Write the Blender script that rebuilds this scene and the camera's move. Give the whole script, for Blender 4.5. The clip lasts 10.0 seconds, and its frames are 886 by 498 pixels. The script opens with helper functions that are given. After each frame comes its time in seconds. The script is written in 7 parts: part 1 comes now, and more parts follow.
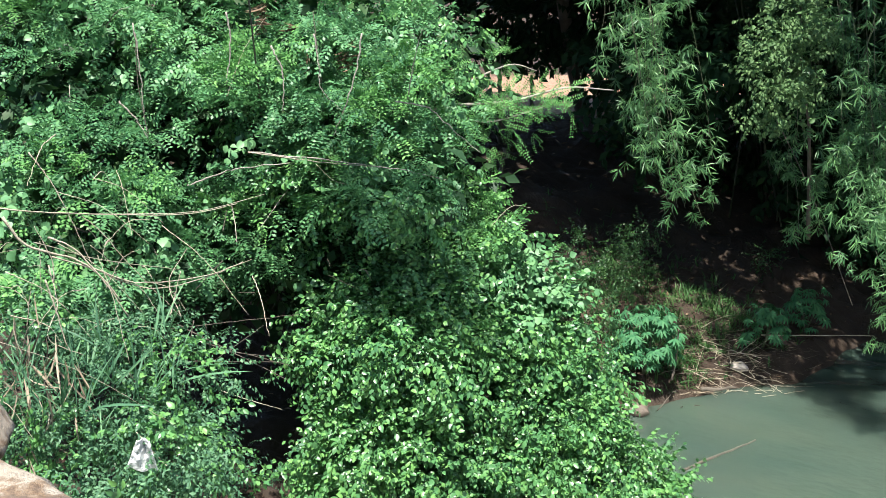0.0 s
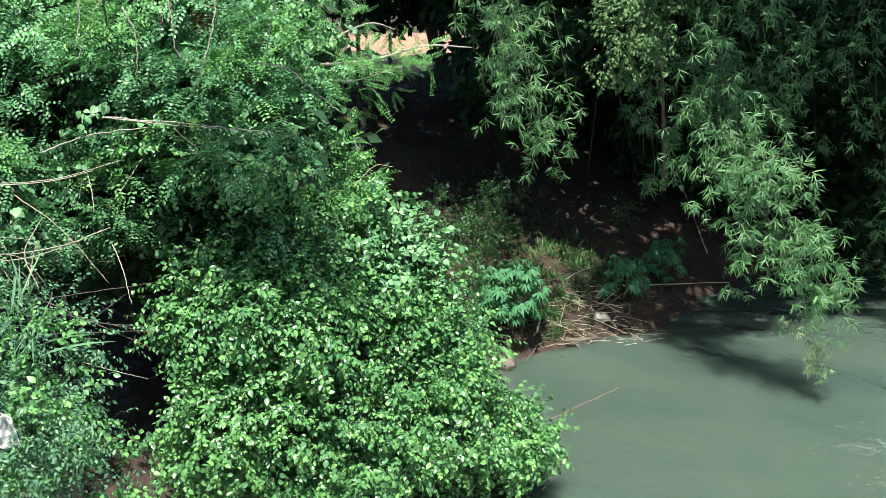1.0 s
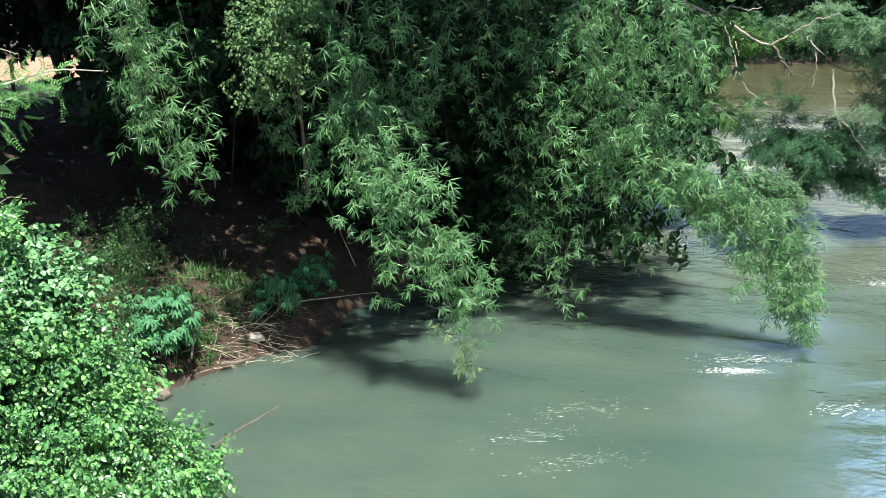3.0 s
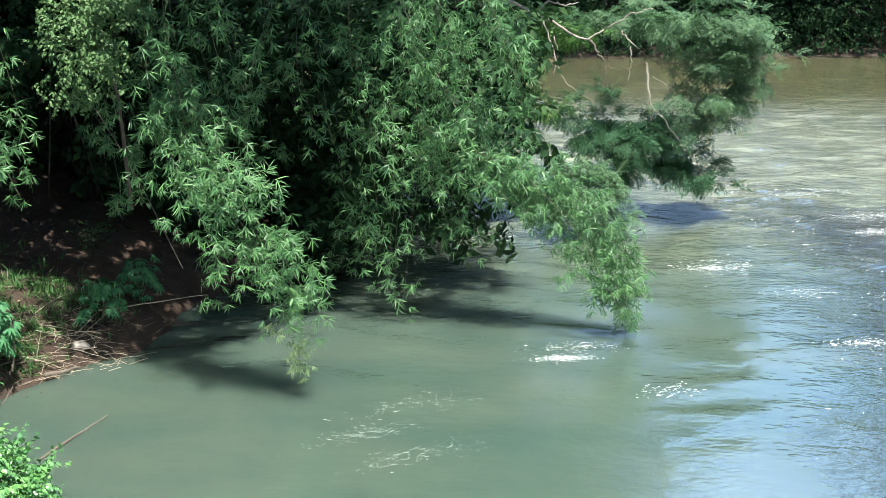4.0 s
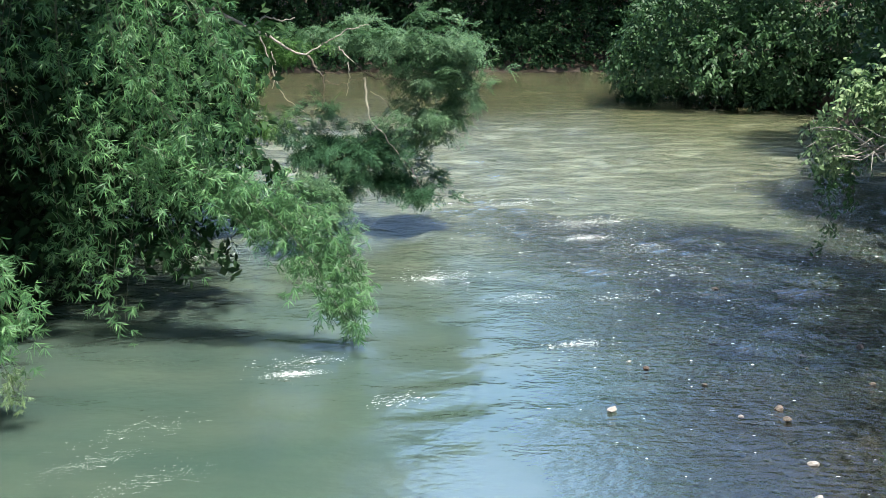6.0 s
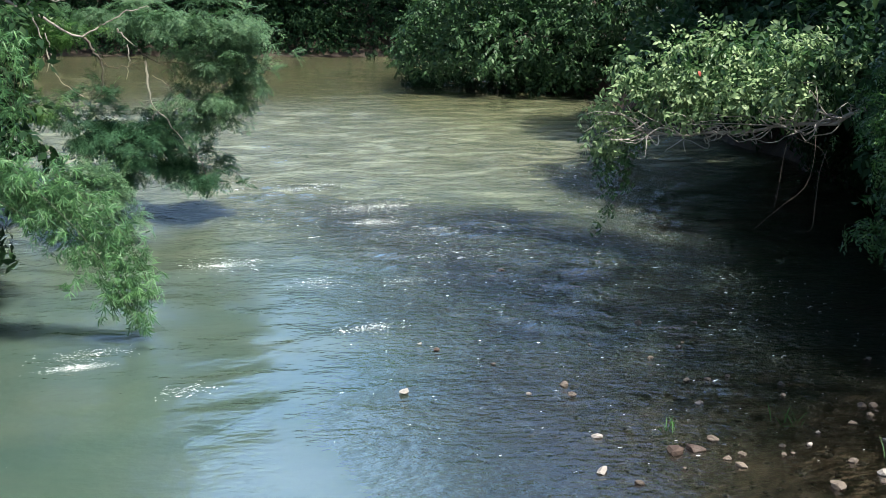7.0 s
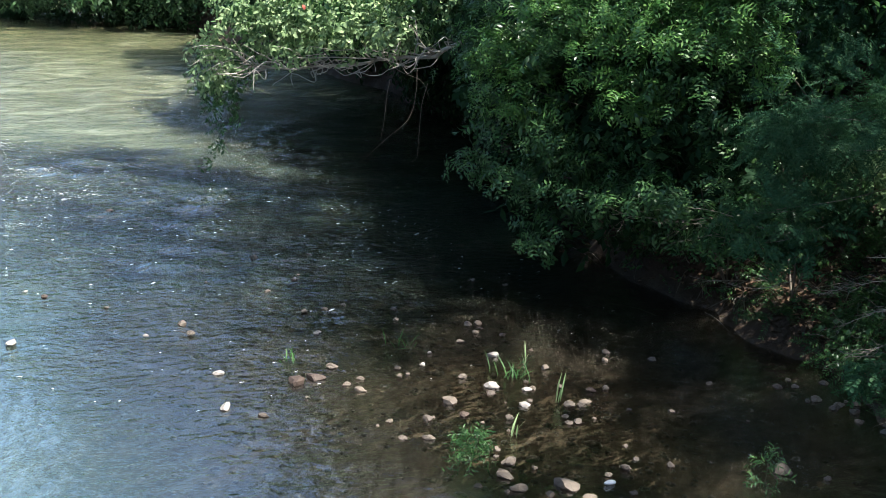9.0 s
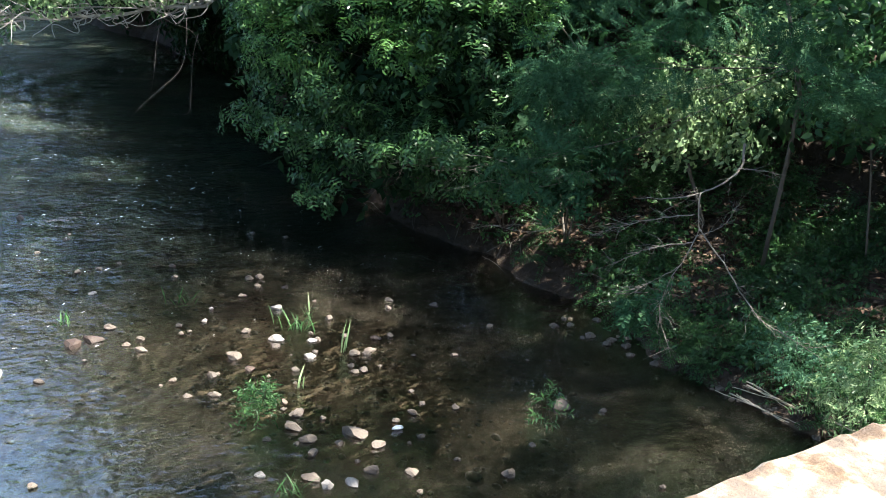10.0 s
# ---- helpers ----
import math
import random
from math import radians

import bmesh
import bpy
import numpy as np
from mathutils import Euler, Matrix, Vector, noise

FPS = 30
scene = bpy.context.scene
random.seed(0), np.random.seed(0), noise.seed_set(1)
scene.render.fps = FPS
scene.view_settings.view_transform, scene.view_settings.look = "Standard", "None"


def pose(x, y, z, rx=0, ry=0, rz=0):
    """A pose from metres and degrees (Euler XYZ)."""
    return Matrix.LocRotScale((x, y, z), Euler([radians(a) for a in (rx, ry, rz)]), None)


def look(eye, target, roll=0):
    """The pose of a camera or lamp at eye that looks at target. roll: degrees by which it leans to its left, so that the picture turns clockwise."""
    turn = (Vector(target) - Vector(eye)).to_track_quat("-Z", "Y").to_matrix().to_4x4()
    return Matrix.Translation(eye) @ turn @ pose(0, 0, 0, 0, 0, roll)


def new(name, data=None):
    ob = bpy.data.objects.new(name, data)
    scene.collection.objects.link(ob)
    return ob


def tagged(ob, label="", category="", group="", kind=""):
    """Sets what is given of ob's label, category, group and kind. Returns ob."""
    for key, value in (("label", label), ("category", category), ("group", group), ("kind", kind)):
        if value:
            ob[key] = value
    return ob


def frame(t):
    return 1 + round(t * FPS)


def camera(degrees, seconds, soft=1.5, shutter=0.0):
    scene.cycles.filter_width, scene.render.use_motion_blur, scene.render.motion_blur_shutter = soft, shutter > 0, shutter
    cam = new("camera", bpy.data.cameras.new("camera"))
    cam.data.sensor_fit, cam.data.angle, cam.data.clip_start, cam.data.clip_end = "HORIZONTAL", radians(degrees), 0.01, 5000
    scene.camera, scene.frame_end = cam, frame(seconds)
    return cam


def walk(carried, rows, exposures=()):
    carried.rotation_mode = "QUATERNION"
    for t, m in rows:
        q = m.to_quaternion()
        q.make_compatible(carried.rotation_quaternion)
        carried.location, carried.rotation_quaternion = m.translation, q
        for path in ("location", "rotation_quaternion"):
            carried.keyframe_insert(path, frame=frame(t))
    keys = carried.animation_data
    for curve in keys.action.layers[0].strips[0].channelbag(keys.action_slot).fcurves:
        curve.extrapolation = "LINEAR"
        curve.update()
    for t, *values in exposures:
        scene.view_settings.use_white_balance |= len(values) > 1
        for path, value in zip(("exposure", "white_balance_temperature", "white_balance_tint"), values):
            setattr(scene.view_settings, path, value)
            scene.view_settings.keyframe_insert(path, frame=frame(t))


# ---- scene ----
# The camera stands on a bridge, 4.5 m over the water, and turns from the left bank to the right one.
def aim(x, y, yaw, pitch, roll):
    a, b = radians(yaw), radians(pitch)
    eye = Vector((x, y, 4.5))
    return look(eye, eye + Vector((math.sin(a) * math.cos(b), math.cos(a) * math.cos(b), math.sin(b))), roll)


cam = camera(39.51, 10.0, soft=0.3)
PATH = [
    (0, aim(0.070, -0.078, -42.05, -11.74, -0.43)),
    (0.5, aim(0.065, -0.082, -38.68, -13.27, -0.78)),
    (1, aim(0.061, -0.085, -35.58, -13.68, -0.82)),
    (1.5, aim(0.055, -0.089, -31.58, -13.98, -1.21)),
    (2, aim(0.048, -0.093, -27.40, -14.04, -1.15)),
    (2.5, aim(0.041, -0.096, -23.17, -13.24, -1.07)),
    (3, aim(0.034, -0.099, -18.80, -13.07, -1.03)),
    (3.2, aim(0.030, -0.100, -16.91, -13.01, -0.96)),
    (4.3, aim(0.015, -0.103, -8.43, -13.50, -1.02)),
    (4.5, aim(0.013, -0.104, -6.91, -13.53, -0.96)),
    (5, aim(0.007, -0.104, -3.66, -13.43, -0.76)),
    (5.2, aim(0.004, -0.104, -2.40, -13.25, -0.74)),
    (6.3, aim(-0.010, -0.104, 5.24, -12.67, 0.26)),
    (6.5, aim(-0.014, -0.104, 7.51, -12.67, 0.36)),
    (7, aim(-0.023, -0.102, 12.59, -13.38, 1.24)),
    (7.5, aim(-0.030, -0.100, 16.77, -13.15, 1.62)),
    (7.7, aim(-0.033, -0.099, 18.55, -13.22, 1.69)),
    (8, aim(-0.038, -0.097, 21.47, -13.29, 1.84)),
    (8.5, aim(-0.046, -0.094, 26.04, -13.41, 2.54)),
    (9, aim(-0.054, -0.089, 31.20, -15.66, 3.48)),
    (9.5, aim(-0.062, -0.084, 36.54, -17.12, 4.17)),
    (10, aim(-0.070, -0.078, 42.02, -17.24, 4.55)),
]
walk(cam, PATH, exposures=[(0, 1.75), (1, 1.77), (2.5, 1.88), (4.5, 1.96), (6.5, 1.58), (7.5, 1.48), (8.5, 1.65), (9, 2.0), (9.5, 2.4), (10, 2.62)])

# ---- sky and sun ----
SUN_TO = Vector((0.26, -0.34, 1.0)).normalized()
SUN_EL = math.asin(SUN_TO.z)
SUN_AZ = math.atan2(SUN_TO.x, SUN_TO.y)
world = bpy.data.worlds.new("sky")
scene.world = world
world.use_nodes = True
wn = world.node_tree
sky = wn.nodes.new("ShaderNodeTexSky")
sky.sky_type = "NISHITA"
sky.sun_disc = False
sky.sun_elevation = SUN_EL
sky.sun_rotation = SUN_AZ
sky.air_density, sky.dust_density, sky.ozone_density = 1.2, 2.2, 1.2
# fair-weather cloud, white in the sun, all round and thinner towards the zenith
sky_dir = wn.nodes.new("ShaderNodeTexCoord")
puffs = wn.nodes.new("ShaderNodeTexNoise")
puffs.inputs["Scale"].default_value, puffs.inputs["Detail"].default_value = 3.2, 6
wn.links.new(sky_dir.outputs["Generated"], puffs.inputs["Vector"])
cover_ramp = wn.nodes.new("ShaderNodeValToRGB")
cover_ramp.color_ramp.elements[0].position, cover_ramp.color_ramp.elements[1].position = 0.4, 0.6
wn.links.new(puffs.outputs[0], cover_ramp.inputs[0])
cloud = wn.nodes.new("ShaderNodeMix")
cloud.data_type = "RGBA"
height = wn.nodes.new("ShaderNodeSeparateXYZ")
wn.links.new(sky_dir.outputs["Generated"], height.inputs[0])
thin = wn.nodes.new("ShaderNodeMapRange")
thin.inputs["From Min"].default_value, thin.inputs["From Max"].default_value = 0.52, 0.85
thin.inputs["To Min"].default_value, thin.inputs["To Max"].default_value = 1.0, 0.12
wn.links.new(height.outputs["Z"], thin.inputs["Value"])
both = wn.nodes.new("ShaderNodeMath")
both.operation = "MULTIPLY"
wn.links.new(cover_ramp.outputs[0], both.inputs[0])
wn.links.new(thin.outputs[0], both.inputs[1])
wn.links.new(both.outputs[0], cloud.inputs[0])
wn.links.new(sky.outputs["Color"], cloud.inputs[6])
cloud.inputs[7].default_value = (5.2, 8.9, 15.4, 1)
wn.links.new(cloud.outputs[2], wn.nodes["Background"].inputs["Color"])
wn.nodes["Background"].inputs["Strength"].default_value = 0.05
sun = new("sun", bpy.data.lights.new("sun", "SUN"))
sun.data.energy, sun.data.angle, sun.data.color = 5.0, radians(0.6), (1.0, 0.96, 0.9)
sun.matrix_world = look(SUN_TO * 60, (0, 0, 0))

# ---- materials ----
def nodes(name):
    m = bpy.data.materials.new(name)
    m.use_nodes = True
    return m, m.node_tree.nodes, m.node_tree.links


def ramp(n, l, source, stops):
    r = n.new("ShaderNodeValToRGB")
    els = r.color_ramp.elements
    while len(els) < len(stops):
        els.new(0.5)
    for e, (p, c) in zip(els, stops):
        e.position, e.color = p, (*c, 1)
    l.new(source, r.inputs[0])
    return r.outputs[0]


def noise_tex(n, l, scale, detail=4, vec=None, rough=0.55):
    t = n.new("ShaderNodeTexNoise")
    t.inputs["Scale"].default_value, t.inputs["Detail"].default_value, t.inputs["Roughness"].default_value = scale, detail, rough
    if vec:
        l.new(vec, t.inputs["Vector"])
    return t.outputs[0]


def mix_rgb(n, l, fac, a, b, kind="MIX"):
    m = n.new("ShaderNodeMix")
    m.data_type, m.blend_type = "RGBA", kind
    for src, k in ((fac, 0), (a, 6), (b, 7)):
        if isinstance(src, (int, float)):
            m.inputs[k].default_value = src
        elif isinstance(src, tuple):
            m.inputs[k].default_value = (*src, 1)
        else:
            l.new(src, m.inputs[k])
    return m.outputs[2]


def bump(n, l, height, strength, dist, target):
    b = n.new("ShaderNodeBump")
    b.inputs["Strength"].default_value, b.inputs["Distance"].default_value = strength, dist
    l.new(height, b.inputs["Height"])
    l.new(b.outputs[0], target)


def object_coord(n):
    return n.new("ShaderNodeTexCoord").outputs["Object"]


def leaf_mat(name, dark, mid, light, rough=0.42, through_light=0.35, spec=0.5, patch=0.5):
    m, n, l = nodes(name)
    p = n["Principled BSDF"]
    geo = n.new("ShaderNodeNewGeometry")
    c = ramp(n, l, geo.outputs["Random Per Island"], [(0.0, dark), (0.5, mid), (0.93, light), (1.0, tuple(min(1, v * 1.35) for v in light))])
    co = object_coord(n)
    big = noise_tex(n, l, 1.3, 2, co)
    c2 = mix_rgb(n, l, big, tuple(v * 0.6 for v in mid), light)
    c = mix_rgb(n, l, patch * 0.6, c, c2)
    fine = noise_tex(n, l, 90, 2, co)
    c = mix_rgb(n, l, mix_fac(n, l, fine, 0.25), c, dark)
    l.new(c, p.inputs["Base Color"])
    p.inputs["Roughness"].default_value = rough
    p.inputs["Specular IOR Level"].default_value = spec
    t = n.new("ShaderNodeBsdfTranslucent")
    tc = mix_rgb(n, l, 0.5, c, (0.05, 0.15, 0.045))
    l.new(tc, t.inputs["Color"])
    mx = n.new("ShaderNodeMixShader")
    mx.inputs[0].default_value = through_light
    l.new(p.outputs[0], mx.inputs[1])
    l.new(t.outputs[0], mx.inputs[2])
    l.new(mx.outputs[0], n["Material Output"].inputs[0])
    return m


def mix_fac(n, l, source, k):
    q = n.new("ShaderNodeMath")
    q.operation = "MULTIPLY"
    l.new(source, q.inputs[0])
    q.inputs[1].default_value = k
    return q.outputs[0]


def rough_mat(name, stops, scale, fine=40, rough=0.9, relief=0.6, dist=0.02, per_object=0.0):
    m, n, l = nodes(name)
    p = n["Principled BSDF"]
    co = object_coord(n)
    a = noise_tex(n, l, scale, 6, co, 0.65)
    c = ramp(n, l, a, stops)
    f = noise_tex(n, l, fine, 5, co, 0.7)
    c = mix_rgb(n, l, mix_fac(n, l, f, 0.7), c, tuple(v * 0.45 for v in stops[len(stops) // 2][1]))
    if per_object:
        oi = n.new("ShaderNodeObjectInfo")
        r = ramp(n, l, oi.outputs["Random"], [(0, (0.55, 0.5, 0.46)), (0.5, (1, 0.97, 0.93)), (1, (1.25, 1.2, 1.12))])
        c = mix_rgb(n, l, per_object, c, r, "MULTIPLY")
    l.new(c, p.inputs["Base Color"])
    p.inputs["Roughness"].default_value = rough
    bump(n, l, f, relief, dist, p.inputs["Normal"])
    return m


LEAF_VINE = leaf_mat("glossy_vine_leaf", (0.011, 0.065, 0.039), (0.044, 0.168, 0.071), (0.2, 0.42, 0.109), 0.34, 0.33, 0.45, 0.85)
LEAF_ROUND = leaf_mat("round_vine_leaf", (0.05, 0.15, 0.06), (0.095, 0.23, 0.1), (0.15, 0.3, 0.13), 0.5, 0.25, 0.35)
LEAF_PINNATE = leaf_mat("pinnate_leaf", (0.022, 0.095, 0.053), (0.062, 0.215, 0.103), (0.19, 0.4, 0.149), 0.45, 0.42, 0.3, 0.95)
LEAF_GREY = leaf_mat("greyish_leaf", (0.03, 0.09, 0.053), (0.07, 0.17, 0.094), (0.14, 0.28, 0.138), 0.5, 0.35, 0.2)
LEAF_LIME = leaf_mat("yellow_green_leaf", (0.05, 0.165, 0.050), (0.11, 0.29, 0.083), (0.2, 0.42, 0.127), 0.45, 0.42, 0.25)
# leaf colour brightened for sunlit foliage
LEAF_SUNNY = leaf_mat("sun_brightened_leaf", (0.028, 0.09, 0.024), (0.065, 0.17, 0.04), (0.135, 0.26, 0.062), 0.42, 0.4, 0.3)
LEAF_BAMBOO = leaf_mat("bamboo_leaf", (0.006, 0.034, 0.022), (0.028, 0.112, 0.050), (0.18, 0.36, 0.127), 0.4, 0.4, 0.3, 0.9)
LEAF_OLIVE = leaf_mat("olive_leaf", (0.05, 0.105, 0.042), (0.085, 0.16, 0.063), (0.13, 0.215, 0.085), 0.55, 0.35, 0.15)
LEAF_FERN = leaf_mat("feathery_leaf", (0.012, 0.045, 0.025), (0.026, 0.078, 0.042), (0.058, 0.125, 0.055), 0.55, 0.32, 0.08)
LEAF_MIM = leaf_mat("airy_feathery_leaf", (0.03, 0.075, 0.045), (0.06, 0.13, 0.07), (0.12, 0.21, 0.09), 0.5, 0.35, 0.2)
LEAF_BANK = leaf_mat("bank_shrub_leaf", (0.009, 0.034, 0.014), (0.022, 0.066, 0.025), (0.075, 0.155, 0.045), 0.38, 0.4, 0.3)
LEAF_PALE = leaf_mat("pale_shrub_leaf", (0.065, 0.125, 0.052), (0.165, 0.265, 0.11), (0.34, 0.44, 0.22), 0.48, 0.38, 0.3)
# two dark leaf colours: the shade of inner and far foliage is in them
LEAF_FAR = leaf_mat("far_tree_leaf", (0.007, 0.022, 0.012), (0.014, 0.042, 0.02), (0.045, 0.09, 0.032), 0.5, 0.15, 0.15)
LEAF_SHADE = leaf_mat("leaf_darkened_for_shade", (0.005, 0.016, 0.008), (0.009, 0.028, 0.013), (0.026, 0.055, 0.02), 0.6, 0.12, 0.05)
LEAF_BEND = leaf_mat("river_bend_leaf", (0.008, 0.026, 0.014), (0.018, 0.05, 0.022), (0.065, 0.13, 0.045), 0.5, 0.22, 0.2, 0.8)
LEAF_CASSAVA = leaf_mat("palmate_leaf", (0.02, 0.085, 0.042), (0.04, 0.15, 0.068), (0.075, 0.21, 0.09), 0.55, 0.35, 0.12)
GRASS = leaf_mat("grass_blade", (0.02, 0.065, 0.02), (0.04, 0.11, 0.032), (0.085, 0.155, 0.048), 0.5, 0.35, 0.2)
STRAW = leaf_mat("dry_straw", (0.120, 0.090, 0.061), (0.228, 0.186, 0.136), (0.312, 0.270, 0.204), 0.8, 0.15, 0.2, 0.3)
LITTER = leaf_mat("dead_leaf", (0.025, 0.014, 0.008), (0.075, 0.045, 0.028), (0.2, 0.14, 0.095), 0.8, 0.1, 0.15, 0.3)
BARK = rough_mat("bark", [(0.3, (0.06, 0.05, 0.038)), (0.7, (0.13, 0.11, 0.085))], 6, 60)
BARK_PALE = rough_mat("pale_bark", [(0.3, (0.2, 0.18, 0.15)), (0.7, (0.36, 0.33, 0.28))], 5, 60, 0.8)
CULM = rough_mat("bamboo_culm", [(0.3, (0.022, 0.034, 0.014)), (0.7, (0.055, 0.07, 0.028))], 4, 30, 0.6, 0.2)
DRY_STEM = rough_mat("dry_stem", [(0.3, (0.24, 0.21, 0.15)), (0.7, (0.42, 0.38, 0.29))], 5, 50, 0.85)
BARK_GREY = rough_mat("grey_dead_bark", [(0.3, (0.11, 0.095, 0.075)), (0.7, (0.2, 0.18, 0.145))], 5, 60, 0.85)
STONE = rough_mat("river_stone", [(0.3, (0.055, 0.044, 0.036)), (0.7, (0.135, 0.11, 0.086))], 7, 55, 0.75, 0.5, 0.01, 0.8)
STONE_RED = rough_mat("reddish_stone", [(0.3, (0.03, 0.017, 0.011)), (0.7, (0.055, 0.033, 0.022))], 7, 55, 0.7, 0.5, 0.01)
STONE_WHITE = rough_mat("white_stone", [(0.3, (0.16, 0.145, 0.125)), (0.7, (0.3, 0.275, 0.245))], 7, 55, 0.75, 0.4, 0.01)
GRAVEL = rough_mat("wet_gravel", [(0.3, (0.035, 0.027, 0.02)), (0.7, (0.1, 0.078, 0.056))], 7, 55, 0.45, 0.5, 0.01)
PLASTIC = rough_mat("white_plastic", [(0.3, (0.6, 0.62, 0.62)), (0.7, (0.75, 0.76, 0.76))], 4, 20, 0.45, 0.1)
RED_PETAL = rough_mat("red_leaf", [(0.3, (0.3, 0.05, 0.03)), (0.7, (0.45, 0.09, 0.05))], 9, 60, 0.6, 0.2)


def concrete_mat():
    m, n, l = nodes("weathered_concrete")
    p = n["Principled BSDF"]
    co = object_coord(n)
    a = noise_tex(n, l, 22, 6, co, 0.65)
    c = ramp(n, l, a, [(0.4, (0.09, 0.045, 0.018)), (0.46, (0.2, 0.12, 0.06)), (0.5, (0.26, 0.2, 0.14)), (0.54, (0.43, 0.37, 0.29))])
    # dust, lichen and rain stains in broad patches
    b = noise_tex(n, l, 2.3, 6, co, 0.7)
    c = mix_rgb(n, l, ramp(n, l, b, [(0.42, (0, 0, 0)), (0.58, (0.85, 0.85, 0.85))]), c, (0.17, 0.15, 0.125))
    d = noise_tex(n, l, 0.7, 5, co, 0.7)
    c = mix_rgb(n, l, ramp(n, l, d, [(0.5, (0, 0, 0)), (0.66, (0.6, 0.6, 0.6))]), c, (0.06, 0.052, 0.04))
    f = noise_tex(n, l, 150, 5, co, 0.7)
    c = mix_rgb(n, l, mix_fac(n, l, f, 0.5), c, (0.12, 0.085, 0.055))
    l.new(c, p.inputs["Base Color"])
    p.inputs["Roughness"].default_value = 0.92
    bump(n, l, f, 1.0, 0.008, p.inputs["Normal"])
    return m


CONCRETE = concrete_mat()


def ground_mat():
    m, n, l = nodes("bank_soil")
    p = n["Principled BSDF"]
    co = object_coord(n)
    a = noise_tex(n, l, 0.9, 6, co, 0.6)
    c = ramp(n, l, a, [(0.3, (0.014, 0.008, 0.0045)), (0.52, (0.03, 0.017, 0.009)), (0.72, (0.075, 0.045, 0.025))])
    f = noise_tex(n, l, 22, 6, co, 0.7)
    c = mix_rgb(n, l, mix_fac(n, l, f, 0.7), c, (0.028, 0.018, 0.01))
    # bare sandy clearing behind the left bank
    at = n.new("ShaderNodeAttribute")
    at.attribute_name = "sand"
    c = mix_rgb(n, l, at.outputs["Fac"], c, ramp(n, l, f, [(0.35, (0.16, 0.08, 0.045)), (0.65, (0.3, 0.2, 0.14))]))
    bed = n.new("ShaderNodeAttribute")
    bed.attribute_name = "bed"
    g = noise_tex(n, l, 7, 5, co, 0.7)
    c = mix_rgb(n, l, bed.outputs["Fac"], c, ramp(n, l, g, [(0.35, (0.02, 0.0155, 0.011)), (0.62, (0.055, 0.041, 0.027))]))
    silt_bar = n.new("ShaderNodeAttribute")
    silt_bar.attribute_name = "bar"
    c = mix_rgb(n, l, silt_bar.outputs["Fac"], c, ramp(n, l, g, [(0.35, (0.09, 0.064, 0.041)), (0.65, (0.155, 0.112, 0.072))]))
    l.new(c, p.inputs["Base Color"])
    p.inputs["Roughness"].default_value = 0.95
    bump(n, l, f, 0.9, 0.05, p.inputs["Normal"])
    return m


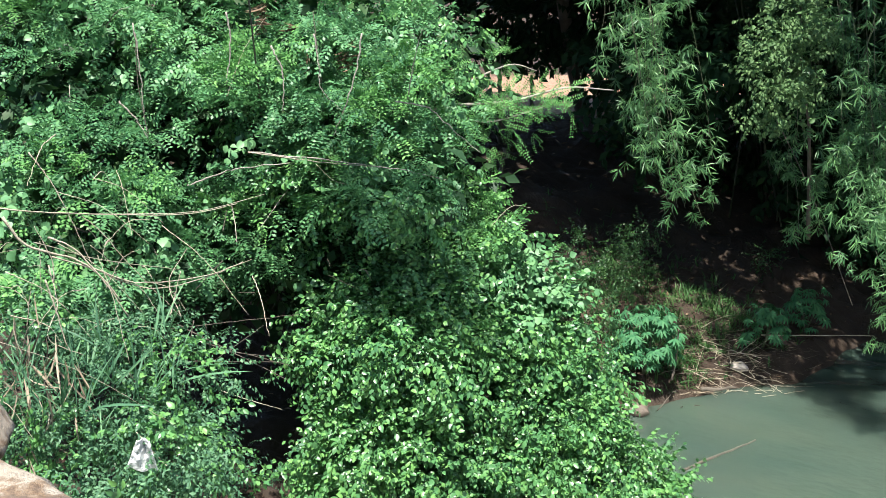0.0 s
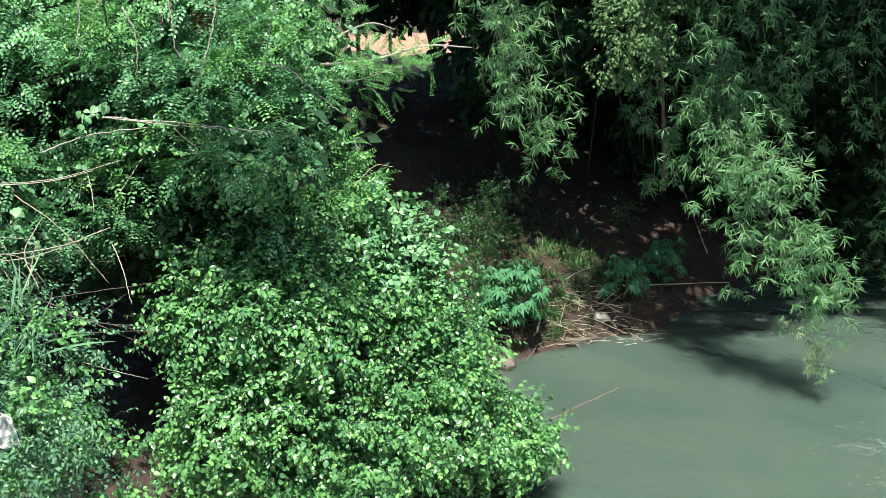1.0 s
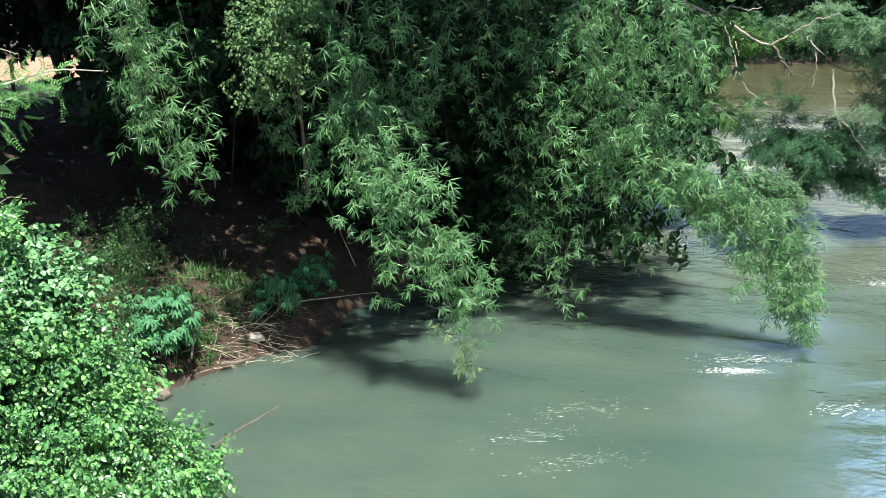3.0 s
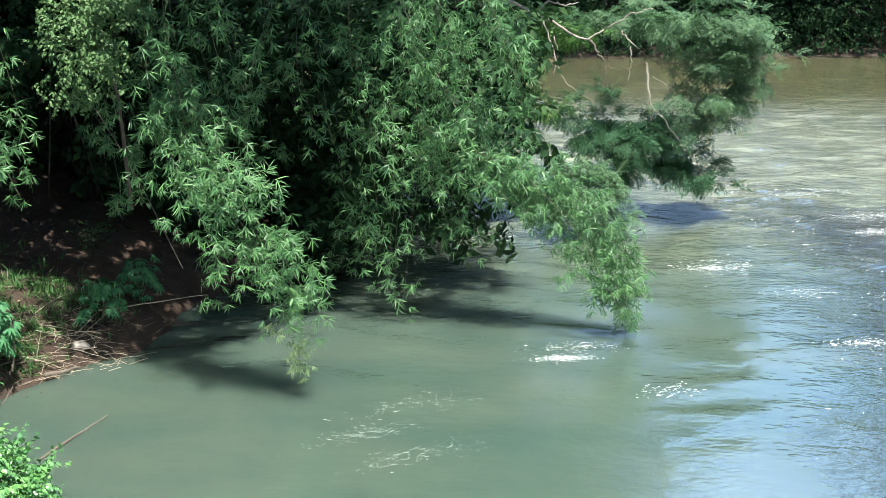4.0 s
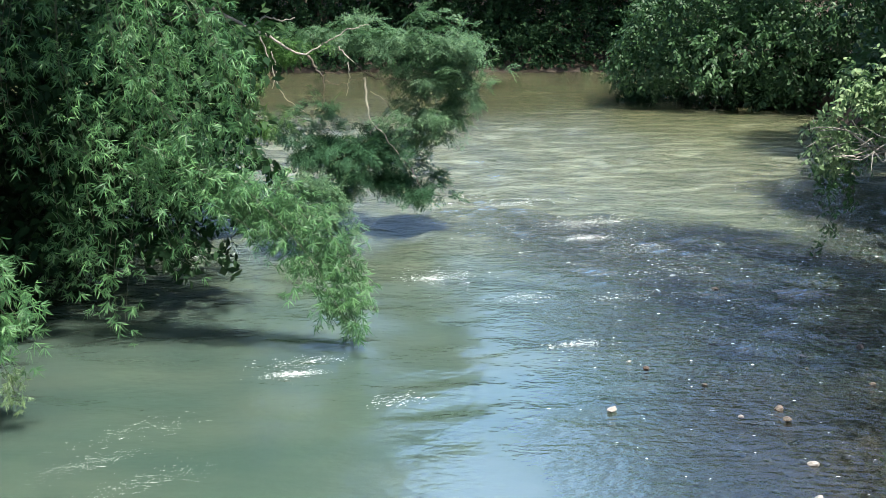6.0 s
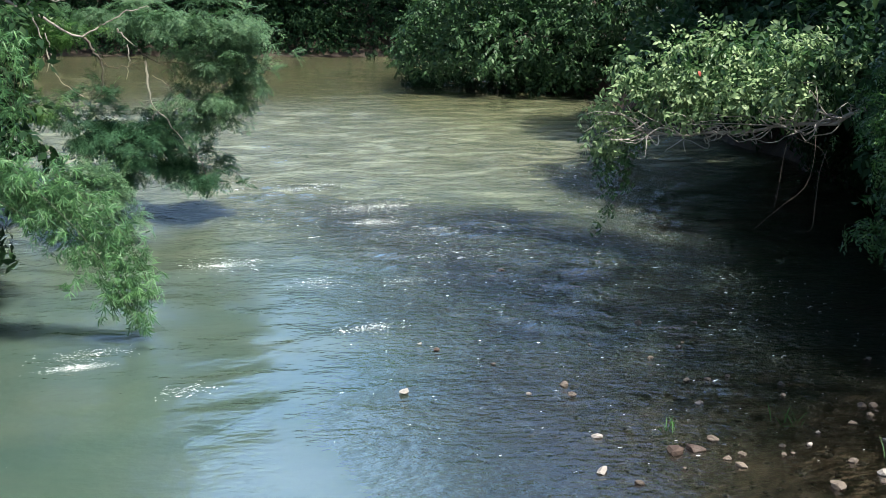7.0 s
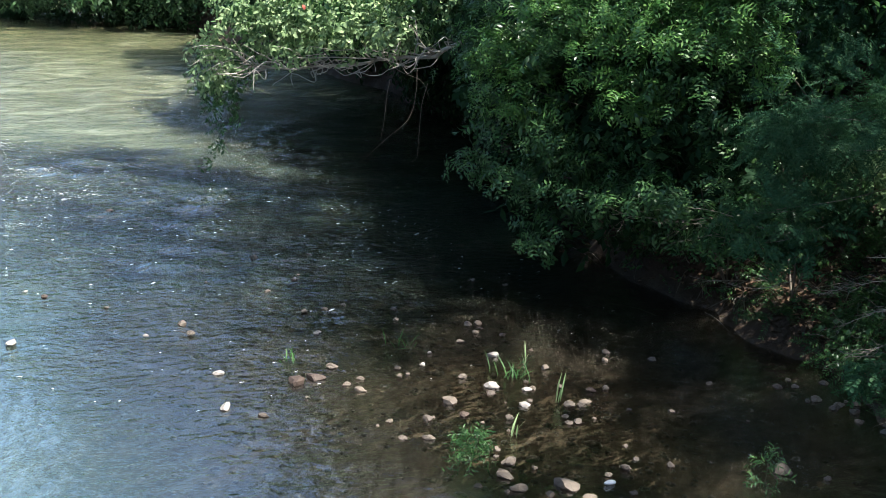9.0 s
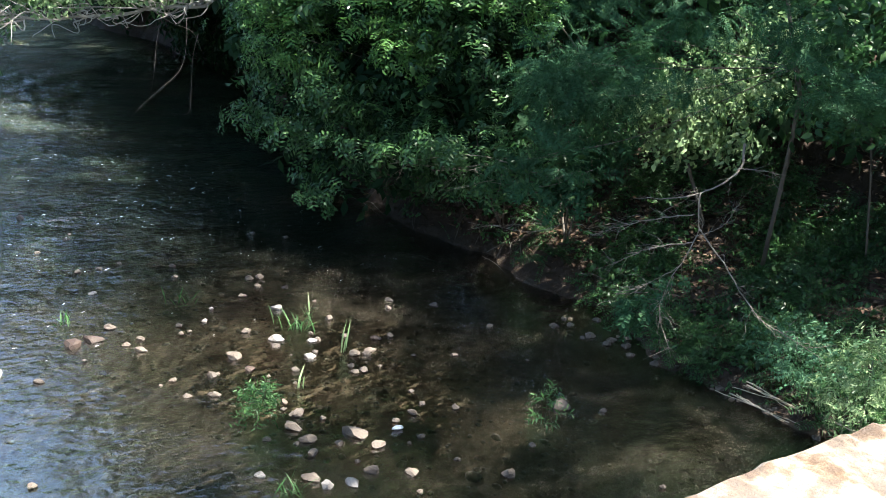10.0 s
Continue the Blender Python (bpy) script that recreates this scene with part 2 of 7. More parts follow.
def water_mat():
    m, n, l = nodes("river_water")
    n.remove(n["Principled BSDF"])
    co = object_coord(n)
    mp = n.new("ShaderNodeMapping")
    mp.inputs["Scale"].default_value = (0.9, 1.5, 1)
    mp.inputs["Rotation"].default_value = (0, 0, 0.12)
    l.new(co, mp.inputs["Vector"])
    w1 = noise_tex(n, l, 1.5, 3, mp.outputs[0], 0.5)
    w2 = noise_tex(n, l, 6.0, 3, mp.outputs[0], 0.6)
    rough = n.new("ShaderNodeAttribute")
    rough.attribute_name = "chop"
    w0 = noise_tex(n, l, 0.75, 4, mp.outputs[0], 0.6)
    b0 = n.new("ShaderNodeBump")
    b0.inputs["Distance"].default_value = 0.06
    far_waves = n.new("ShaderNodeAttribute")
    far_waves.attribute_name = "tan"
    l.new(far_waves.outputs["Fac"], b0.inputs["Strength"])
    l.new(w0, b0.inputs["Height"])
    b1 = n.new("ShaderNodeBump")
    l.new(b0.outputs[0], b1.inputs["Normal"])
    b1.inputs["Distance"].default_value = 0.2
    swell = n.new("ShaderNodeAttribute")
    swell.attribute_name = "swell"
    l.new(swell.outputs["Fac"], b1.inputs["Strength"])
    l.new(w1, b1.inputs["Height"])
    b2 = n.new("ShaderNodeBump")
    b2.inputs["Distance"].default_value = 0.09
    l.new(rough.outputs["Fac"], b2.inputs["Strength"])
    l.new(w2, b2.inputs["Height"])
    l.new(b1.outputs[0], b2.inputs["Normal"])
    silt = noise_tex(n, l, 0.45, 4, mp.outputs[0])
    col = ramp(n, l, silt, [(0.34, (0.038, 0.064, 0.052)), (0.66, (0.056, 0.08, 0.06))])
    far = n.new("ShaderNodeAttribute")
    far.attribute_name = "tan"
    # pale streaks drawn out across the far reach
    drawn = n.new("ShaderNodeMapping")
    drawn.inputs["Scale"].default_value = (0.42, 1.6, 1)
    drawn.inputs["Rotation"].default_value = (0, 0, -0.12)
    l.new(co, drawn.inputs["Vector"])
    streaks = noise_tex(n, l, 1.5, 5, drawn.outputs[0], 0.65)
    streak_tone = ramp(n, l, streaks, [(0.36, (0.06, 0.068, 0.036)), (0.5, (0.085, 0.094, 0.052)), (0.64, (0.17, 0.185, 0.12))])
    col = mix_rgb(n, l, far.outputs["Fac"], col, streak_tone)
    # the colour turns darker and browner farther out
    calm = n.new("ShaderNodeAttribute")
    calm.attribute_name = "deep"
    col = mix_rgb(n, l, calm.outputs["Fac"], col, (0.056, 0.06, 0.03))
    # silt spreads the light under the surface
    mud = n.new("ShaderNodeAttribute")
    mud.attribute_name = "silt"
    col = mix_rgb(n, l, mud.outputs["Fac"], col, ramp(n, l, noise_tex(n, l, 1.6, 4, co), [(0.35, (0.06, 0.05, 0.036)), (0.65, (0.105, 0.09, 0.066))]))
    d = n.new("ShaderNodeSubsurfaceScattering")
    d.falloff = "BURLEY"
    d.inputs["Scale"].default_value = 0.3
    d.inputs["Radius"].default_value = (1, 1, 1)
    l.new(col, d.inputs["Color"])
    tr = n.new("ShaderNodeBsdfTransparent")
    tr.inputs["Color"].default_value = (0.7, 0.71, 0.66, 1)
    depth = n.new("ShaderNodeAttribute")
    depth.attribute_name = "murk"
    inner = n.new("ShaderNodeMixShader")
    l.new(depth.outputs["Fac"], inner.inputs[0])
    l.new(tr.outputs[0], inner.inputs[1])
    l.new(d.outputs[0], inner.inputs[2])
    g = n.new("ShaderNodeBsdfGlossy")
    g.inputs["Roughness"].default_value = 0.055
    l.new(b2.outputs[0], g.inputs["Normal"])
    fr = n.new("ShaderNodeFresnel")
    fr.inputs["IOR"].default_value = 2.85
    l.new(b2.outputs[0], fr.inputs["Normal"])
    mx = n.new("ShaderNodeMixShader")
    l.new(fr.outputs[0], mx.inputs[0])
    l.new(inner.outputs[0], mx.inputs[1])
    l.new(g.outputs[0], mx.inputs[2])
    l.new(mx.outputs[0], n["Material Output"].inputs[0])
    return m


def foam_mat():
    m, n, l = nodes("foam")
    p = n["Principled BSDF"]
    f = noise_tex(n, l, 30, 4, object_coord(n))
    l.new(ramp(n, l, f, [(0.3, (0.6, 0.64, 0.62)), (0.7, (0.85, 0.88, 0.86))]), p.inputs["Base Color"])
    p.inputs["Roughness"].default_value = 0.5
    t = n.new("ShaderNodeBsdfTransparent")
    mx = n.new("ShaderNodeMixShader")
    l.new(ramp(n, l, noise_tex(n, l, 55, 3, object_coord(n)), [(0.35, (0.6, 0.6, 0.6)), (0.6, (0.1, 0.1, 0.1))]), mx.inputs[0])
    l.new(p.outputs[0], mx.inputs[1])
    l.new(t.outputs[0], mx.inputs[2])
    l.new(mx.outputs[0], n["Material Output"].inputs[0])
    return m


SOIL, WATER, FOAM = ground_mat(), water_mat(), foam_mat()

# ---- building helpers ----
rng = np.random.default_rng(11)


def raw_mesh(name, verts, tris, mat, smooth=False):
    me = bpy.data.meshes.new(name)
    verts = np.asarray(verts, np.float32)
    tris = np.asarray(tris, np.int32)
    k = tris.shape[1]
    me.vertices.add(len(verts))
    me.vertices.foreach_set("co", verts.ravel())
    me.loops.add(tris.size)
    me.loops.foreach_set("vertex_index", tris.ravel())
    me.polygons.add(len(tris))
    me.polygons.foreach_set("loop_start", np.arange(0, tris.size, k, dtype=np.int32))
    if smooth:
        me.polygons.foreach_set("use_smooth", np.ones(len(tris), bool))
    me.materials.append(mat)
    me.update(calc_edges=True)
    return me


def part(name, data, parent, label=""):
    """Links a mesh under a thing; the mesh is given in the world's metres."""
    ob = new(name, data)
    ob.parent = parent
    ob.matrix_parent_inverse = Matrix.Translation(-parent.location) if parent.parent is None else Matrix.Identity(4)
    return tagged(ob, label)


def thing(name, place, label, category, group="", kind=""):
    ob = new(name)
    ob.location = place
    ob.empty_display_size = 0.1
    return tagged(ob, label, category, group, kind)


def unit(v):
    return v / np.maximum(np.linalg.norm(v, axis=-1, keepdims=True), 1e-9)


def leaf_shape(length, width, fold=0.15, droop=0.15, n=2):
    """One leaf along +x, its face to +z: a folded outline with n stations a side."""
    st = [(i + 1) / (n + 1) for i in range(n)]
    prof = [1.0] if n == 1 else ([0.95, 0.85] if n == 2 else [0.8, 1.0, 0.7])
    v = [(0, 0, 0), (length, 0, -droop * length)]
    for s in st:
        v.append((s * length, 0, -droop * length * s * s))
    for s, w in zip(st, prof):
        v.append((s * length, width / 2 * w, fold * width - droop * length * s * s))
    for s, w in zip(st, prof):
        v.append((s * length, -width / 2 * w, fold * width - droop * length * s * s))
    rib = [0] + [2 + i for i in range(n)] + [1]
    f = []
    for off, flip in ((2 + n, False), (2 + 2 * n, True)):
        side = [off + i for i in range(n)]
        t = [(0, rib[1], side[0])]
        for i in range(n - 1):
            t += [(rib[1 + i], rib[2 + i], side[i + 1]), (rib[1 + i], side[i + 1], side[i])]
        t.append((rib[n], 1, side[-1]))
        f += [(c, b, a) for a, b, c in t] if flip else t
    return np.array(v, float), np.array(f)


def join_pieces(pieces):
    vs, fs, k = [], [], 0
    for v, f in pieces:
        vs.append(v)
        fs.append(f + k)
        k += len(v)
    return np.concatenate(vs), np.concatenate(fs)


def turned(v, rx=0, ry=0, rz=0, move=(0, 0, 0)):
    m = np.array(Euler((rx, ry, rz)).to_matrix())
    return v @ m.T + np.array(move)


def twig_broad(leaf=0.049, width=0.032, count=12, length=0.22, stations=3, droop=0.25):
    out = []
    for i in range(count):
        s = (i + 0.5) / count
        L = leaf * rng.uniform(0.65, 1.15)
        v, f = leaf_shape(L, width * L / leaf, 0.12, rng.uniform(0.1, 0.45), stations)
        v = turned(v, rng.normal(0, 0.5), rng.normal(0.2 + droop, 0.35), (1 if i % 2 else -1) * rng.uniform(0.5, 1.3), (s * length, rng.normal(0, 0.015), -0.1 * s * s * length))
        out.append((v, f))
    return join_pieces(out)


def twig_pinnate(pairs=7, length=0.2, leaflet=0.042, width=0.021, fronds=3):
    out = []
    for k in range(fronds):
        pieces = []
        for i in range(pairs):
            s = (i + 1) / pairs
            for side in (1, -1):
                v, f = leaf_shape(leaflet * (1 - 0.35 * abs(s - 0.5)), width, 0.0, 0.1, 1)
                pieces.append((turned(v, rng.normal(0, 0.25), rng.normal(0.1, 0.2), side * rng.uniform(1.0, 1.3), (s * length, 0, -0.25 * length * s * s)), f))
        v, f = join_pieces(pieces)
        out.append((turned(v, rng.normal(0, 0.3), rng.normal(0.1, 0.3), rng.uniform(-1.2, 1.2), (rng.uniform(0, 0.1), 0, 0)), f))
    return join_pieces(out)


def twig_bamboo(leaf=0.135, width=0.0155, count=12, length=0.075):
    out = []
    for i in range(count):
        s = i / count
        L = leaf * rng.uniform(0.6, 1.15)
        v, f = leaf_shape(L, width * rng.uniform(0.8, 1.2), 0.1, rng.uniform(0.05, 0.5), 1)
        out.append((turned(v, rng.normal(0, 0.7), rng.normal(0.15, 0.4), rng.uniform(-1.25, 1.25), (s * length, 0, 0)), f))
    return join_pieces(out)


def twig_fan(leaf=0.125, width=0.0112, count=9):
    """Long narrow leaves spread like fingers from one node."""
    out = []
    for i in range(count):
        a = (i - (count - 1) / 2) / count * 2.7 + rng.normal(0, 0.12)
        L = leaf * (1 - 0.12 * abs(a)) * rng.uniform(0.7, 1.15)
        v, f = leaf_shape(L, width * rng.uniform(0.8, 1.25), 0.12, rng.uniform(0.1, 0.45), 2)
        out.append((turned(v, rng.normal(0, 0.45), rng.normal(0.1, 0.22), a, (rng.uniform(0, 0.05), 0, 0)), f))
    return join_pieces(out)


def twig_fern(pairs=7, length=0.26, pinna=0.1, width=0.03, fronds=3):
    return twig_pinnate(pairs, length, pinna, width, fronds)


def twig_palmate(fingers=7, leaf=0.15, width=0.04):
    out = []
    for i in range(fingers):
        a = (i - (fingers - 1) / 2) * 0.62
        v, f = leaf_shape(leaf * (1 - 0.06 * abs(i - fingers // 2)), width, 0.1, 0.35, 2)
        out.append((turned(v, 0, 0.15, a, (0.05, 0, 0)), f))
    return join_pieces(out)


def blades(count, height, spread_r, lean, width=0.012):
    out = []
    for i in range(count):
        h = height * rng.uniform(0.5, 1.1)
        v, f = leaf_shape(h, width * rng.uniform(0.7, 1.3), 0.15, rng.uniform(0.1, 0.6), 3)
        v = turned(v, rng.normal(0, 0.4), -rng.uniform(1.57 - lean, 1.57), 0)
        out.append((turned(v, 0, 0, rng.uniform(0, 6.28), (rng.normal(0, spread_r), rng.normal(0, spread_r), 0)), f))
    return join_pieces(out)


def place_twigs(kinds, P, Dr, Up, S):
    """Bakes many twigs into one vertex and triangle list: at P, along Dr, faces towards Up, size S."""
    X = unit(Dr)
    Y = unit(np.cross(Up, X))
    Z = np.cross(X, Y)
    R = np.stack([X, Y, Z], 2) * S[:, None, None]
    which = rng.integers(0, len(kinds), len(P))
    vs, fs, k = [], [], 0
    for j, (v, f) in enumerate(kinds):
        m = which == j
        c = int(m.sum())
        if not c:
            continue
        w = np.einsum("nij,kj->nki", R[m], v) + P[m][:, None, :]
        vs.append(w.reshape(-1, 3))
        fs.append((f[None] + (np.arange(c) * len(v))[:, None, None] + k).reshape(-1, 3))
        k += c * len(v)
    return np.concatenate(vs), np.concatenate(fs)


def lumps(p, seed, scale):
    q = p * scale + seed * 7.31
    return (np.sin(q[:, 0] * 1.7 + 1.3 * np.sin(q[:, 1] * 1.1)) + np.sin(q[:, 1] * 2.1 + q[:, 2]) + np.sin(q[:, 2] * 1.9 + 1.7 * np.sin(q[:, 0] * 0.9))) / 3


def blob_points(blobs, per_m2, seed, inner=0.3, rough=0.22, floor=0.04, gaps=0.25, lump=3.0, clump=0.0, many=12, flat=0.6):
    """Twig places over a union of soft ellipsoids (x, y, z, radius, half height): mostly at their skin, in clusters, some within."""
    B = np.array(blobs, float)
    Ps, Ns = [], []
    for i, (x, y, z, rh, rv) in enumerate(B):
        area = 4 * math.pi * (rh * rh * 0.5 + rh * rv * 0.5)
        n = int(area * per_m2)
        u = unit(rng.normal(size=(n, 3)))
        r = 1 - np.abs(rng.normal(0, 0.14, n))
        deep = rng.random(n) < inner
        r[deep] = rng.uniform(0.35, 0.9, int(deep.sum()))
        k = lumps(u * np.array([rh, rh, rv]) + B[i, :3], seed, lump)
        r *= 1 + rough * k
        p = B[i, :3] + u * r[:, None] * np.array([rh, rh, rv])
        keep = (p[:, 2] > floor) & (lumps(p, seed + 3, lump * 1.8) > -1 + 2 * gaps * (0.35 + 0.6 * rng.random(n)))
        for j in range(len(B)):
            if j != i:
                q = np.linalg.norm((p - B[j, :3]) / np.array([B[j, 3], B[j, 3], B[j, 4]]), axis=1)
                keep &= (q > 0.8) | (rng.random(n) < inner * 0.5)
        Ps.append(p[keep])
        Ns.append(unit(u / np.array([rh, rh, rv]))[keep])
    P, N = np.concatenate(Ps), np.concatenate(Ns)
    if clump:
        # twigs gather in tufts at branch ends, with holes between
        pick = rng.choice(len(P), max(1, len(P) // many))[rng.integers(0, max(1, len(P) // many), len(P))]
        off = rng.normal(0, clump, P.shape) * (1, 1, flat)
        P, N = P[pick] + off, unit(N[pick] + 0.6 * off / clump)
        ok = P[:, 2] > floor
        P, N = P[ok], N[ok]
    return P, N


def crown(name, parent, mat, kinds, blobs, per_m2, seed, droop=0.3, face_up=0.8, size=(0.75, 1.2), label="", **kw):
    P, N = blob_points(blobs, per_m2, seed, **kw)
    n = len(P)
    Dr = N + rng.normal(0, 0.55, (n, 3)) + np.array([0, 0, -droop])
    Up = N * 0.7 + np.array([0, 0, face_up]) + rng.normal(0, 0.35, (n, 3))
    v, f = place_twigs(kinds, P, Dr, Up, rng.uniform(*size, n))
    return part(name, raw_mesh(name, v, f, mat), parent, label)


def smooth_path(pts, n=24):
    P = [Vector(p) for p in pts]
    if len(P) < 3:
        return [P[0].lerp(P[-1], i / n) for i in range(n + 1)]
    out = []
    Q = [P[0] * 2 - P[1]] + P + [P[-1] * 2 - P[-2]]
    m = max(2, n // (len(P) - 1))
    for i in range(1, len(Q) - 2):
        a, b, c, d = Q[i - 1:i + 3]
        for k in range(m):
            t = k / m
            out.append(0.5 * ((2 * b) + (c - a) * t + (2 * a - 5 * b + 4 * c - d) * t * t + (3 * b - a - 3 * c + d) * t ** 3))
    return out + [P[-1]]


def tube_data(pts, r0, r1, sides=6, wobble=0.0, n=20):
    path = [np.array(p) for p in smooth_path(pts, n)]
    vs, fs = [], []
    m = len(path)
    for i, p in enumerate(path):
        d = unit(path[min(i + 1, m - 1)] - path[max(i - 1, 0)])
        a = unit(np.cross(d, (0.31, 0.22, 0.92) if abs(d[2]) < 0.9 else (1, 0.1, 0)))
        b = np.cross(d, a)
        r = r0 + (r1 - r0) * (i / (m - 1))
        off = rng.normal(0, wobble, 3) if wobble and 0 < i < m - 1 else 0
        for k in range(sides):
            t = 2 * math.pi * k / sides
            vs.append(p + off + (a * math.cos(t) + b * math.sin(t)) * r * rng.uniform(0.88, 1.12))
    for i in range(m - 1):
        for k in range(sides):
            q = i * sides + k
            w = i * sides + (k + 1) % sides
            fs += [(q, w, w + sides), (q, w + sides, q + sides)]
    e = (m - 1) * sides
    for k in range(1, sides - 1):
        fs += [(0, k + 1, k), (e, e + k, e + k + 1)]
    return np.array(vs), np.array(fs)


def limb(name, pts, r0, r1, mat, parent, label="", sides=6, wobble=0.0, n=20):
    v, f = tube_data(pts, r0, r1, sides, wobble, n)
    return part(name, raw_mesh(name, v, f, mat, True), parent, label)


def twigs_along(paths, per_m, width, kinds, mat, name, parent, droop=0.5, size=(0.7, 1.2), taper=0.5, label="", group=9):
    """Leaf sprays along drooping branches."""
    Ps, Ds = [], []
    for pts in paths:
        path = np.array([tuple(p) for p in smooth_path(pts, 30)])
        seg = np.linalg.norm(np.diff(path, axis=0), axis=1)
        n = max(3, int(seg.sum() * per_m))
        cum = np.concatenate([[0], np.cumsum(seg)]) / seg.sum()
        m = max(3, n // group)
        nodes_at = (np.arange(m) + rng.uniform(0.1, 0.9, m)) / m
        shift = rng.normal(0, 0.8, (m, 3)) * width
        pick = rng.integers(0, m, n)
        s = np.clip(nodes_at[pick] + rng.normal(0, 0.012, n), 0, 1)
        c = np.stack([np.interp(s, cum, path[:, k]) for k in range(3)], 1)
        tang = unit(np.stack([np.interp(np.minimum(s + 0.05, 1), cum, path[:, k]) - np.interp(np.maximum(s - 0.05, 0), cum, path[:, k]) for k in range(3)], 1))
        off = shift[pick] * (1 - taper * s)[:, None] + rng.normal(0, 0.06, (n, 3))
        Ps.append(c + off)
        Ds.append(tang * 0.5 + unit(off) * 0.5 + np.array([0, 0, -droop]) + rng.normal(0, 0.5, (n, 3)))
    P, Dr = np.concatenate(Ps), np.concatenate(Ds)
    keep = P[:, 2] > 0.05
    P, Dr = P[keep], Dr[keep]
    Up = np.array([0.2, -0.35, 0.9]) + rng.normal(0, 0.4, P.shape)
    v, f = place_twigs(kinds, P, Dr, Up, rng.uniform(*size, len(P)))
    return tagged(part(name, raw_mesh(name, v, f, mat), parent, label), label, kind="stuff")


# ---- ground and river ----
LEFT_BANK = [(-60, -7.0), (0, -6.2), (6, -7.0), (9, -7.4), (11, -7.0), (12.9, -6.1), (15.2, -6.1), (19.5, -5.4), (24, -5.0), (30, -5.6), (38, -9.0), (43, -30.0)]
RIGHT_BANK = [(-60, 9.5), (5, 9.2), (6.3, 9.1), (7.2, 9.4), (9.4, 9.8), (12, 9.8), (14.8, 11.2), (17, 12.4), (20, 13.4), (24, 14.0), (30, 13.8), (41, 13.7), (57, 15.0)]
FAR_BANK = 57.0
POLY = np.array([(x, y) for y, x in LEFT_BANK] + [(-700, 47), (-700, FAR_BANK + 3), (-20, FAR_BANK + 1), (4, FAR_BANK)] + [(x, y) for y, x in reversed(RIGHT_BANK)], float)


def river_distance(x, y):
    """Metres from the water's edge, negative in the river."""
    x, y = np.asarray(x, float), np.asarray(y, float)
    best = np.full(x.shape, 1e9)
    inside = np.zeros(x.shape, bool)
    for (ax, ay), (bx, by) in zip(POLY, np.roll(POLY, -1, 0)):
        ex, ey = bx - ax, by - ay
        t = np.clip(((x - ax) * ex + (y - ay) * ey) / (ex * ex + ey * ey), 0, 1)
        best = np.minimum(best, np.hypot(x - ax - t * ex, y - ay - t * ey))
        cross = (ay > y) != (by > y)
        with np.errstate(divide="ignore", invalid="ignore"):
            inside ^= cross & (x < (bx - ax) * (y - ay) / (by - ay) + ax)
    return np.where(inside, -best, best)


def step(a, b, v):
    t = np.clip((v - a) / (b - a), 0, 1)
    return t * t * (3 - 2 * t)


def wavy(x, y, s, seed=0.0):
    return (np.sin(x * s + seed + 1.3 * np.sin(y * s * 0.8)) + np.sin(y * s * 1.3 - seed + 1.1 * np.sin(x * s * 0.7 + 2))) * 0.5


def ground_height(x, y):
    x, y = np.asarray(x, float), np.asarray(y, float)
    d = river_distance(x, y) + 0.18 * wavy(x, y, 2.3) + 0.07 * wavy(x, y, 6.1, 2)
    left = x < 2
    rise = np.where(left, np.minimum(0.16 * step(0, 0.3, d) + 0.34 * np.maximum(d, 0), 2.1 + 0.01 * np.maximum(d, 0)),
                    np.minimum((0.08 + 0.3 * step(8.5, 11, y)) * step(0, 0.35, d) + (0.3 + 0.28 * step(7.5, 10, y)) * np.maximum(d, 0), 3.2 + 0.01 * np.maximum(d, 0)))
    rise = np.where(y > 50, np.minimum(0.5 * step(0, 0.5, d) + 0.3 * np.maximum(d, 0), 6.0), rise)
    rise = rise + (0.1 * wavy(x, y, 1.1, 4) + 0.04 * wavy(x, y, 4.7, 1)) * step(0.2, 2, d) + (0.05 * wavy(x, y, 9.3, 3) + 0.03 * wavy(x, y, 17, 6)) * step(0.0, 0.4, d)
    # gravel bar in the right half, a deeper run along the left bank
    bar = np.exp(-(((x - 6.0) / 1.7) ** 2 + ((y - 8.3) / 2.2) ** 2))
    shallow = step(0.0, 3.0, x) * (1 - step(20, 30, y))
    depth = np.minimum(0.9 * (1 - shallow) + 0.2 * shallow, 0.05 + 0.45 * np.maximum(-d, 0))
    depth = np.maximum(depth - 0.2 * bar, 0.055) + 0.03 * wavy(x, y, 3.1, 5) * shallow * (1 - bar)
    return np.where(d > 0, rise, -np.maximum(depth, 0.012))


def spread(lo, hi, stepsize, far):
    mid = list(np.arange(lo, hi + 1e-6, stepsize))
    a, s = lo, stepsize
    left = []
    while a > -far:
        s *= 1.35
        a -= s
        left.append(a)
    a, s, right = hi, stepsize, []
    while a < far:
        s *= 1.35
        a += s
        right.append(a)
    return np.array(left[::-1] + mid + right)


def sheet(name, xs, ys, zfun, mat, attrs):
    X, Y = np.meshgrid(xs, ys)
    Z = zfun(X, Y)
    nx, ny = len(xs), len(ys)
    i, j = np.meshgrid(np.arange(nx - 1), np.arange(ny - 1))
    a = (j * nx + i).ravel()
    me = raw_mesh(name, np.stack([X.ravel(), Y.ravel(), Z.ravel()], 1), np.stack([a, a + 1, a + nx + 1, a + nx], 1), mat, True)
    for key, fun in attrs.items():
        at = me.attributes.new(key, "FLOAT", "POINT")
        at.data.foreach_set("value", np.asarray(fun(X, Y, Z), np.float32).ravel())
    return new(name, me)


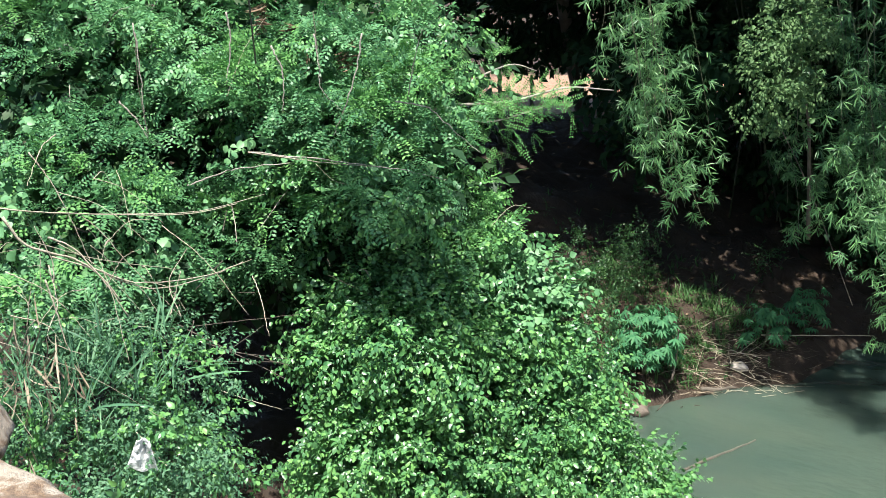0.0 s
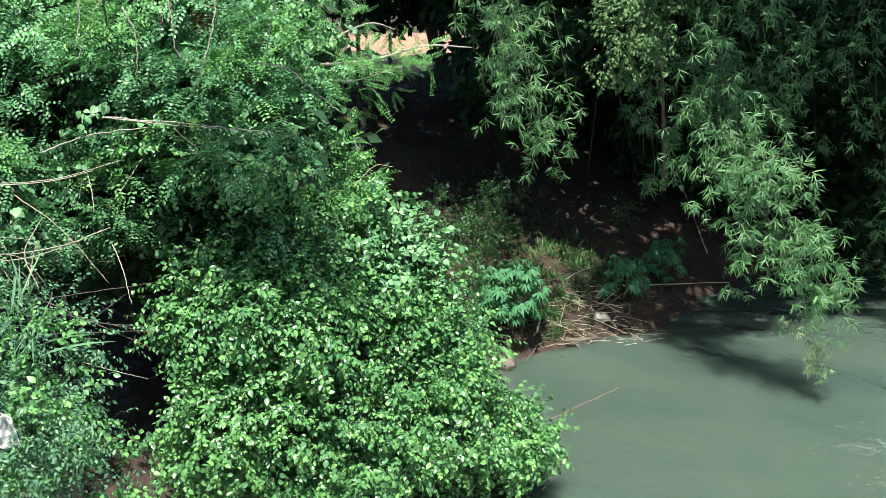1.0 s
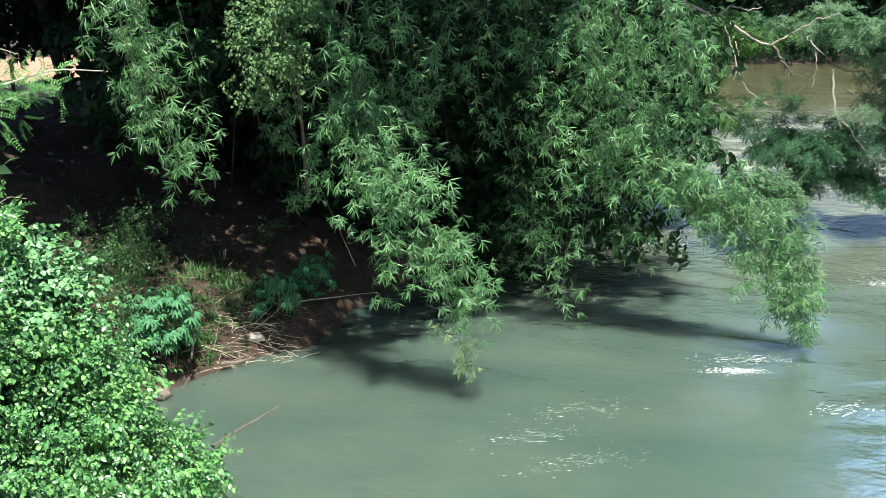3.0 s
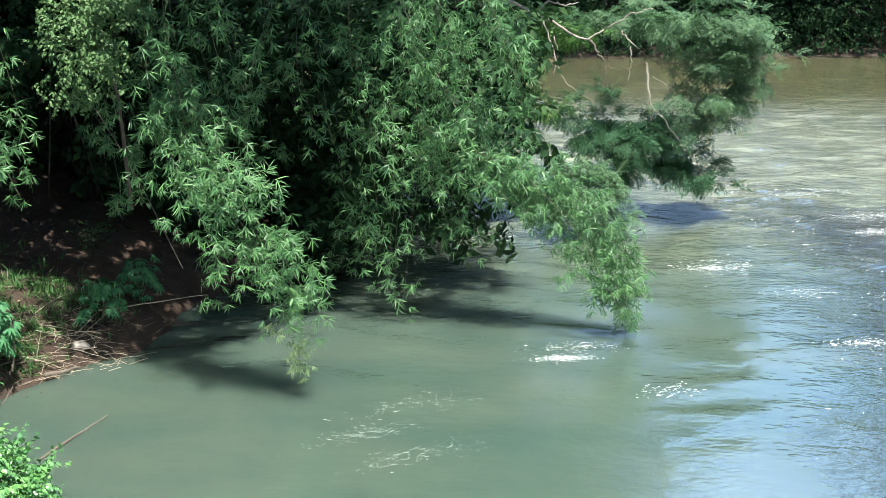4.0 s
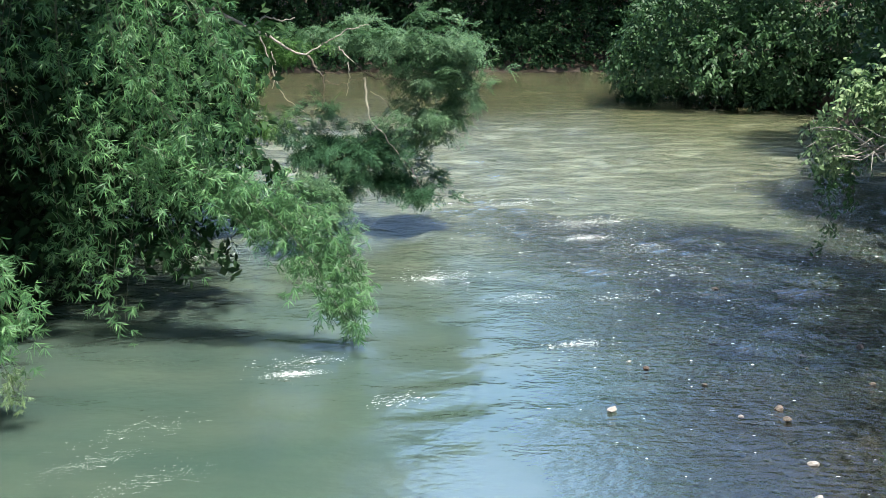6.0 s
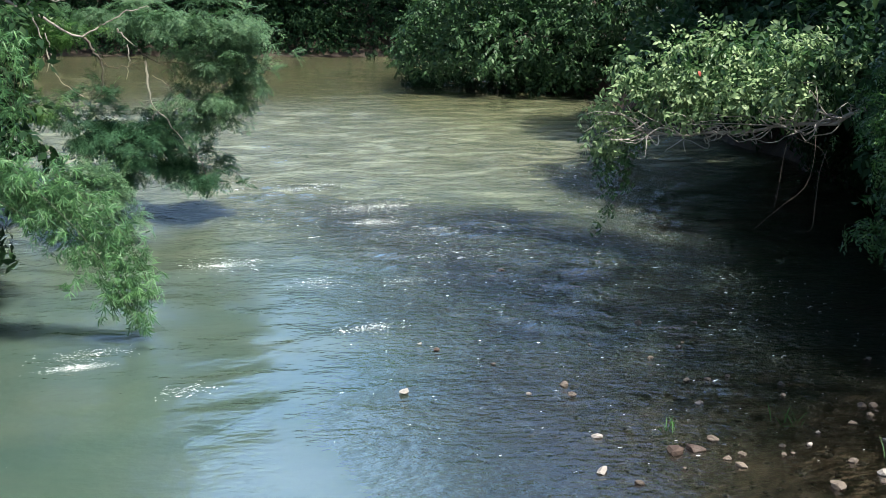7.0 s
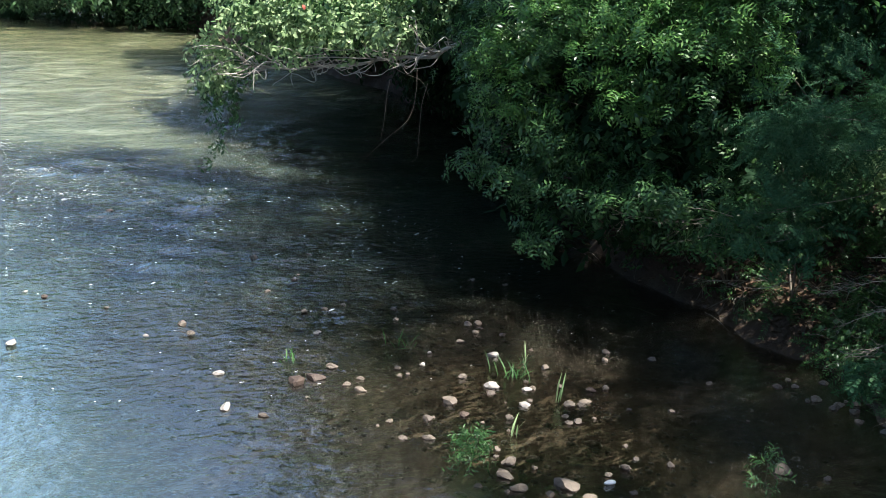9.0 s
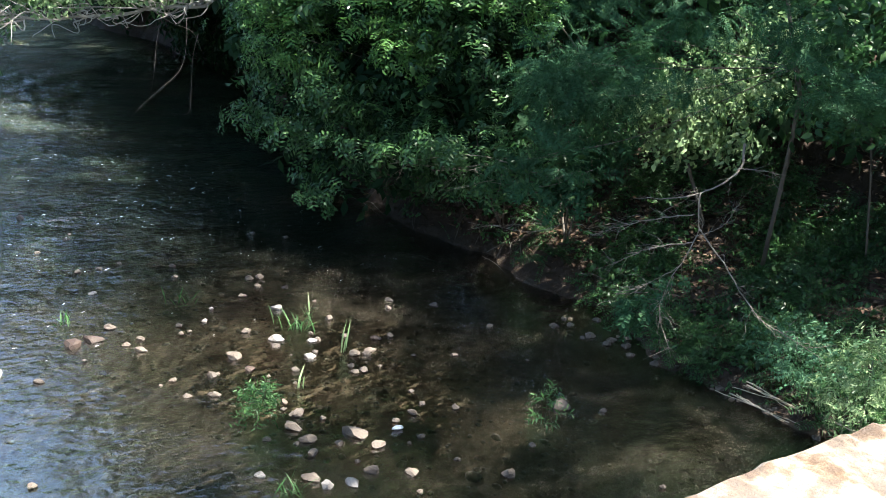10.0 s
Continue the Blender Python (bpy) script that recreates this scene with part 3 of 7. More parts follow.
def sand(X, Y, Z):
    d = np.hypot((X + 15.5) / 7, (Y - 24.5) / 6)
    return (1 - step(0.7, 1.1, d)) * (Z > 0)


ground = sheet("ground", spread(-22, 20, 0.13, 1500), spread(-4, 34, 0.13, 1500), ground_height, SOIL,
               {"sand": sand, "bed": lambda X, Y, Z: (Z < 0.0) * 1.0,
                "bar": lambda X, Y, Z: (Z < 0.02) * np.clip(1.25 * np.exp(-(((X - 6.1) / 2.0) ** 2 + ((Y - 8.2) / 2.6) ** 2)) + 0.9 * np.exp(-(((X - 9.15) / 0.3) ** 2 + ((Y - 5.35) / 0.45) ** 2)) + 0.3 * wavy(X, Y, 2.2), 0, 1)})
tagged(ground, "brown bare soil of the river banks with dead leaves", "ground", kind="structure")


def riffle(X, Y):
    """1 where the river runs shallow and clear over dark stones."""
    near = step(0.0, 2.8, X - 0.55 - 0.25 * wavy(X, Y, 1.4, 3) - 0.5 * step(10, 14, Y) + 1.6 * step(17, 22.5, Y))
    far = 1 - step(-1.5, 1.5, Y - (24.2 - 0.62 * (X - 1)) - 0.6 * wavy(X, Y, 1.2) - 0.35 * wavy(X, Y, 4.6, 1))
    return np.maximum(near * far, step(6.0, 8.5, X) * (1 - step(26, 32, Y)))


def murk(X, Y, Z):
    dep = np.maximum(-ground_height(X, Y), 0)
    clear = (1 - np.exp(-dep * (0.7 + 0.9 * step(11, 16, Y)))) + 0.05 * step(2.5, 5.0, X) * (1 - step(9.5, 14, Y)) * step(0.0, 0.12, dep)
    return np.clip(0.97 * (1 - riffle(X, Y)) + clear * riffle(X, Y), 0, 1)


def chop(X, Y, Z):
    rapid = riffle(X, Y)
    far = step(14, 22, Y)
    near_right = 1 - 0.3 * step(6.0, 8.2, X) * (1 - step(18, 24, Y))
    return np.clip(0.08 + 0.8 * rapid * near_right * (0.1 + 0.9 * step(9, 15, Y)) + 0.5 * far * (1 - 0.8 * step(30, 42, Y)), 0, 1.0)


WAVES = [(rng.uniform(0.32, 1.1), rng.normal(0.1, 0.6), rng.uniform(0, 6.28)) for _ in range(26)]
LONG_WAVES = [(rng.uniform(0.75, 2.4), rng.normal(0.05, 0.5), rng.uniform(0, 6.28)) for _ in range(20)]


def wave_height(X, Y):
    """Short-crested ripples, strongest on the riffle; longer ones on the far reach."""
    near, far = np.zeros_like(X), np.zeros_like(X)
    bend = 0.5 * wavy(X, Y, 0.9, 2)
    for rows, h in ((WAVES, near), (LONG_WAVES, far)):
        for lam, turn, start in rows:
            h += lam * np.sin((X * math.sin(turn) + Y * math.cos(turn) + bend * lam) * 2 * math.pi / lam + start)
    rapid = riffle(X, Y)
    power = 0.05 + 1.2 * step(9, 14, Y) * rapid + 0.5 * step(12, 20, Y) * (1 - step(26, 36, Y)) + 0.1 * step(6, 9, Y) + 0.2 * step(9, 13, Y) * (1 - rapid)
    slow = 0.1 + 0.4 * step(8, 14, Y) * (1 - rapid) + 1.05 * step(17, 24, Y) * (1 - 0.85 * step(28, 42, Y))
    patch = 0.75 + 0.45 * wavy(X, Y, 1.7, 5)
    calm = 1 - 0.8 * step(6.5, 8.5, X) * (1 - step(14, 18, Y))
    return (near * 0.0045 * power * patch + far * 0.0042 * slow * (0.8 + 0.35 * wavy(X, Y, 0.45, 1))) * (1 - step(48, 62, Y)) * calm


water = sheet("water", spread(-9, 13, 0.14, 1500), spread(-2, 46, 0.085, 900), wave_height, WATER, {"silt": lambda X, Y, Z: step(2.5, 5.0, X) * (1 - step(9.5, 14, Y)), "murk": murk, "chop": chop, "swell": lambda X, Y, Z: np.clip(0.06 + 0.04 * step(6, 9, Y) + 0.1 * step(11, 21, Y) + 0.06 * wavy(X, Y, 0.8), 0, 1), "tan": lambda X, Y, Z: step(14, 27, Y), "deep": lambda X, Y, Z: step(29, 44, Y)})
tagged(water, "murky green-grey river water flowing over stones", "water", kind="structure")

# ---- bridge under the camera ----
def parapet(name, x0, x1, y0, y1, z0, z1, bottom, label):
    bm = bmesh.new()
    nx, ny = 900, 14
    grid = {}
    for i in range(nx + 1):
        for j in range(ny + 1):
            x = x0 + (x1 - x0) * i / nx
            s = j / ny
            edge = min(s, 1 - s)
            wob = 0.012 * noise.noise((x * 6, s * 2, 3)) + 0.008 * noise.noise((x * 21, s * 9, 5)) + 0.006 * noise.noise((x * 55, s * 20, 1))
            y = y0 + (y1 - y0) * s + (wob * 1.6 if j in (0, ny) else 0)
            z = z0 + (z1 - z0) * i / nx + wob * 0.8 - 0.03 * (1 - min(1, edge / 0.07)) ** 2
            grid[i, j] = bm.verts.new((x, y, z))
    for i in range(nx):
        for j in range(ny):
            bm.faces.new((grid[i, j], grid[i + 1, j], grid[i + 1, j + 1], grid[i, j + 1]))
    ends = []
    for j in (0, ny):
        low = [bm.verts.new((grid[i, j].co.x, grid[i, j].co.y, bottom)) for i in range(nx + 1)]
        for i in range(nx):
            q = (grid[i, j], low[i], low[i + 1], grid[i + 1, j])
            bm.faces.new(q if j == 0 else q[::-1])
        ends.append((low[0], low[-1]))
    for k, i in ((0, 0), (1, nx)):
        ring = [ends[0][k]] + [grid[i, j] for j in range(ny + 1)] + [ends[1][k]]
        bm.faces.new(ring if i else ring[::-1])
    me = bpy.data.meshes.new(name)
    bm.to_mesh(me)
    bm.free()
    me.materials.append(CONCRETE)
    for p in me.polygons:
        p.use_smooth = True
    return me


bridge = thing("bridge", (0, 0, 2.6), "old concrete bridge with a weathered sandy parapet", "bridge")
part("parapet", parapet("parapet", -9, 12, 0.2, 0.6, 4.23, 3.565, 2.6, ""), bridge, "crumbling sun-bleached parapet")
deck = bmesh.new()
bmesh.ops.create_cube(deck, size=1, matrix=Matrix.Translation((1.5, -1.9, 2.45)) @ Matrix.Diagonal((24, 4.6, 0.6, 1)))
deck_me = bpy.data.meshes.new("deck")
deck.to_mesh(deck_me)
deck.free()
deck_me.materials.append(CONCRETE)
part("deck", deck_me, bridge)


def worn_block(name, place, r, mat, seed, flat=0.7, sub=3):
    bm = bmesh.new()
    bmesh.ops.create_icosphere(bm, subdivisions=sub, radius=1)
    cuts = [(Vector((math.sin(seed * 3 + i * 2.4), math.cos(seed * 5 + i * 1.9), math.sin(seed * 7 + i) * 0.8)).normalized(), 0.5 + 0.3 * abs(math.sin(seed + i))) for i in range(11)]
    for v in bm.verts:
        for way, far in cuts:
            over = v.co.dot(way) - far
            if over > 0:
                v.co -= way * over
        k = 1 + 0.2 * noise.noise(v.co * 1.1 + Vector((seed, 0, 0))) + 0.07 * noise.noise(v.co * 3.1 + Vector((0, seed, 0)))
        v.co = Vector((v.co.x * r[0], v.co.y * r[1], v.co.z * r[2])) * k + Vector(place)
    me = bpy.data.meshes.new(name)
    bm.to_mesh(me)
    bm.free()
    me.materials.append(mat)
    for p in me.polygons:
        p.use_smooth = sub > 2
    return me


part("coping_block", worn_block("coping_block", (-1.3, 0.585, 3.985), (0.07, 0.055, 0.06), CONCRETE, 3.0), bridge, "rounded broken lump of concrete")

# ---- left bank ----
BROAD = [twig_broad() for _ in range(6)]
ROUNDS = [twig_broad(0.1, 0.1, 6, 0.22, 3) for _ in range(5)]
PINNATE = [twig_pinnate() for _ in range(6)]
SMALL = [twig_broad(0.036, 0.018, 13, 0.2, 1) for _ in range(5)]
BAMBOO = [twig_bamboo() for _ in range(4)] + [twig_fan(count=c) for c in (6, 7, 8, 9, 10)]
FANS = [twig_fan(count=c) for c in (6, 7, 8, 9, 10, 11)]
DISC = [twig_broad(0.085, 0.078, 7, 0.24, 3, 0.35) for _ in range(5)]
FERN = [twig_fern() for _ in range(6)]
OVAL = [twig_broad(0.06, 0.034, 9, 0.2, 2) for _ in range(5)]
FINE = [twig_pinnate(14, 0.3, 0.052, 0.0115, 4) for _ in range(6)]
SLIM = [twig_broad(0.075, 0.016, 9, 0.16, 2, 0.1) for _ in range(5)]
LANCE = [twig_broad(0.12, 0.05, 8, 0.3, 2, 0.4) for _ in range(6)]
PALE = [twig_broad(0.12, 0.06, 7, 0.3, 2, 0.3) for _ in range(6)]
BIG = [twig_broad(0.3, 0.16, 7, 0.6, 1) for _ in range(4)]
COMPOUND = [twig_pinnate(4, 0.24, 0.105, 0.036, 3) for _ in range(7)]
FARLEAF = [twig_broad(0.2, 0.1, 8, 0.5, 1) for _ in range(5)]


def stems(parent, base, tips, r, mat, name="stem"):
    for tip in tips:
        b, t = Vector(base), Vector(tip)
        mid = b.lerp(t, 0.5) + Vector((rng.normal(0, 0.15), rng.normal(0, 0.15), 0.15))
        limb(name, [b, mid, t], r, r * 0.35, mat, parent)


vine = thing("vine_bush", (-6.6, 8.6, 0.3), "dense bush of glossy heart-leaved vines hanging over the water", "bush")
VINE = [(-6.2, 7.19, 1.43, 0.78, 0.6), (-6.32, 6.55, 1.77, 0.7, 0.53), (-5.85, 7.48, 1.03, 0.7, 0.61), (-5.56, 7.7, 0.72, 0.61, 0.52),
        (-5.25, 7.91, 0.57, 0.43, 0.38), (-5.02, 8.17, 0.5, 0.29, 0.22), (-6.09, 6.76, 0.92, 0.86, 0.54), (-6.16, 6.14, 1.08, 0.43, 0.41),
        (-5.82, 8.25, 1.21, 0.34, 0.39), (-6.11, 8.16, 1.6, 0.39, 0.39)]
VINE = [(x - 0.1, y - 0.09, z, rh, rv) for x, y, z, rh, rv in VINE]
crown("leaves", vine, LEAF_VINE, BROAD, VINE, 340, 1, droop=0.45, face_up=0.9, gaps=0.5, rough=0.3, lump=4.5, clump=0.1, many=9)
crown("young_leaves", vine, LEAF_LIME, BROAD, VINE, 26, 44, droop=0.3, gaps=0.5, rough=0.36, lump=4.5, clump=0.07, many=6, inner=0.0, size=(0.7, 1.1), label="young yellow-green leaf tips")
stems(vine, (-6.8, 8.8, 0.3), [b[:3] for b in VINE[:6]], 0.03, BARK)

roundv = thing("round_leaf_vine", (-7.2, 9.8, 0.8), "creeper with round pale-green leaves draped over a shrub", "vine")
ROUND = [(-6.36, 7.4, 1.85, 0.3, 0.24), (-6.55, 7.4, 2.2, 0.2, 0.14), (-6.31, 7.62, 2.05, 0.24, 0.17), (-6.29, 7.90, 2.12, 0.24, 0.17), (-6.32, 8.26, 2.05, 0.24, 0.17), (-6.17, 7.61, 1.86, 0.24, 0.17), (-6.24, 8.19, 1.89, 0.24, 0.17), (-6.39, 7.68, 2.25, 0.24, 0.17), (-6.16, 7.87, 1.90, 0.24, 0.17)]
crown("leaves", roundv, LEAF_ROUND, ROUNDS, ROUND, 230, 2, droop=0.45, size=(0.45, 0.8), clump=0.12, many=8, face_up=1.4)
stems(roundv, (-7.2, 9.8, 0.6), [b[:3] for b in ROUND], 0.02, BARK)

tall = thing("leguminous_shrub", (-7.8, 7.6, 0.8), "tall shrub with feathery yellow-green pinnate leaves on the bank", "shrub")
TALL = [(-6.38, 6.48, 3.01, 0.36, 0.17), (-6.76, 7.5, 2.68, 0.43, 0.43), (-6.77, 7.21, 2.42, 0.61, 0.28), (-7.16, 7.12, 2.99, 0.71, 0.52), (-7.25, 6.44, 2.71, 0.68, 0.55),
        (-7.56, 6.99, 3.58, 0.91, 0.53), (-7.79, 6.11, 3.3, 0.88, 0.69), (-7.61, 5.68, 2.56, 0.63, 0.32), (-8.38, 5.28, 3.35, 0.92, 0.78),
        (-7.83, 4.64, 2.87, 0.73, 0.56), (-8.38, 6.97, 4.21, 1.26, 0.6), (-9.21, 5.83, 4.24, 1.16, 0.66), (-7.47, 7.93, 3.99, 0.55, 0.5)]
crown("leaves", tall, LEAF_PINNATE, PINNATE, TALL, 104, 3, droop=0.2, gaps=0.7, rough=0.5, lump=3.0, clump=0.21, many=34, flat=0.26, face_up=1.7)
crown("young_leaves", tall, LEAF_LIME, PINNATE, TALL, 26, 43, droop=0.15, gaps=0.6, rough=0.55, lump=3.0, clump=0.15, many=16, flat=0.25, face_up=1.8, inner=0.05, label="young yellow-green feathery leaves")
crown("creeper_leaves", tall, LEAF_ROUND, DISC, TALL, 20, 4, droop=0.5, gaps=0.55, lump=1.6, clump=0.17, many=9, size=(0.5, 0.9), label="round pale creeper leaves among the feathery ones")
# dark leaves inside give the gaps between sprays their shade by colour
crown("darkened_inner_leaves", tall, LEAF_FAR, FARLEAF, [(x * 1.07, y * 1.07, z - 0.15, rh * 0.95, rv * 0.95) for x, y, z, rh, rv in TALL], 26, 14, droop=0.5, inner=0.5, label="inner leaves coloured dark for the shade")
crown("vine_leaves", tall, LEAF_VINE, BROAD, TALL[:5] + TALL[5:6] + TALL[-1:], 52, 16, droop=0.4, gaps=0.55, rough=0.42, lump=2.5, clump=0.13, many=9)
POD = [twig_broad(0.13, 0.014, 8, 0.05, 2, 1.2) for _ in range(3)]
# out of view overhead, added with its branch to shade the leaves below
crown("unseen_shade_leaves", tall, LEAF_PINNATE, PINNATE, [(-5.05, 5.3, 6.4, 0.4, 0.22), (-5.35, 4.95, 6.4, 0.35, 0.2)], 90, 41, droop=0.3)
limb("branch", [(-7.5, 6.2, 3.4), (-6.6, 5.4, 5.4), (-5.4, 5.3, 6.4)], 0.008, 0.004, BARK, tall)
pods = crown("seed_pods", tall, LITTER, POD, [(-7.38, 6.14, 4.35, 0.06, 0.12), (-7.24, 6.3, 4.29, 0.07, 0.09), (-6.96, 6.61, 4.07, 0.05, 0.12), (-7.16, 6.39, 3.98, 0.04, 0.08)], 130, 18, droop=2.5, label="dry brown hanging seed pods")
tagged(pods, "dry brown hanging seed pods", kind="stuff")
for pts, r in (([(-6.93, 5.58, 3.38), (-6.61, 5.95, 3.32), (-6.38, 6.19, 3.27), (-6.15, 6.43, 3.22), (-5.91, 6.65, 3.14)], 0.006), ([(-7.38, 4.97, 4.31), (-7.36, 4.99, 4.04), (-7.36, 5, 3.8), (-7.35, 5.02, 3.5)], 0.006),
               ([(-6.61, 5.96, 4.22), (-6.59, 5.98, 4.02), (-6.57, 5.99, 3.82), (-6.46, 6.11, 3.65)], 0.006), ([(-6.37, 6.21, 4.22), (-6.4, 6.18, 3.98), (-6.46, 6.11, 3.69), (-6.52, 6.05, 3.49)], 0.007),
               ([(-7, 5.49, 4.38), (-6.99, 5.51, 4.15), (-7.01, 5.47, 3.87)], 0.008), ([(-6.2, 6.37, 3.73), (-6.03, 6.54, 3.68), (-5.9, 6.65, 3.52), (-5.75, 6.79, 3.35)], 0.006),
               ([(-7.2, 5.23, 3.15), (-6.98, 5.52, 3.26), (-6.72, 5.83, 3.29)], 0.007), ([(-6.81, 5.73, 4.14), (-6.76, 5.79, 3.94), (-6.76, 5.78, 3.66)], 0.008), ([(-7.45, 4.87, 3.77), (-7.39, 4.96, 3.64), (-7.35, 5.02, 3.5)], 0.008)):
    limb("branch", pts, r, r * 0.4, BARK_PALE if r < 0.0095 else BARK, tall, sides=5, wobble=0.004)
stems(tall, (-7.9, 7.6, 0.8), [b[:3] for b in TALL], 0.022, BARK)

low = thing("low_bush", (-6.0, 4.6, 1.0), "low greyish small-leaved bush with creepers beside the bridge", "bush")
LOW = [(-6.3, 4.07, 2.2, 0.51, 0.25), (-6.31, 3.67, 2.08, 0.46, 0.32), (-6, 4.16, 1.68, 0.31, 0.29), (-5.86, 3.64, 1.82, 0.52, 0.31),
       (-6.76, 3.69, 2.27, 0.45, 0.3), (-5.78, 4.46, 1.38, 0.26, 0.11)]
crown("leaves", low, LEAF_GREY, SMALL, LOW, 210, 5, droop=0.3, gaps=0.5, rough=0.35, lump=5, clump=0.1, many=10)
STRAP = [blades(6, 0.42, 0.03, 0.9, 0.012) for _ in range(5)]
P = np.array((-6.05, 3.55, 2.25)) + rng.normal(0, 1, (32, 3)) * (0.22, 0.3, 0.22)
v, f = place_twigs(STRAP, P, rng.normal(0, 1, P.shape) * (1, 1, 0.1), np.array([0.2, 0, 1.0]) + rng.normal(0, 0.25, P.shape), rng.uniform(0.6, 1.2, len(P)))
part("strap_leaves", raw_mesh("strap_leaves", v, f, LEAF_GREY), low, "long arching strap-shaped grass leaves")
crown("young_leaves", low, LEAF_LIME, BROAD, LOW, 22, 45, droop=0.3, gaps=0.5, rough=0.4, clump=0.08, many=7, inner=0.0, size=(0.6, 1.0), label="young yellow-green leaf tips")
crown("creeper_leaves", low, LEAF_VINE, BROAD, LOW, 34, 6, droop=0.4, clump=0.12, many=9, gaps=0.5, label="bright green creeper leaves")
stems(low, (-6.2, 4.6, 1.0), [b[:3] for b in LOW], 0.02, BARK)

spray = thing("leaning_branch", (-7.6, 7.81, 3.51), "bare-tipped branch with lime-green pinnate leaf sprays", "branch")
limb("branch", [(-7.53, 7.31, 3.35), (-7.31, 8.08, 3.5), (-6.97, 8.63, 3.53), (-6.69, 9.1, 3.64), (-6.39, 9.44, 3.61)], 0.02, 0.005, BARK_PALE, spray)
limb("branch", [(-7.39, 7.73, 3.47), (-7.22, 8.29, 3.69), (-6.97, 8.63, 3.86), (-6.84, 8.87, 3.8)], 0.014, 0.004, BARK_PALE, spray)
limb("branch", [(-7.31, 8.08, 3.49), (-7, 8.35, 3.37), (-6.73, 8.82, 3.48)], 0.012, 0.004, BARK_PALE, spray)
SPRIG = [twig_pinnate(9, 0.2, 0.032, 0.013, 2) for _ in range(5)]
twigs_along([[(-7.32, 7.8, 3.47), (-7, 8.35, 3.5), (-6.63, 9.02, 3.6)], [(-7.31, 8.08, 3.5), (-6.96, 8.38, 3.35), (-6.63, 8.77, 3.36)],
             [(-7.45, 7.95, 3.7), (-7.12, 8.25, 3.75), (-7.05, 8.57, 3.81)]], 60, 0.13, SPRIG, LEAF_LIME, "leaves", spray, 0.0, (0.65, 1.05), taper=0.1, group=5)

# ---- bamboo ----
bamboo = thing("bamboo_clump", (-7.2, 16.5, 1.0), "dense dark bamboo clump with culms arching over the water", "bamboo")
HANG = [[(-5.49, 12.55, 3.7), (-5.11, 12.27, 3.11), (-4.53, 11.75, 2.18), (-4.05, 11.61, 1.34), (-3.77, 11.6, 0.76)],
        [(-5.22, 12.55, 3.51), (-4.79, 12.19, 2.89), (-4.28, 11.74, 2.02), (-3.88, 11.67, 1.22)],
        [(-7.42, 11.75, 4.34), (-7.05, 11.51, 3.21), (-6.77, 11.44, 2.55), (-6.58, 11.44, 2.12)],
        [(-7.85, 11.95, 4.22), (-7.67, 11.83, 3.48), (-7.53, 11.8, 2.98)],
        [(-3.29, 15.14, 3.55), (-2.26, 14.52, 2.49), (-1.47, 14.02, 1.82), (-0.94, 13.77, 1.27), (-0.51, 13.69, 0.47)],
        [(-2.91, 15.02, 3.16), (-2.12, 14.55, 2.02), (-1.21, 14.05, 1.44)]]
BUSHY = [[(-5.13, 12.16, 3.37), (-4.76, 11.88, 2.63), (-4.24, 11.65, 1.8), (-3.63, 11.64, 1.07)],
         [(-5.38, 12.05, 3.07), (-4.99, 11.78, 2.39), (-4.66, 11.59, 1.84), (-4.41, 11.58, 1.25)],
         [(-4.58, 11.73, 2.42), (-4.04, 11.61, 1.82), (-3.71, 11.62, 1.31), (-3.54, 11.67, 1.01)],
         [(-7.25, 11.5, 3.39), (-7.11, 11.35, 3.04), (-7.12, 11.23, 2.84)]]
SPRAYS = [(h, 58, 0.22, 0.3, 0.0) for h in HANG[:2]] + [(h, 58, 0.2, 0.4, 0.1) for h in HANG[2:4]] + [(h, 44, 0.2, 0.35, 0.15) for h in HANG[4:]] + [(h, 92, 0.19, 0.25, 0.0) for h in BUSHY]
for h, dense, wide, droop, taper in SPRAYS:
    culm = limb("culm", h, 0.006, 0.003, CULM, bamboo)
    twigs_along([h], dense, wide, FANS, LEAF_BAMBOO, "leaf_spray", culm, droop, (0.7, 1.25), taper=taper, group=3)
tip = [(-3.85, 11.57, 0.88), (-3.74, 11.61, 0.52), (-3.7, 11.62, 0.3)]
twigs_along([tip], 80, 0.07, BAMBOO, LEAF_PALE, "leaf_spray", limb("culm", tip, 0.004, 0.002, CULM, bamboo), 0.8, (0.5, 0.8))
MASS = [(-8.7, 12.82, 3.66, 0.43, 0.64), (-4.68, 15.19, 3.68, 0.59, 0.44), (-3.51, 15.51, 3.25, 1.18, 1.03), (-3.9, 15.41, 2.17, 0.67, 0.67), (-2.72, 15.16, 2.74, 0.93, 0.79),
        (-3.47, 15.51, 1.5, 0.82, 0.6), (-5.59, 13.81, 3.49, 0.76, 0.76), (-1.97, 14.77, 2.33, 0.56, 0.49), (-7.52, 12.86, 3.8, 0.83, 0.62), (-8.11, 12.74, 3.27, 0.63, 0.7),
        (-2.43, 15.71, 3.66, 0.95, 0.66), (-2.49, 14.89, 1.39, 0.71, 0.36), (-6.88, 13.66, 3.76, 0.64, 0.49), (-4.52, 15.76, 1.09, 0.77, 0.69)]
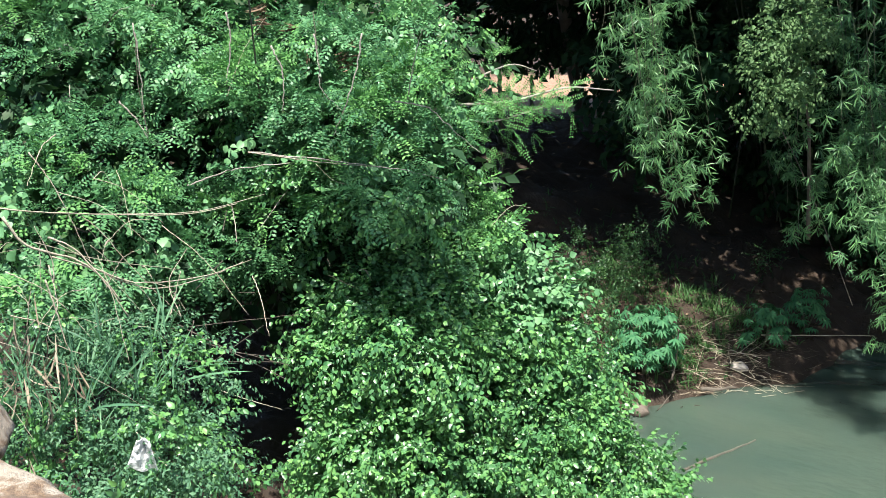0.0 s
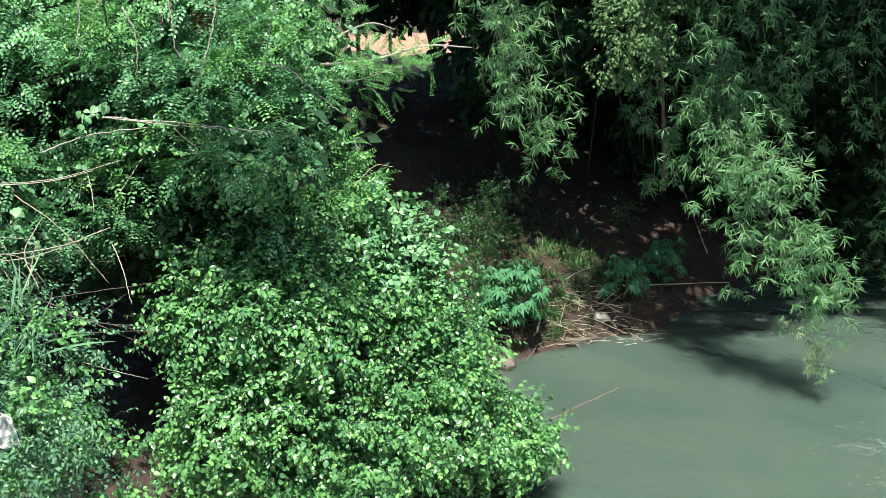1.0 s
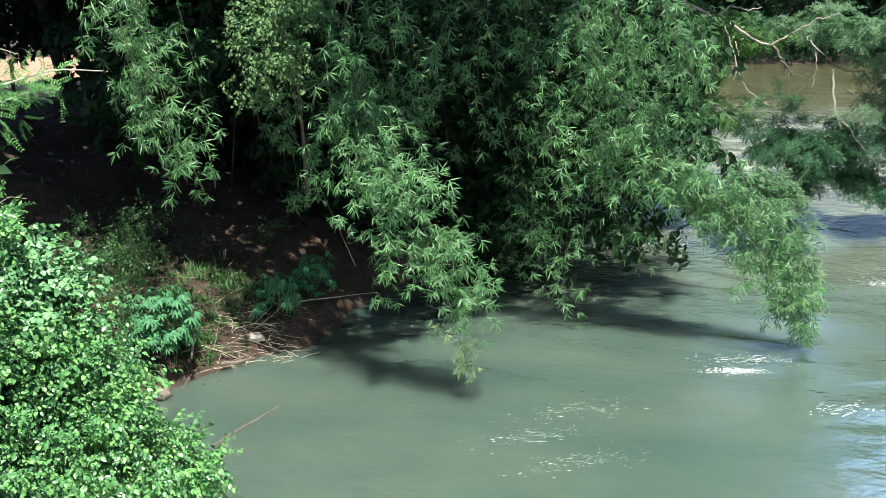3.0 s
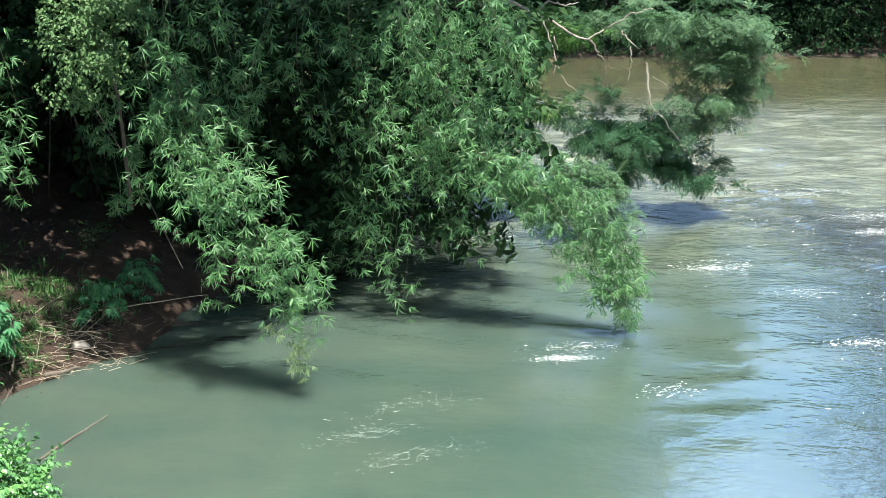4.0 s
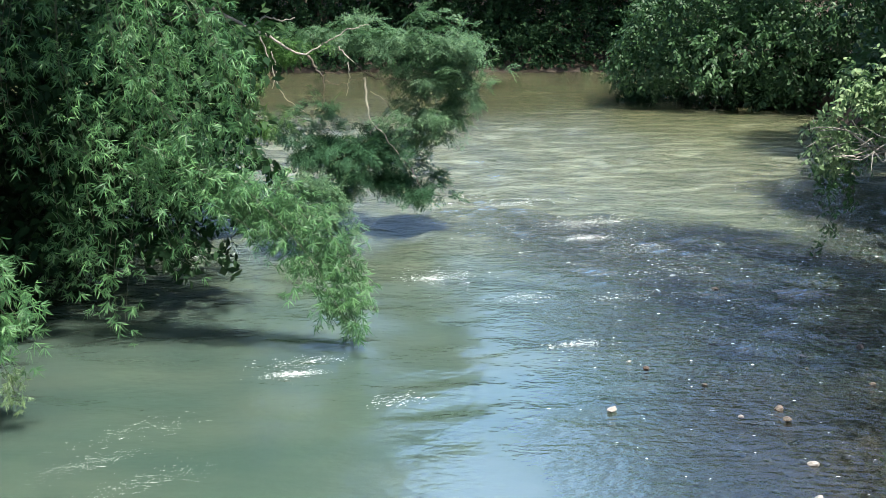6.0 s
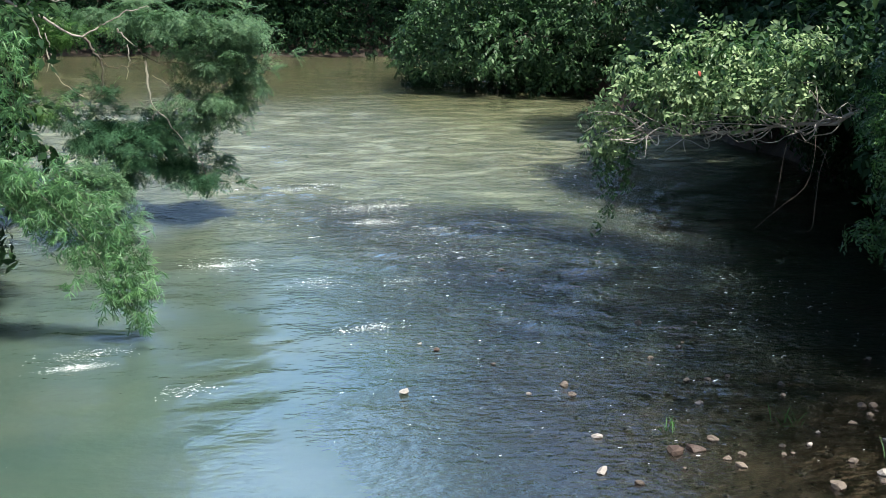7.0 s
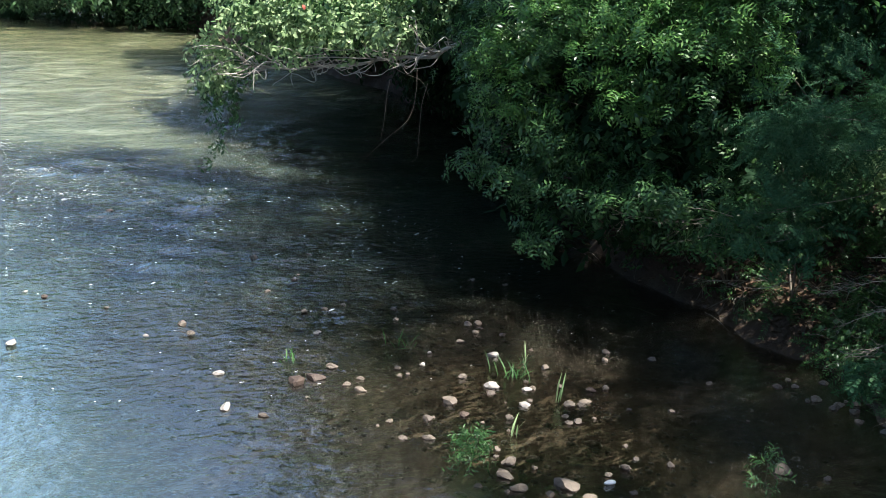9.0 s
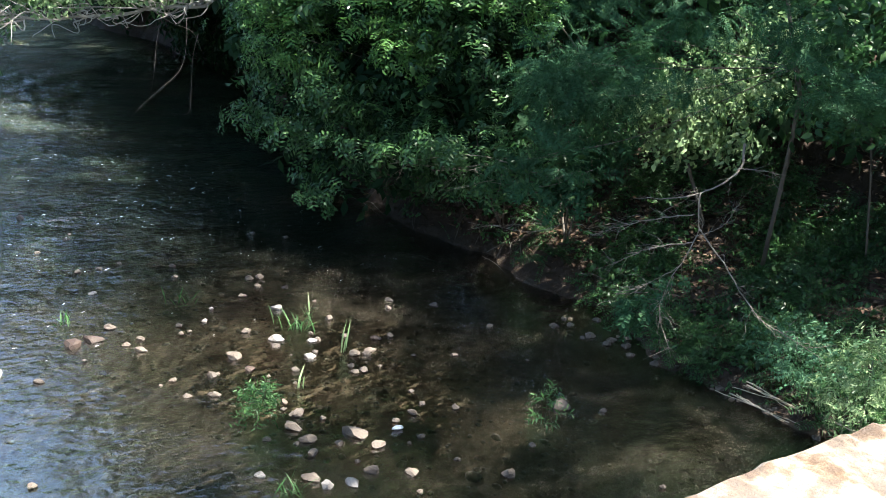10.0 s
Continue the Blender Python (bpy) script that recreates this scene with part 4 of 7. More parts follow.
CURTAIN = [[(-4.2, 14.08, 4.45), (-4.34, 14.04, 3.67), (-4.28, 14.06, 2.94), (-4.16, 14.1, 2.32)], [(-3.71, 14.01, 4.45), (-3.71, 14.01, 3.55), (-3.52, 14.06, 2.75), (-3.25, 14.13, 1.87)],
           [(-3.25, 14.33, 4.44), (-3.18, 14.35, 3.66), (-2.98, 14.39, 2.79), (-2.9, 14.41, 1.84)], [(-2.74, 14.13, 4.43), (-2.61, 14.16, 3.8), (-2.34, 14.2, 3.09), (-2.27, 14.22, 2.36)],
           [(-2.29, 14.11, 4.42), (-2.03, 14.15, 3.86), (-1.77, 14.19, 3.35), (-1.69, 14.2, 2.64)], [(-4.96, 12.12, 4.48), (-5.09, 12.06, 3.79), (-5, 12.1, 3.19), (-4.97, 12.12, 2.52)],
           [(-4.85, 12.81, 4.47), (-4.75, 12.85, 3.74), (-4.64, 12.88, 3.12), (-4.66, 12.88, 2.48)], [(-4.51, 13.35, 4.46), (-4.46, 13.37, 3.78), (-4.66, 13.3, 3.21), (-4.61, 13.32, 2.62)]]
DIM = [[(-3.35, 14.51, 2.84), (-3.21, 14.55, 2.15), (-3.34, 14.52, 1.16), (-3.41, 14.5, 0.29)], [(-4.09, 14.63, 2.67), (-3.96, 14.67, 1.96), (-3.82, 14.71, 1.24), (-3.68, 14.74, 0.65)],
       [(-2.66, 14.25, 1.87), (-2.53, 14.27, 1.53), (-2.39, 14.3, 1.19), (-2.26, 14.32, 1.05)]]
DROOP = [[(-2.74, 14.24, 2.55), (-2.08, 14.35, 2.08), (-1.62, 14.41, 1.75), (-1.09, 14.46, 1.43)], [(-2.25, 14.12, 2.25), (-1.34, 14.24, 1.66), (-0.74, 14.28, 0.95), (-0.46, 14.29, 0.32)],
         [(-1.79, 14.08, 2.2), (-1.07, 14.16, 1.56), (-0.6, 14.19, 0.84), (-0.52, 14.19, 0.44)]]
LEFT = [[(-7.3, 10.88, 4.76), (-7.21, 10.93, 4.18), (-7.13, 10.99, 3.66), (-7.17, 10.96, 3.3)], [(-6.94, 10.87, 4.53), (-6.85, 10.93, 3.73), (-6.74, 11, 2.97), (-6.57, 11.1, 2.26)], [(-6.82, 11.3, 4.75), (-6.7, 11.37, 4.06), (-6.58, 11.44, 3.36), (-6.5, 11.48, 2.64)],
        [(-5.41, 11.71, 4.73), (-5.27, 11.77, 3.96), (-5.18, 11.81, 3.18), (-5, 11.89, 2.5)], [(-5.03, 11.66, 4.62), (-4.94, 11.7, 3.7), (-4.86, 11.73, 2.76), (-4.8, 11.76, 2.08)], [(-5.83, 11.95, 3.71), (-5.69, 12.02, 2.95), (-5.62, 12.05, 2.48), (-5.62, 12.05, 2)], [(-7.49, 10.74, 4.76), (-7.43, 10.78, 4.3), (-7.47, 10.75, 3.89)]]
for rows, each, dense, wide in ((CURTAIN[:2] + CURTAIN[5:], 3, 14, 0.15), (CURTAIN[2:5], 6, 19, 0.16), (LEFT[3:5], 2, 15, 0.13), (LEFT[:2] + LEFT[6:], 3, 16, 0.14), ([LEFT[2], LEFT[5]], 1, 16, 0.12), (DIM, 3, 17, 0.13), (DROOP, 4, 42, 0.13)):
    for h in rows:
        for k in range(each):
            shift = np.array([rng.normal(0, 0.2), rng.normal(0.1, 0.22), rng.normal(0, 0.14)]) if k else np.zeros(3)
            line = [tuple(np.array(q) + shift * (1.3 - 0.25 * i) + rng.normal(0, 0.03, 3)) for i, q in enumerate(h)]
            culm = limb("culm", line, 0.004, 0.002, CULM, bamboo, sides=4, n=12)
            twigs_along([line], dense, wide, FANS, LEAF_BAMBOO, "leaf_spray", culm, 0.45, (0.75, 1.25), taper=0.2, group=2)
crown("foliage", bamboo, LEAF_BAMBOO, FANS, MASS, 5, 7, droop=0.5, gaps=0.68, rough=0.4, lump=2.2, clump=0.17, many=16)
# shade inside the clump, put in as near-black leaves
crown("darkened_inner_foliage", bamboo, LEAF_SHADE, FARLEAF, [(x * 1.08, y * 1.08, z - 0.2, rh * 0.95, rv * 0.95) for x, y, z, rh, rv in MASS], 13, 17, droop=0.6, inner=0.5)
STRANDS = []
for i in range(40):
    y = rng.uniform(12.6, 21)
    x = -6.9 + 0.22 * (y - 13) + rng.uniform(-1.3, 1.0)
    z = rng.uniform(2.6, 5.4)
    fall = rng.uniform(0.8, 2.0)
    lean = rng.uniform(0.2, 0.8)
    STRANDS.append([(x - lean, y + 0.4, z + 0.4), (x - lean * 0.3, y + 0.1, z + 0.1), (x, y, z - fall * 0.4), (x + 0.12, y - 0.15, z - fall)])
for h in STRANDS:
    culm = limb("culm", h, 0.005, 0.003, CULM, bamboo, sides=4, n=9)
    twigs_along([h], 26, 0.17, FANS, LEAF_BAMBOO, "leaf_spray", culm, 0.35, taper=0.3)
for i in range(26):
    a = rng.uniform(0, 6.28)
    b0 = Vector((-8.2 + 1.6 * math.cos(a) * rng.uniform(0.2, 1), 18 + 2.2 * math.sin(a) * rng.uniform(0.2, 1), 1.2))
    top = b0 + Vector((rng.uniform(-0.5, 2.5), rng.uniform(-3.5, 1), rng.uniform(6.5, 9)))
    limb("culm", [b0, b0.lerp(top, 0.5) + Vector((-0.4, 0.3, 0.8)), top], 0.012, 0.006, CULM, bamboo)
limb("culm", [(-6.36, 12.58, 3.12), (-5.8, 12.41, 2.32), (-5.2, 12.24, 1.22)], 0.007, 0.004, BARK, bamboo, "thin dry slanting stem")

olive = thing("small_tree", (-9.2, 12.6, 1.8), "small tree with dull olive rounded leaves among bamboo", "tree")
OLIVE = [(-5.88, 11.85, 3.76, 0.4, 0.38), (-5.92, 11.72, 3.48, 0.29, 0.25), (-5.82, 11.98, 4.14, 0.37, 0.27)]
crown("leaves", olive, LEAF_OLIVE, OVAL, OLIVE, 220, 8, droop=0.2, gaps=0.55, rough=0.35, clump=0.12, many=18, face_up=1.4, size=(0.7, 1.0))
limb("trunk", [(OLIVE[0][0] - 0.9, OLIVE[0][1] + 2.6, 1.4), (OLIVE[0][0] - 0.7, OLIVE[0][1] + 2.0, 3.0), OLIVE[0][:3]], 0.03, 0.014, BARK, olive)

# ---- tree over the river ----
mim = thing("feathery_tree", (-6.4, 22.5, 0.8), "leaning tree with feathery leaves and pale bare branches over the river", "tree")
MIM = [(-0.88, 20.78, 3.52, 0.58, 0.19), (-0.32, 20.79, 3.42, 0.53, 0.24), (0.23, 20.69, 3.47, 0.57, 0.29), (0.79, 20.68, 3.42, 0.57, 0.29), (0.98, 20.67, 3, 0.48, 0.29), (0.71, 20.58, 2.69, 0.43, 0.27),
       (1.08, 20.67, 2.5, 0.38, 0.29), (0.62, 20.59, 2.23, 0.43, 0.27), (1, 20.67, 1.93, 0.35, 0.29), (0.92, 20.68, 1.6, 0.27, 0.17), (0.24, 20.89, 3.04, 0.34, 0.21), (0.35, 20.69, 1.93, 0.38, 0.23)]
MIM_DARK = [(-1.09, 21.07, 1.74, 0.39, 0.22), (-0.55, 20.89, 1.86, 0.35, 0.19), (-1.36, 20.85, 1.58, 0.39, 0.19), (-0.79, 20.98, 1.41, 0.49, 0.23), (-0.21, 20.89, 1.57, 0.44, 0.19), (-0.4, 20.99, 1.17, 0.49, 0.23), (0.08, 21, 1.07, 0.49, 0.24),
            (0.47, 20.99, 0.88, 0.44, 0.2), (0.66, 20.99, 0.54, 0.22, 0.18), (0.57, 20.99, 0.39, 0.1, 0.14), (-0.79, 20.98, 0.97, 0.35, 0.2), (-1.11, 20.67, 2.22, 0.21, 0.12), (-1.54, 20.64, 1.9, 0.29, 0.15), (-1.3, 20.65, 2.51, 0.15, 0.11)]
MIM_LIGHT = [(-1.87, 21.25, 3.33, 0.39, 0.25), (-2.42, 20.95, 3.05, 0.43, 0.34), (-2.6, 20.75, 2.6, 0.43, 0.34), (-2.15, 21.0, 2.0, 0.39, 0.23), (-1.77, 21.3, 3.5, 0.38, 0.19), (-2.67, 20.6, 2.06, 0.35, 0.28), (-2.9, 21.9, 3.4, 0.8, 0.5)]
MIM_LOW = [(-1.38, 19.65, 1.15, 0.33, 0.2), (-1.28, 19.55, 0.79, 0.39, 0.24), (-1.14, 19.46, 0.45, 0.31, 0.26), (-1, 19.47, 0.22, 0.15, 0.14), (-1.64, 19.43, 0.82, 0.37, 0.27)]
FROND = [twig_fern(12, 0.3, 0.1, 0.017, 4) for _ in range(6)]
# dark and bright leaf colours paint the crown's shaded and sunlit parts
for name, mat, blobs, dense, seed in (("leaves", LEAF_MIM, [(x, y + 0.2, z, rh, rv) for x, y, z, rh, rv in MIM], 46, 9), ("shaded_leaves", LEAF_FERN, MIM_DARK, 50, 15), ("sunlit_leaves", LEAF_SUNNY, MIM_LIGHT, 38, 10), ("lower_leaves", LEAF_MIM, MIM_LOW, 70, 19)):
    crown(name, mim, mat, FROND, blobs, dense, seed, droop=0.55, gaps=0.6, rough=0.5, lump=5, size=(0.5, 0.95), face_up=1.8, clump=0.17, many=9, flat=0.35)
crown("upper_crown", mim, LEAF_FERN, BIG, [(-3.4, 22.2, 6.8, 2.6, 2.0), (-0.9, 22.4, 5.75, 1.1, 0.7), (-1.8, 22.4, 7.0, 1.3, 1.2), (-4.6, 23.5, 8.6, 2.8, 2.4), (-3.0, 23, 9.2, 2.0, 1.8)], 9, 12, droop=0.3)
limb("trunk", [(-6.6, 22.5, 0.6), (-5.6, 22, 3.2), (-2.81, 20.4, 3.84)], 0.16, 0.07, BARK, mim)
BOUGHS = [([(-2.81, 20.4, 3.84), (-2.26, 20.47, 3.55), (-1.95, 20.5, 3.42), (-1.69, 20.53, 3.24), (-1.47, 20.54, 3.14), (-1.31, 20.55, 3.15), (-1.11, 20.57, 3.28)], 0.042), ([(-2.26, 20.47, 3.57), (-2.01, 20.5, 3.73), (-1.73, 20.52, 3.68), (-1.53, 20.54, 3.72)], 0.03),
          ([(-2.1, 20.49, 3.46), (-2.05, 20.49, 3.23), (-1.94, 20.5, 2.94), (-1.86, 20.51, 2.69), (-1.76, 20.52, 2.46), (-1.63, 20.53, 2.33), (-1.34, 20.55, 2.12)], 0.024)]
BOUGHS += [([(-1.93, 20.5, 3.18), (-1.89, 20.51, 3.04), (-1.87, 20.51, 2.78), (-1.94, 20.5, 2.56)], 0.016), ([(-0.41, 20.59, 2.74), (-0.38, 20.5, 2.52), (-0.35, 20.4, 2.22), (-0.28, 20.4, 2), (-0.08, 20.42, 1.79), (0.04, 20.45, 1.61), (0.17, 20.5, 1.42)], 0.03),
           ([(-0.28, 20.42, 2), (-0.32, 20.42, 1.8)], 0.02), ([(-0.83, 20.48, 3.26), (-0.73, 20.48, 3.14), (-0.6, 20.49, 3.03), (-0.53, 20.59, 2.96)], 0.022), ([(-0.67, 20.5, 3.01), (-0.66, 20.5, 2.7), (-0.71, 20.5, 2.45)], 0.016)]
BOUGHS += [([(-0.31, 20.59, 2.51), (-0.06, 20.6, 2.34), (0.1, 20.6, 2.15), (0.49, 20.59, 2.11)], 0.014), ([(-1.11, 20.57, 3.28), (-0.67, 20.48, 3.53), (-0.32, 20.49, 3.6)], 0.02), ([(-3.24, 20.34, 1.65), (-2.77, 20.3, 1.59), (-2.48, 20.3, 1.57), (-2.16, 20.3, 1.44), (-1.96, 20.3, 1.33), (-1.8, 20.3, 1.14), (-1.61, 20.3, 0.79)], 0.034),
           ([(-3.22, 20.34, 2.08), (-2.86, 20.3, 2.04), (-2.54, 20.34, 2.03)], 0.024), ([(-1.96, 20.3, 1.33), (-1.82, 20.3, 1.27), (-1.71, 20.3, 1.1)], 0.018)]
for pts, r in BOUGHS:
    limb("branch", pts, r * 0.68, max(0.006, r * 0.25), BARK_PALE, mim, wobble=0.012)
for pts, r in (([(-1.34, 20.55, 3.11), (-1.18, 20.56, 2.86), (-1.07, 20.57, 2.68), (-1.11, 20.57, 2.23)], 0.035), ([(-0.53, 20.59, 2.93), (-0.22, 20.59, 2.72), (0.1, 20.6, 2.72), (0.29, 20.59, 2.69)], 0.02),
               ([(-1.07, 20.57, 2.68), (-0.83, 20.58, 2.63), (-0.41, 20.59, 2.74)], 0.02), ([(0.17, 20.6, 1.42), (0.41, 20.59, 1.14), (0.56, 20.59, 0.71)], 0.012), ([(-0.13, 20.6, 2.71), (0.06, 20.6, 2.51), (-0.08, 20.6, 2.32)], 0.014)):
    limb("branch", pts, r * 0.7, r * 0.3, BARK, mim, wobble=0.012)

# ---- mostly unseen crowns overhead, added to shade the banks and mirror in the water ----
def canopy(name, place, label, blobs, mat, seed, density=2.2, kinds=BIG, cat="tree"):
    t = thing(name, place, label, cat)
    crown("crown", t, mat, kinds, blobs, density, seed, droop=0.3, inner=0.4, floor=2.0)
    top = blobs[0]
    limb("trunk", [place, (place[0] * 0.6 + top[0] * 0.4, place[1] * 0.6 + top[1] * 0.4, top[2] * 0.5), top[:3]], 0.13, 0.07, BARK, t, sides=8)
    return t


CANOPIES = [((-13.2, 18.6, 2.0), "tall dark tree behind the bamboo", [(-10.2, 13, 7.6, 2.6, 1.9), (-9.0, 16, 8, 2.8, 2.2), (-7.8, 19.5, 8.5, 2.8, 2.6), (-11, 18, 9, 4, 3)]),
            ((-15, 10.5, 2.0), "tall dark tree behind the feathery shrub", [(-13, 9.5, 8, 3.2, 2.4), (-13.5, 13, 7.5, 3, 2), (-15, 17, 8, 3.5, 3)]),
            ((-12, 20, 2.0), "leafy tree in the shade behind the bamboo", [(-10.6, 19, 6, 2.6, 2.4), (-8.5, 21.5, 6.5, 2.4, 2.6), (-10, 23, 5, 3, 3.4)]),
            ((-8, 26, 1.6), "tall bank tree above the feathery one", [(-8.2, 25, 8, 3.3, 2.6), (-8.5, 30, 7, 4, 4.5), (-12, 36, 7, 4, 5)]),
            ((-9.4, 19.5, 1.6), "leafy crown arching over the bamboo", [(-6.4, 12.6, 7.2, 1.4, 0.9), (-5.4, 14.8, 7.2, 2.0, 1.1), (-5.0, 18.2, 7.6, 1.8, 1.3), (-9.6, 10.4, 7.8, 1.5, 1.0), (-4.0, 13.7, 7.4, 0.9, 0.8), (-3, 18.4, 8, 2, 1.2), (-4.3, 12.3, 7.2, 1.1, 0.8), (-3.3, 13.0, 7.2, 0.8, 0.7), (-4.2, 11.3, 7.2, 0.65, 0.5), (-8.4, 11.2, 7.6, 1.2, 0.8), (-8.8, 13.0, 7.6, 1.3, 0.9), (-7.7, 12.4, 7.6, 0.9, 0.7)]),
            ((12.5, 5.0, 1.6), "tall tree shading the stony shallows", [(10.4, 5.0, 8.6, 0.85, 0.8), (8.3, 8.3, 9.2, 1.0, 0.8), (8.9, 7.6, 9.2, 0.85, 0.7), (9.0, 9.0, 9.2, 0.8, 0.6), (11.1, 5.8, 9.0, 0.6, 0.5), (11.0, 6.9, 9.0, 0.8, 0.6), (11.6, 8.4, 9.0, 0.8, 0.6), (10.3, 2.3, 8.8, 0.9, 0.8), (9.9, 3.9, 8.8, 0.7, 0.6), (9.5, 5.4, 8.8, 0.5, 0.4), (9.7, 4.7, 8.8, 0.6, 0.5), (8.7, 3.5, 8.8, 0.5, 0.45), (10.6, 3.7, 8.8, 0.7, 0.6), (8.6, 12.6, 9.2, 1.5, 1.3), (7.6, 11.2, 9.2, 1.0, 0.8), (9.3, 10.9, 9.2, 1.1, 0.8), (8.0, 17.0, 9.2, 0.9, 0.7), (7.2, 13.6, 9.2, 0.8, 0.7), (7.4, 2.4, 8.8, 2.0, 1.3), (12.2, 3.8, 9.0, 1.25, 0.9), (11.8, 7.7, 9.0, 0.7, 0.6), (13.8, 11.8, 9, 1.8, 1.4), (12.2, 12.4, 8.8, 1.5, 1.1), (12.7, 13.7, 8.8, 1.0, 0.9), (13.2, 17.4, 8.6, 1.3, 1.2), (13.0, 15.7, 8.8, 0.9, 0.8)]),
            ((14, 18, 1.8), "tall tree behind the pale overhanging shrub", [(14.6, 15.5, 8.6, 2.2, 2.0), (12.6, 20.5, 8.5, 2.6, 2.6), (14, 24, 5.5, 3.4, 2.4), (15, 29, 5.5, 4, 3), (17, 12, 7, 2.5, 4)])]
for k, (place, label, blobs) in enumerate(CANOPIES):
    canopy("tall_tree", place, label, blobs, LEAF_FAR, 21 + k, (14, 10, 12, 6, 11, 7, 13)[k])

# two more crowns added to hold sky light off the right bank
canopy("tall_tree", (15, 8, 2.0), "broad crown added over the shaded bank to block sky light", [(10.8, 12.8, 6.2, 1.4, 0.7), (10.7, 9.4, 6.4, 0.8, 0.4), (12.6, 11.0, 6.5, 1.5, 0.8), (11.6, 14.6, 6.2, 1.6, 0.8), (15.8, 7.5, 6, 2.2, 4), (15.6, 12, 6.5, 2.8, 4.5), (15.2, 2.4, 6, 2.6, 4)], LEAF_FAR, 27, 8)
canopy("tall_tree", (13.5, -10, 2.0), "unseen tree added on the bank behind the bridge to block sky light", [(13, -9.5, 6, 3.6, 4.6), (8.5, -11, 7, 3, 3.4), (17, -8, 6.5, 3.5, 4.6)], LEAF_FAR, 33, 6)
# added unseen for shade: woods behind bridge on both banks, crowns over far bend
for k, (x, y) in enumerate(((-19, -15), (-12, -18), (-5, -24), (3, -26), (10.5, -20), (18, -17), (-24, -6), (24, -4))):
    canopy("tall_tree", (x, y, 2.0 if abs(x) > 8 else 0.1), "unseen tree added in the wood behind the bridge to dim sky light", [(x, y, 6, 4.2, 5.0), (x + 1.5, y - 1, 11, 4.0, 4.0), (x - 2, y + 1, 9.5, 3.2, 4.0)], LEAF_FAR, 70 + k, 5)
for k in range(6):
    x = -21 + 6 * k
    canopy("tall_tree", (x, 60, 1.0), "unseen crown added over the far bend to shade the bank", [(x, 55.5, 7.0, 3.4, 1.4), (x + 2, 57.5, 7.6, 3.2, 1.6)], LEAF_FAR, 80 + k, 5)

# the clearing's shade is put into this near-black leaf colour
thicket = thing("dark_thicket", (-13.2, 17.6, 2.0), "leafy thicket coloured dark for the shade round the clearing", "thicket")
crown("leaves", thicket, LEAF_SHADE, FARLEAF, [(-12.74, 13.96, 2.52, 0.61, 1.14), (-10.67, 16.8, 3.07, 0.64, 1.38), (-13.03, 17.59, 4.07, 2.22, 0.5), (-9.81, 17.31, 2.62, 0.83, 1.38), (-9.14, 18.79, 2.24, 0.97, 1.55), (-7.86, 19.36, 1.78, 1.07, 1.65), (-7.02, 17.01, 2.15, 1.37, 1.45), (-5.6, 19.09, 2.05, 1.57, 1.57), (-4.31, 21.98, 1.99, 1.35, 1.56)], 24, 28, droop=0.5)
for b, t in (((-12.51, 14.17, 1.64), (-12.35, 14.3, 3.61)), ((-12.61, 15.39, 1.56), (-12.63, 15.37, 3.55)), ((-13.47, 17.26, 1.66), (-13.44, 17.28, 3.06)), ((-11.96, 17.13, 1.97), (-11.87, 17.2, 3.39)), ((-11.03, 13.45, 1.52), (-10.98, 13.49, 2.33))):
    limb("stem", [b, t], 0.05, 0.03, BARK, thicket, wobble=0.02)

# black leaves stand in for the shade below the shrub
under = thing("dark_thicket", (14.4, 20.5, 1.2), "thicket coloured black for the shade under the overhanging shrub", "thicket")
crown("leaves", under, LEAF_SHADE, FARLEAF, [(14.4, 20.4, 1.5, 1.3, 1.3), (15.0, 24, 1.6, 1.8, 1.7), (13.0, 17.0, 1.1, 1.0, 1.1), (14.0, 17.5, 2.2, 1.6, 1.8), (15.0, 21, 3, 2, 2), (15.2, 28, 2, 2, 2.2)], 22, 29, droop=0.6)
limb("stem", [(14.4, 20.5, 0.5), (14.2, 20.4, 2.4)], 0.05, 0.03, BARK, under)

back = thing("dark_thicket", (13.4, 9.5, 2.0), "dark leafy thicket closing the top of the shaded bank", "thicket")
crown("leaves", back, LEAF_BANK, FARLEAF, [(13.2, 5.4, 3.6, 1.5, 2.2), (13.4, 8.4, 4.4, 1.7, 2.8), (13.6, 11.6, 4.4, 1.8, 2.8), (13.2, 14.6, 4.2, 1.8, 2.8), (12.4, 2.6, 3.2, 1.5, 2)], 20, 30, droop=0.6)
limb("stem", [(13.4, 9.5, 1.6), (13.3, 9.4, 4)], 0.06, 0.04, BARK, back)
# crown added behind the shrub to keep sun and sky off the hollow
roof = thing("dark_thicket", (13.2, 18.0, 2.0), "dense crown added to shade the hollow under the bank", "thicket")
crown("leaves", roof, LEAF_FAR, FARLEAF, [(10.4, 15.4, 3.1, 1.2, 0.45), (11.6, 14.2, 3.4, 1.4, 0.6), (11.0, 17.2, 3.0, 1.4, 0.5), (12.4, 16.2, 3.6, 1.5, 0.8), (10.2, 18.6, 2.8, 1.2, 0.4), (11.8, 19.6, 3.2, 1.6, 0.6), (13.4, 18.2, 4.2, 1.8, 1.2), (11.0, 21.6, 2.9, 1.4, 0.5), (10.2, 20.4, 2.7, 1.2, 0.4), (9.8, 22.5, 2.7, 1.2, 0.4), (11.5, 24, 3, 1.6, 0.6)], 30, 32, droop=0.5, inner=0.5, gaps=0.15)
limb("trunk", [(13.2, 18.0, 1.6), (12.6, 17.4, 2.8), (11.0, 17.2, 3.0)], 0.09, 0.04, BARK, roof)
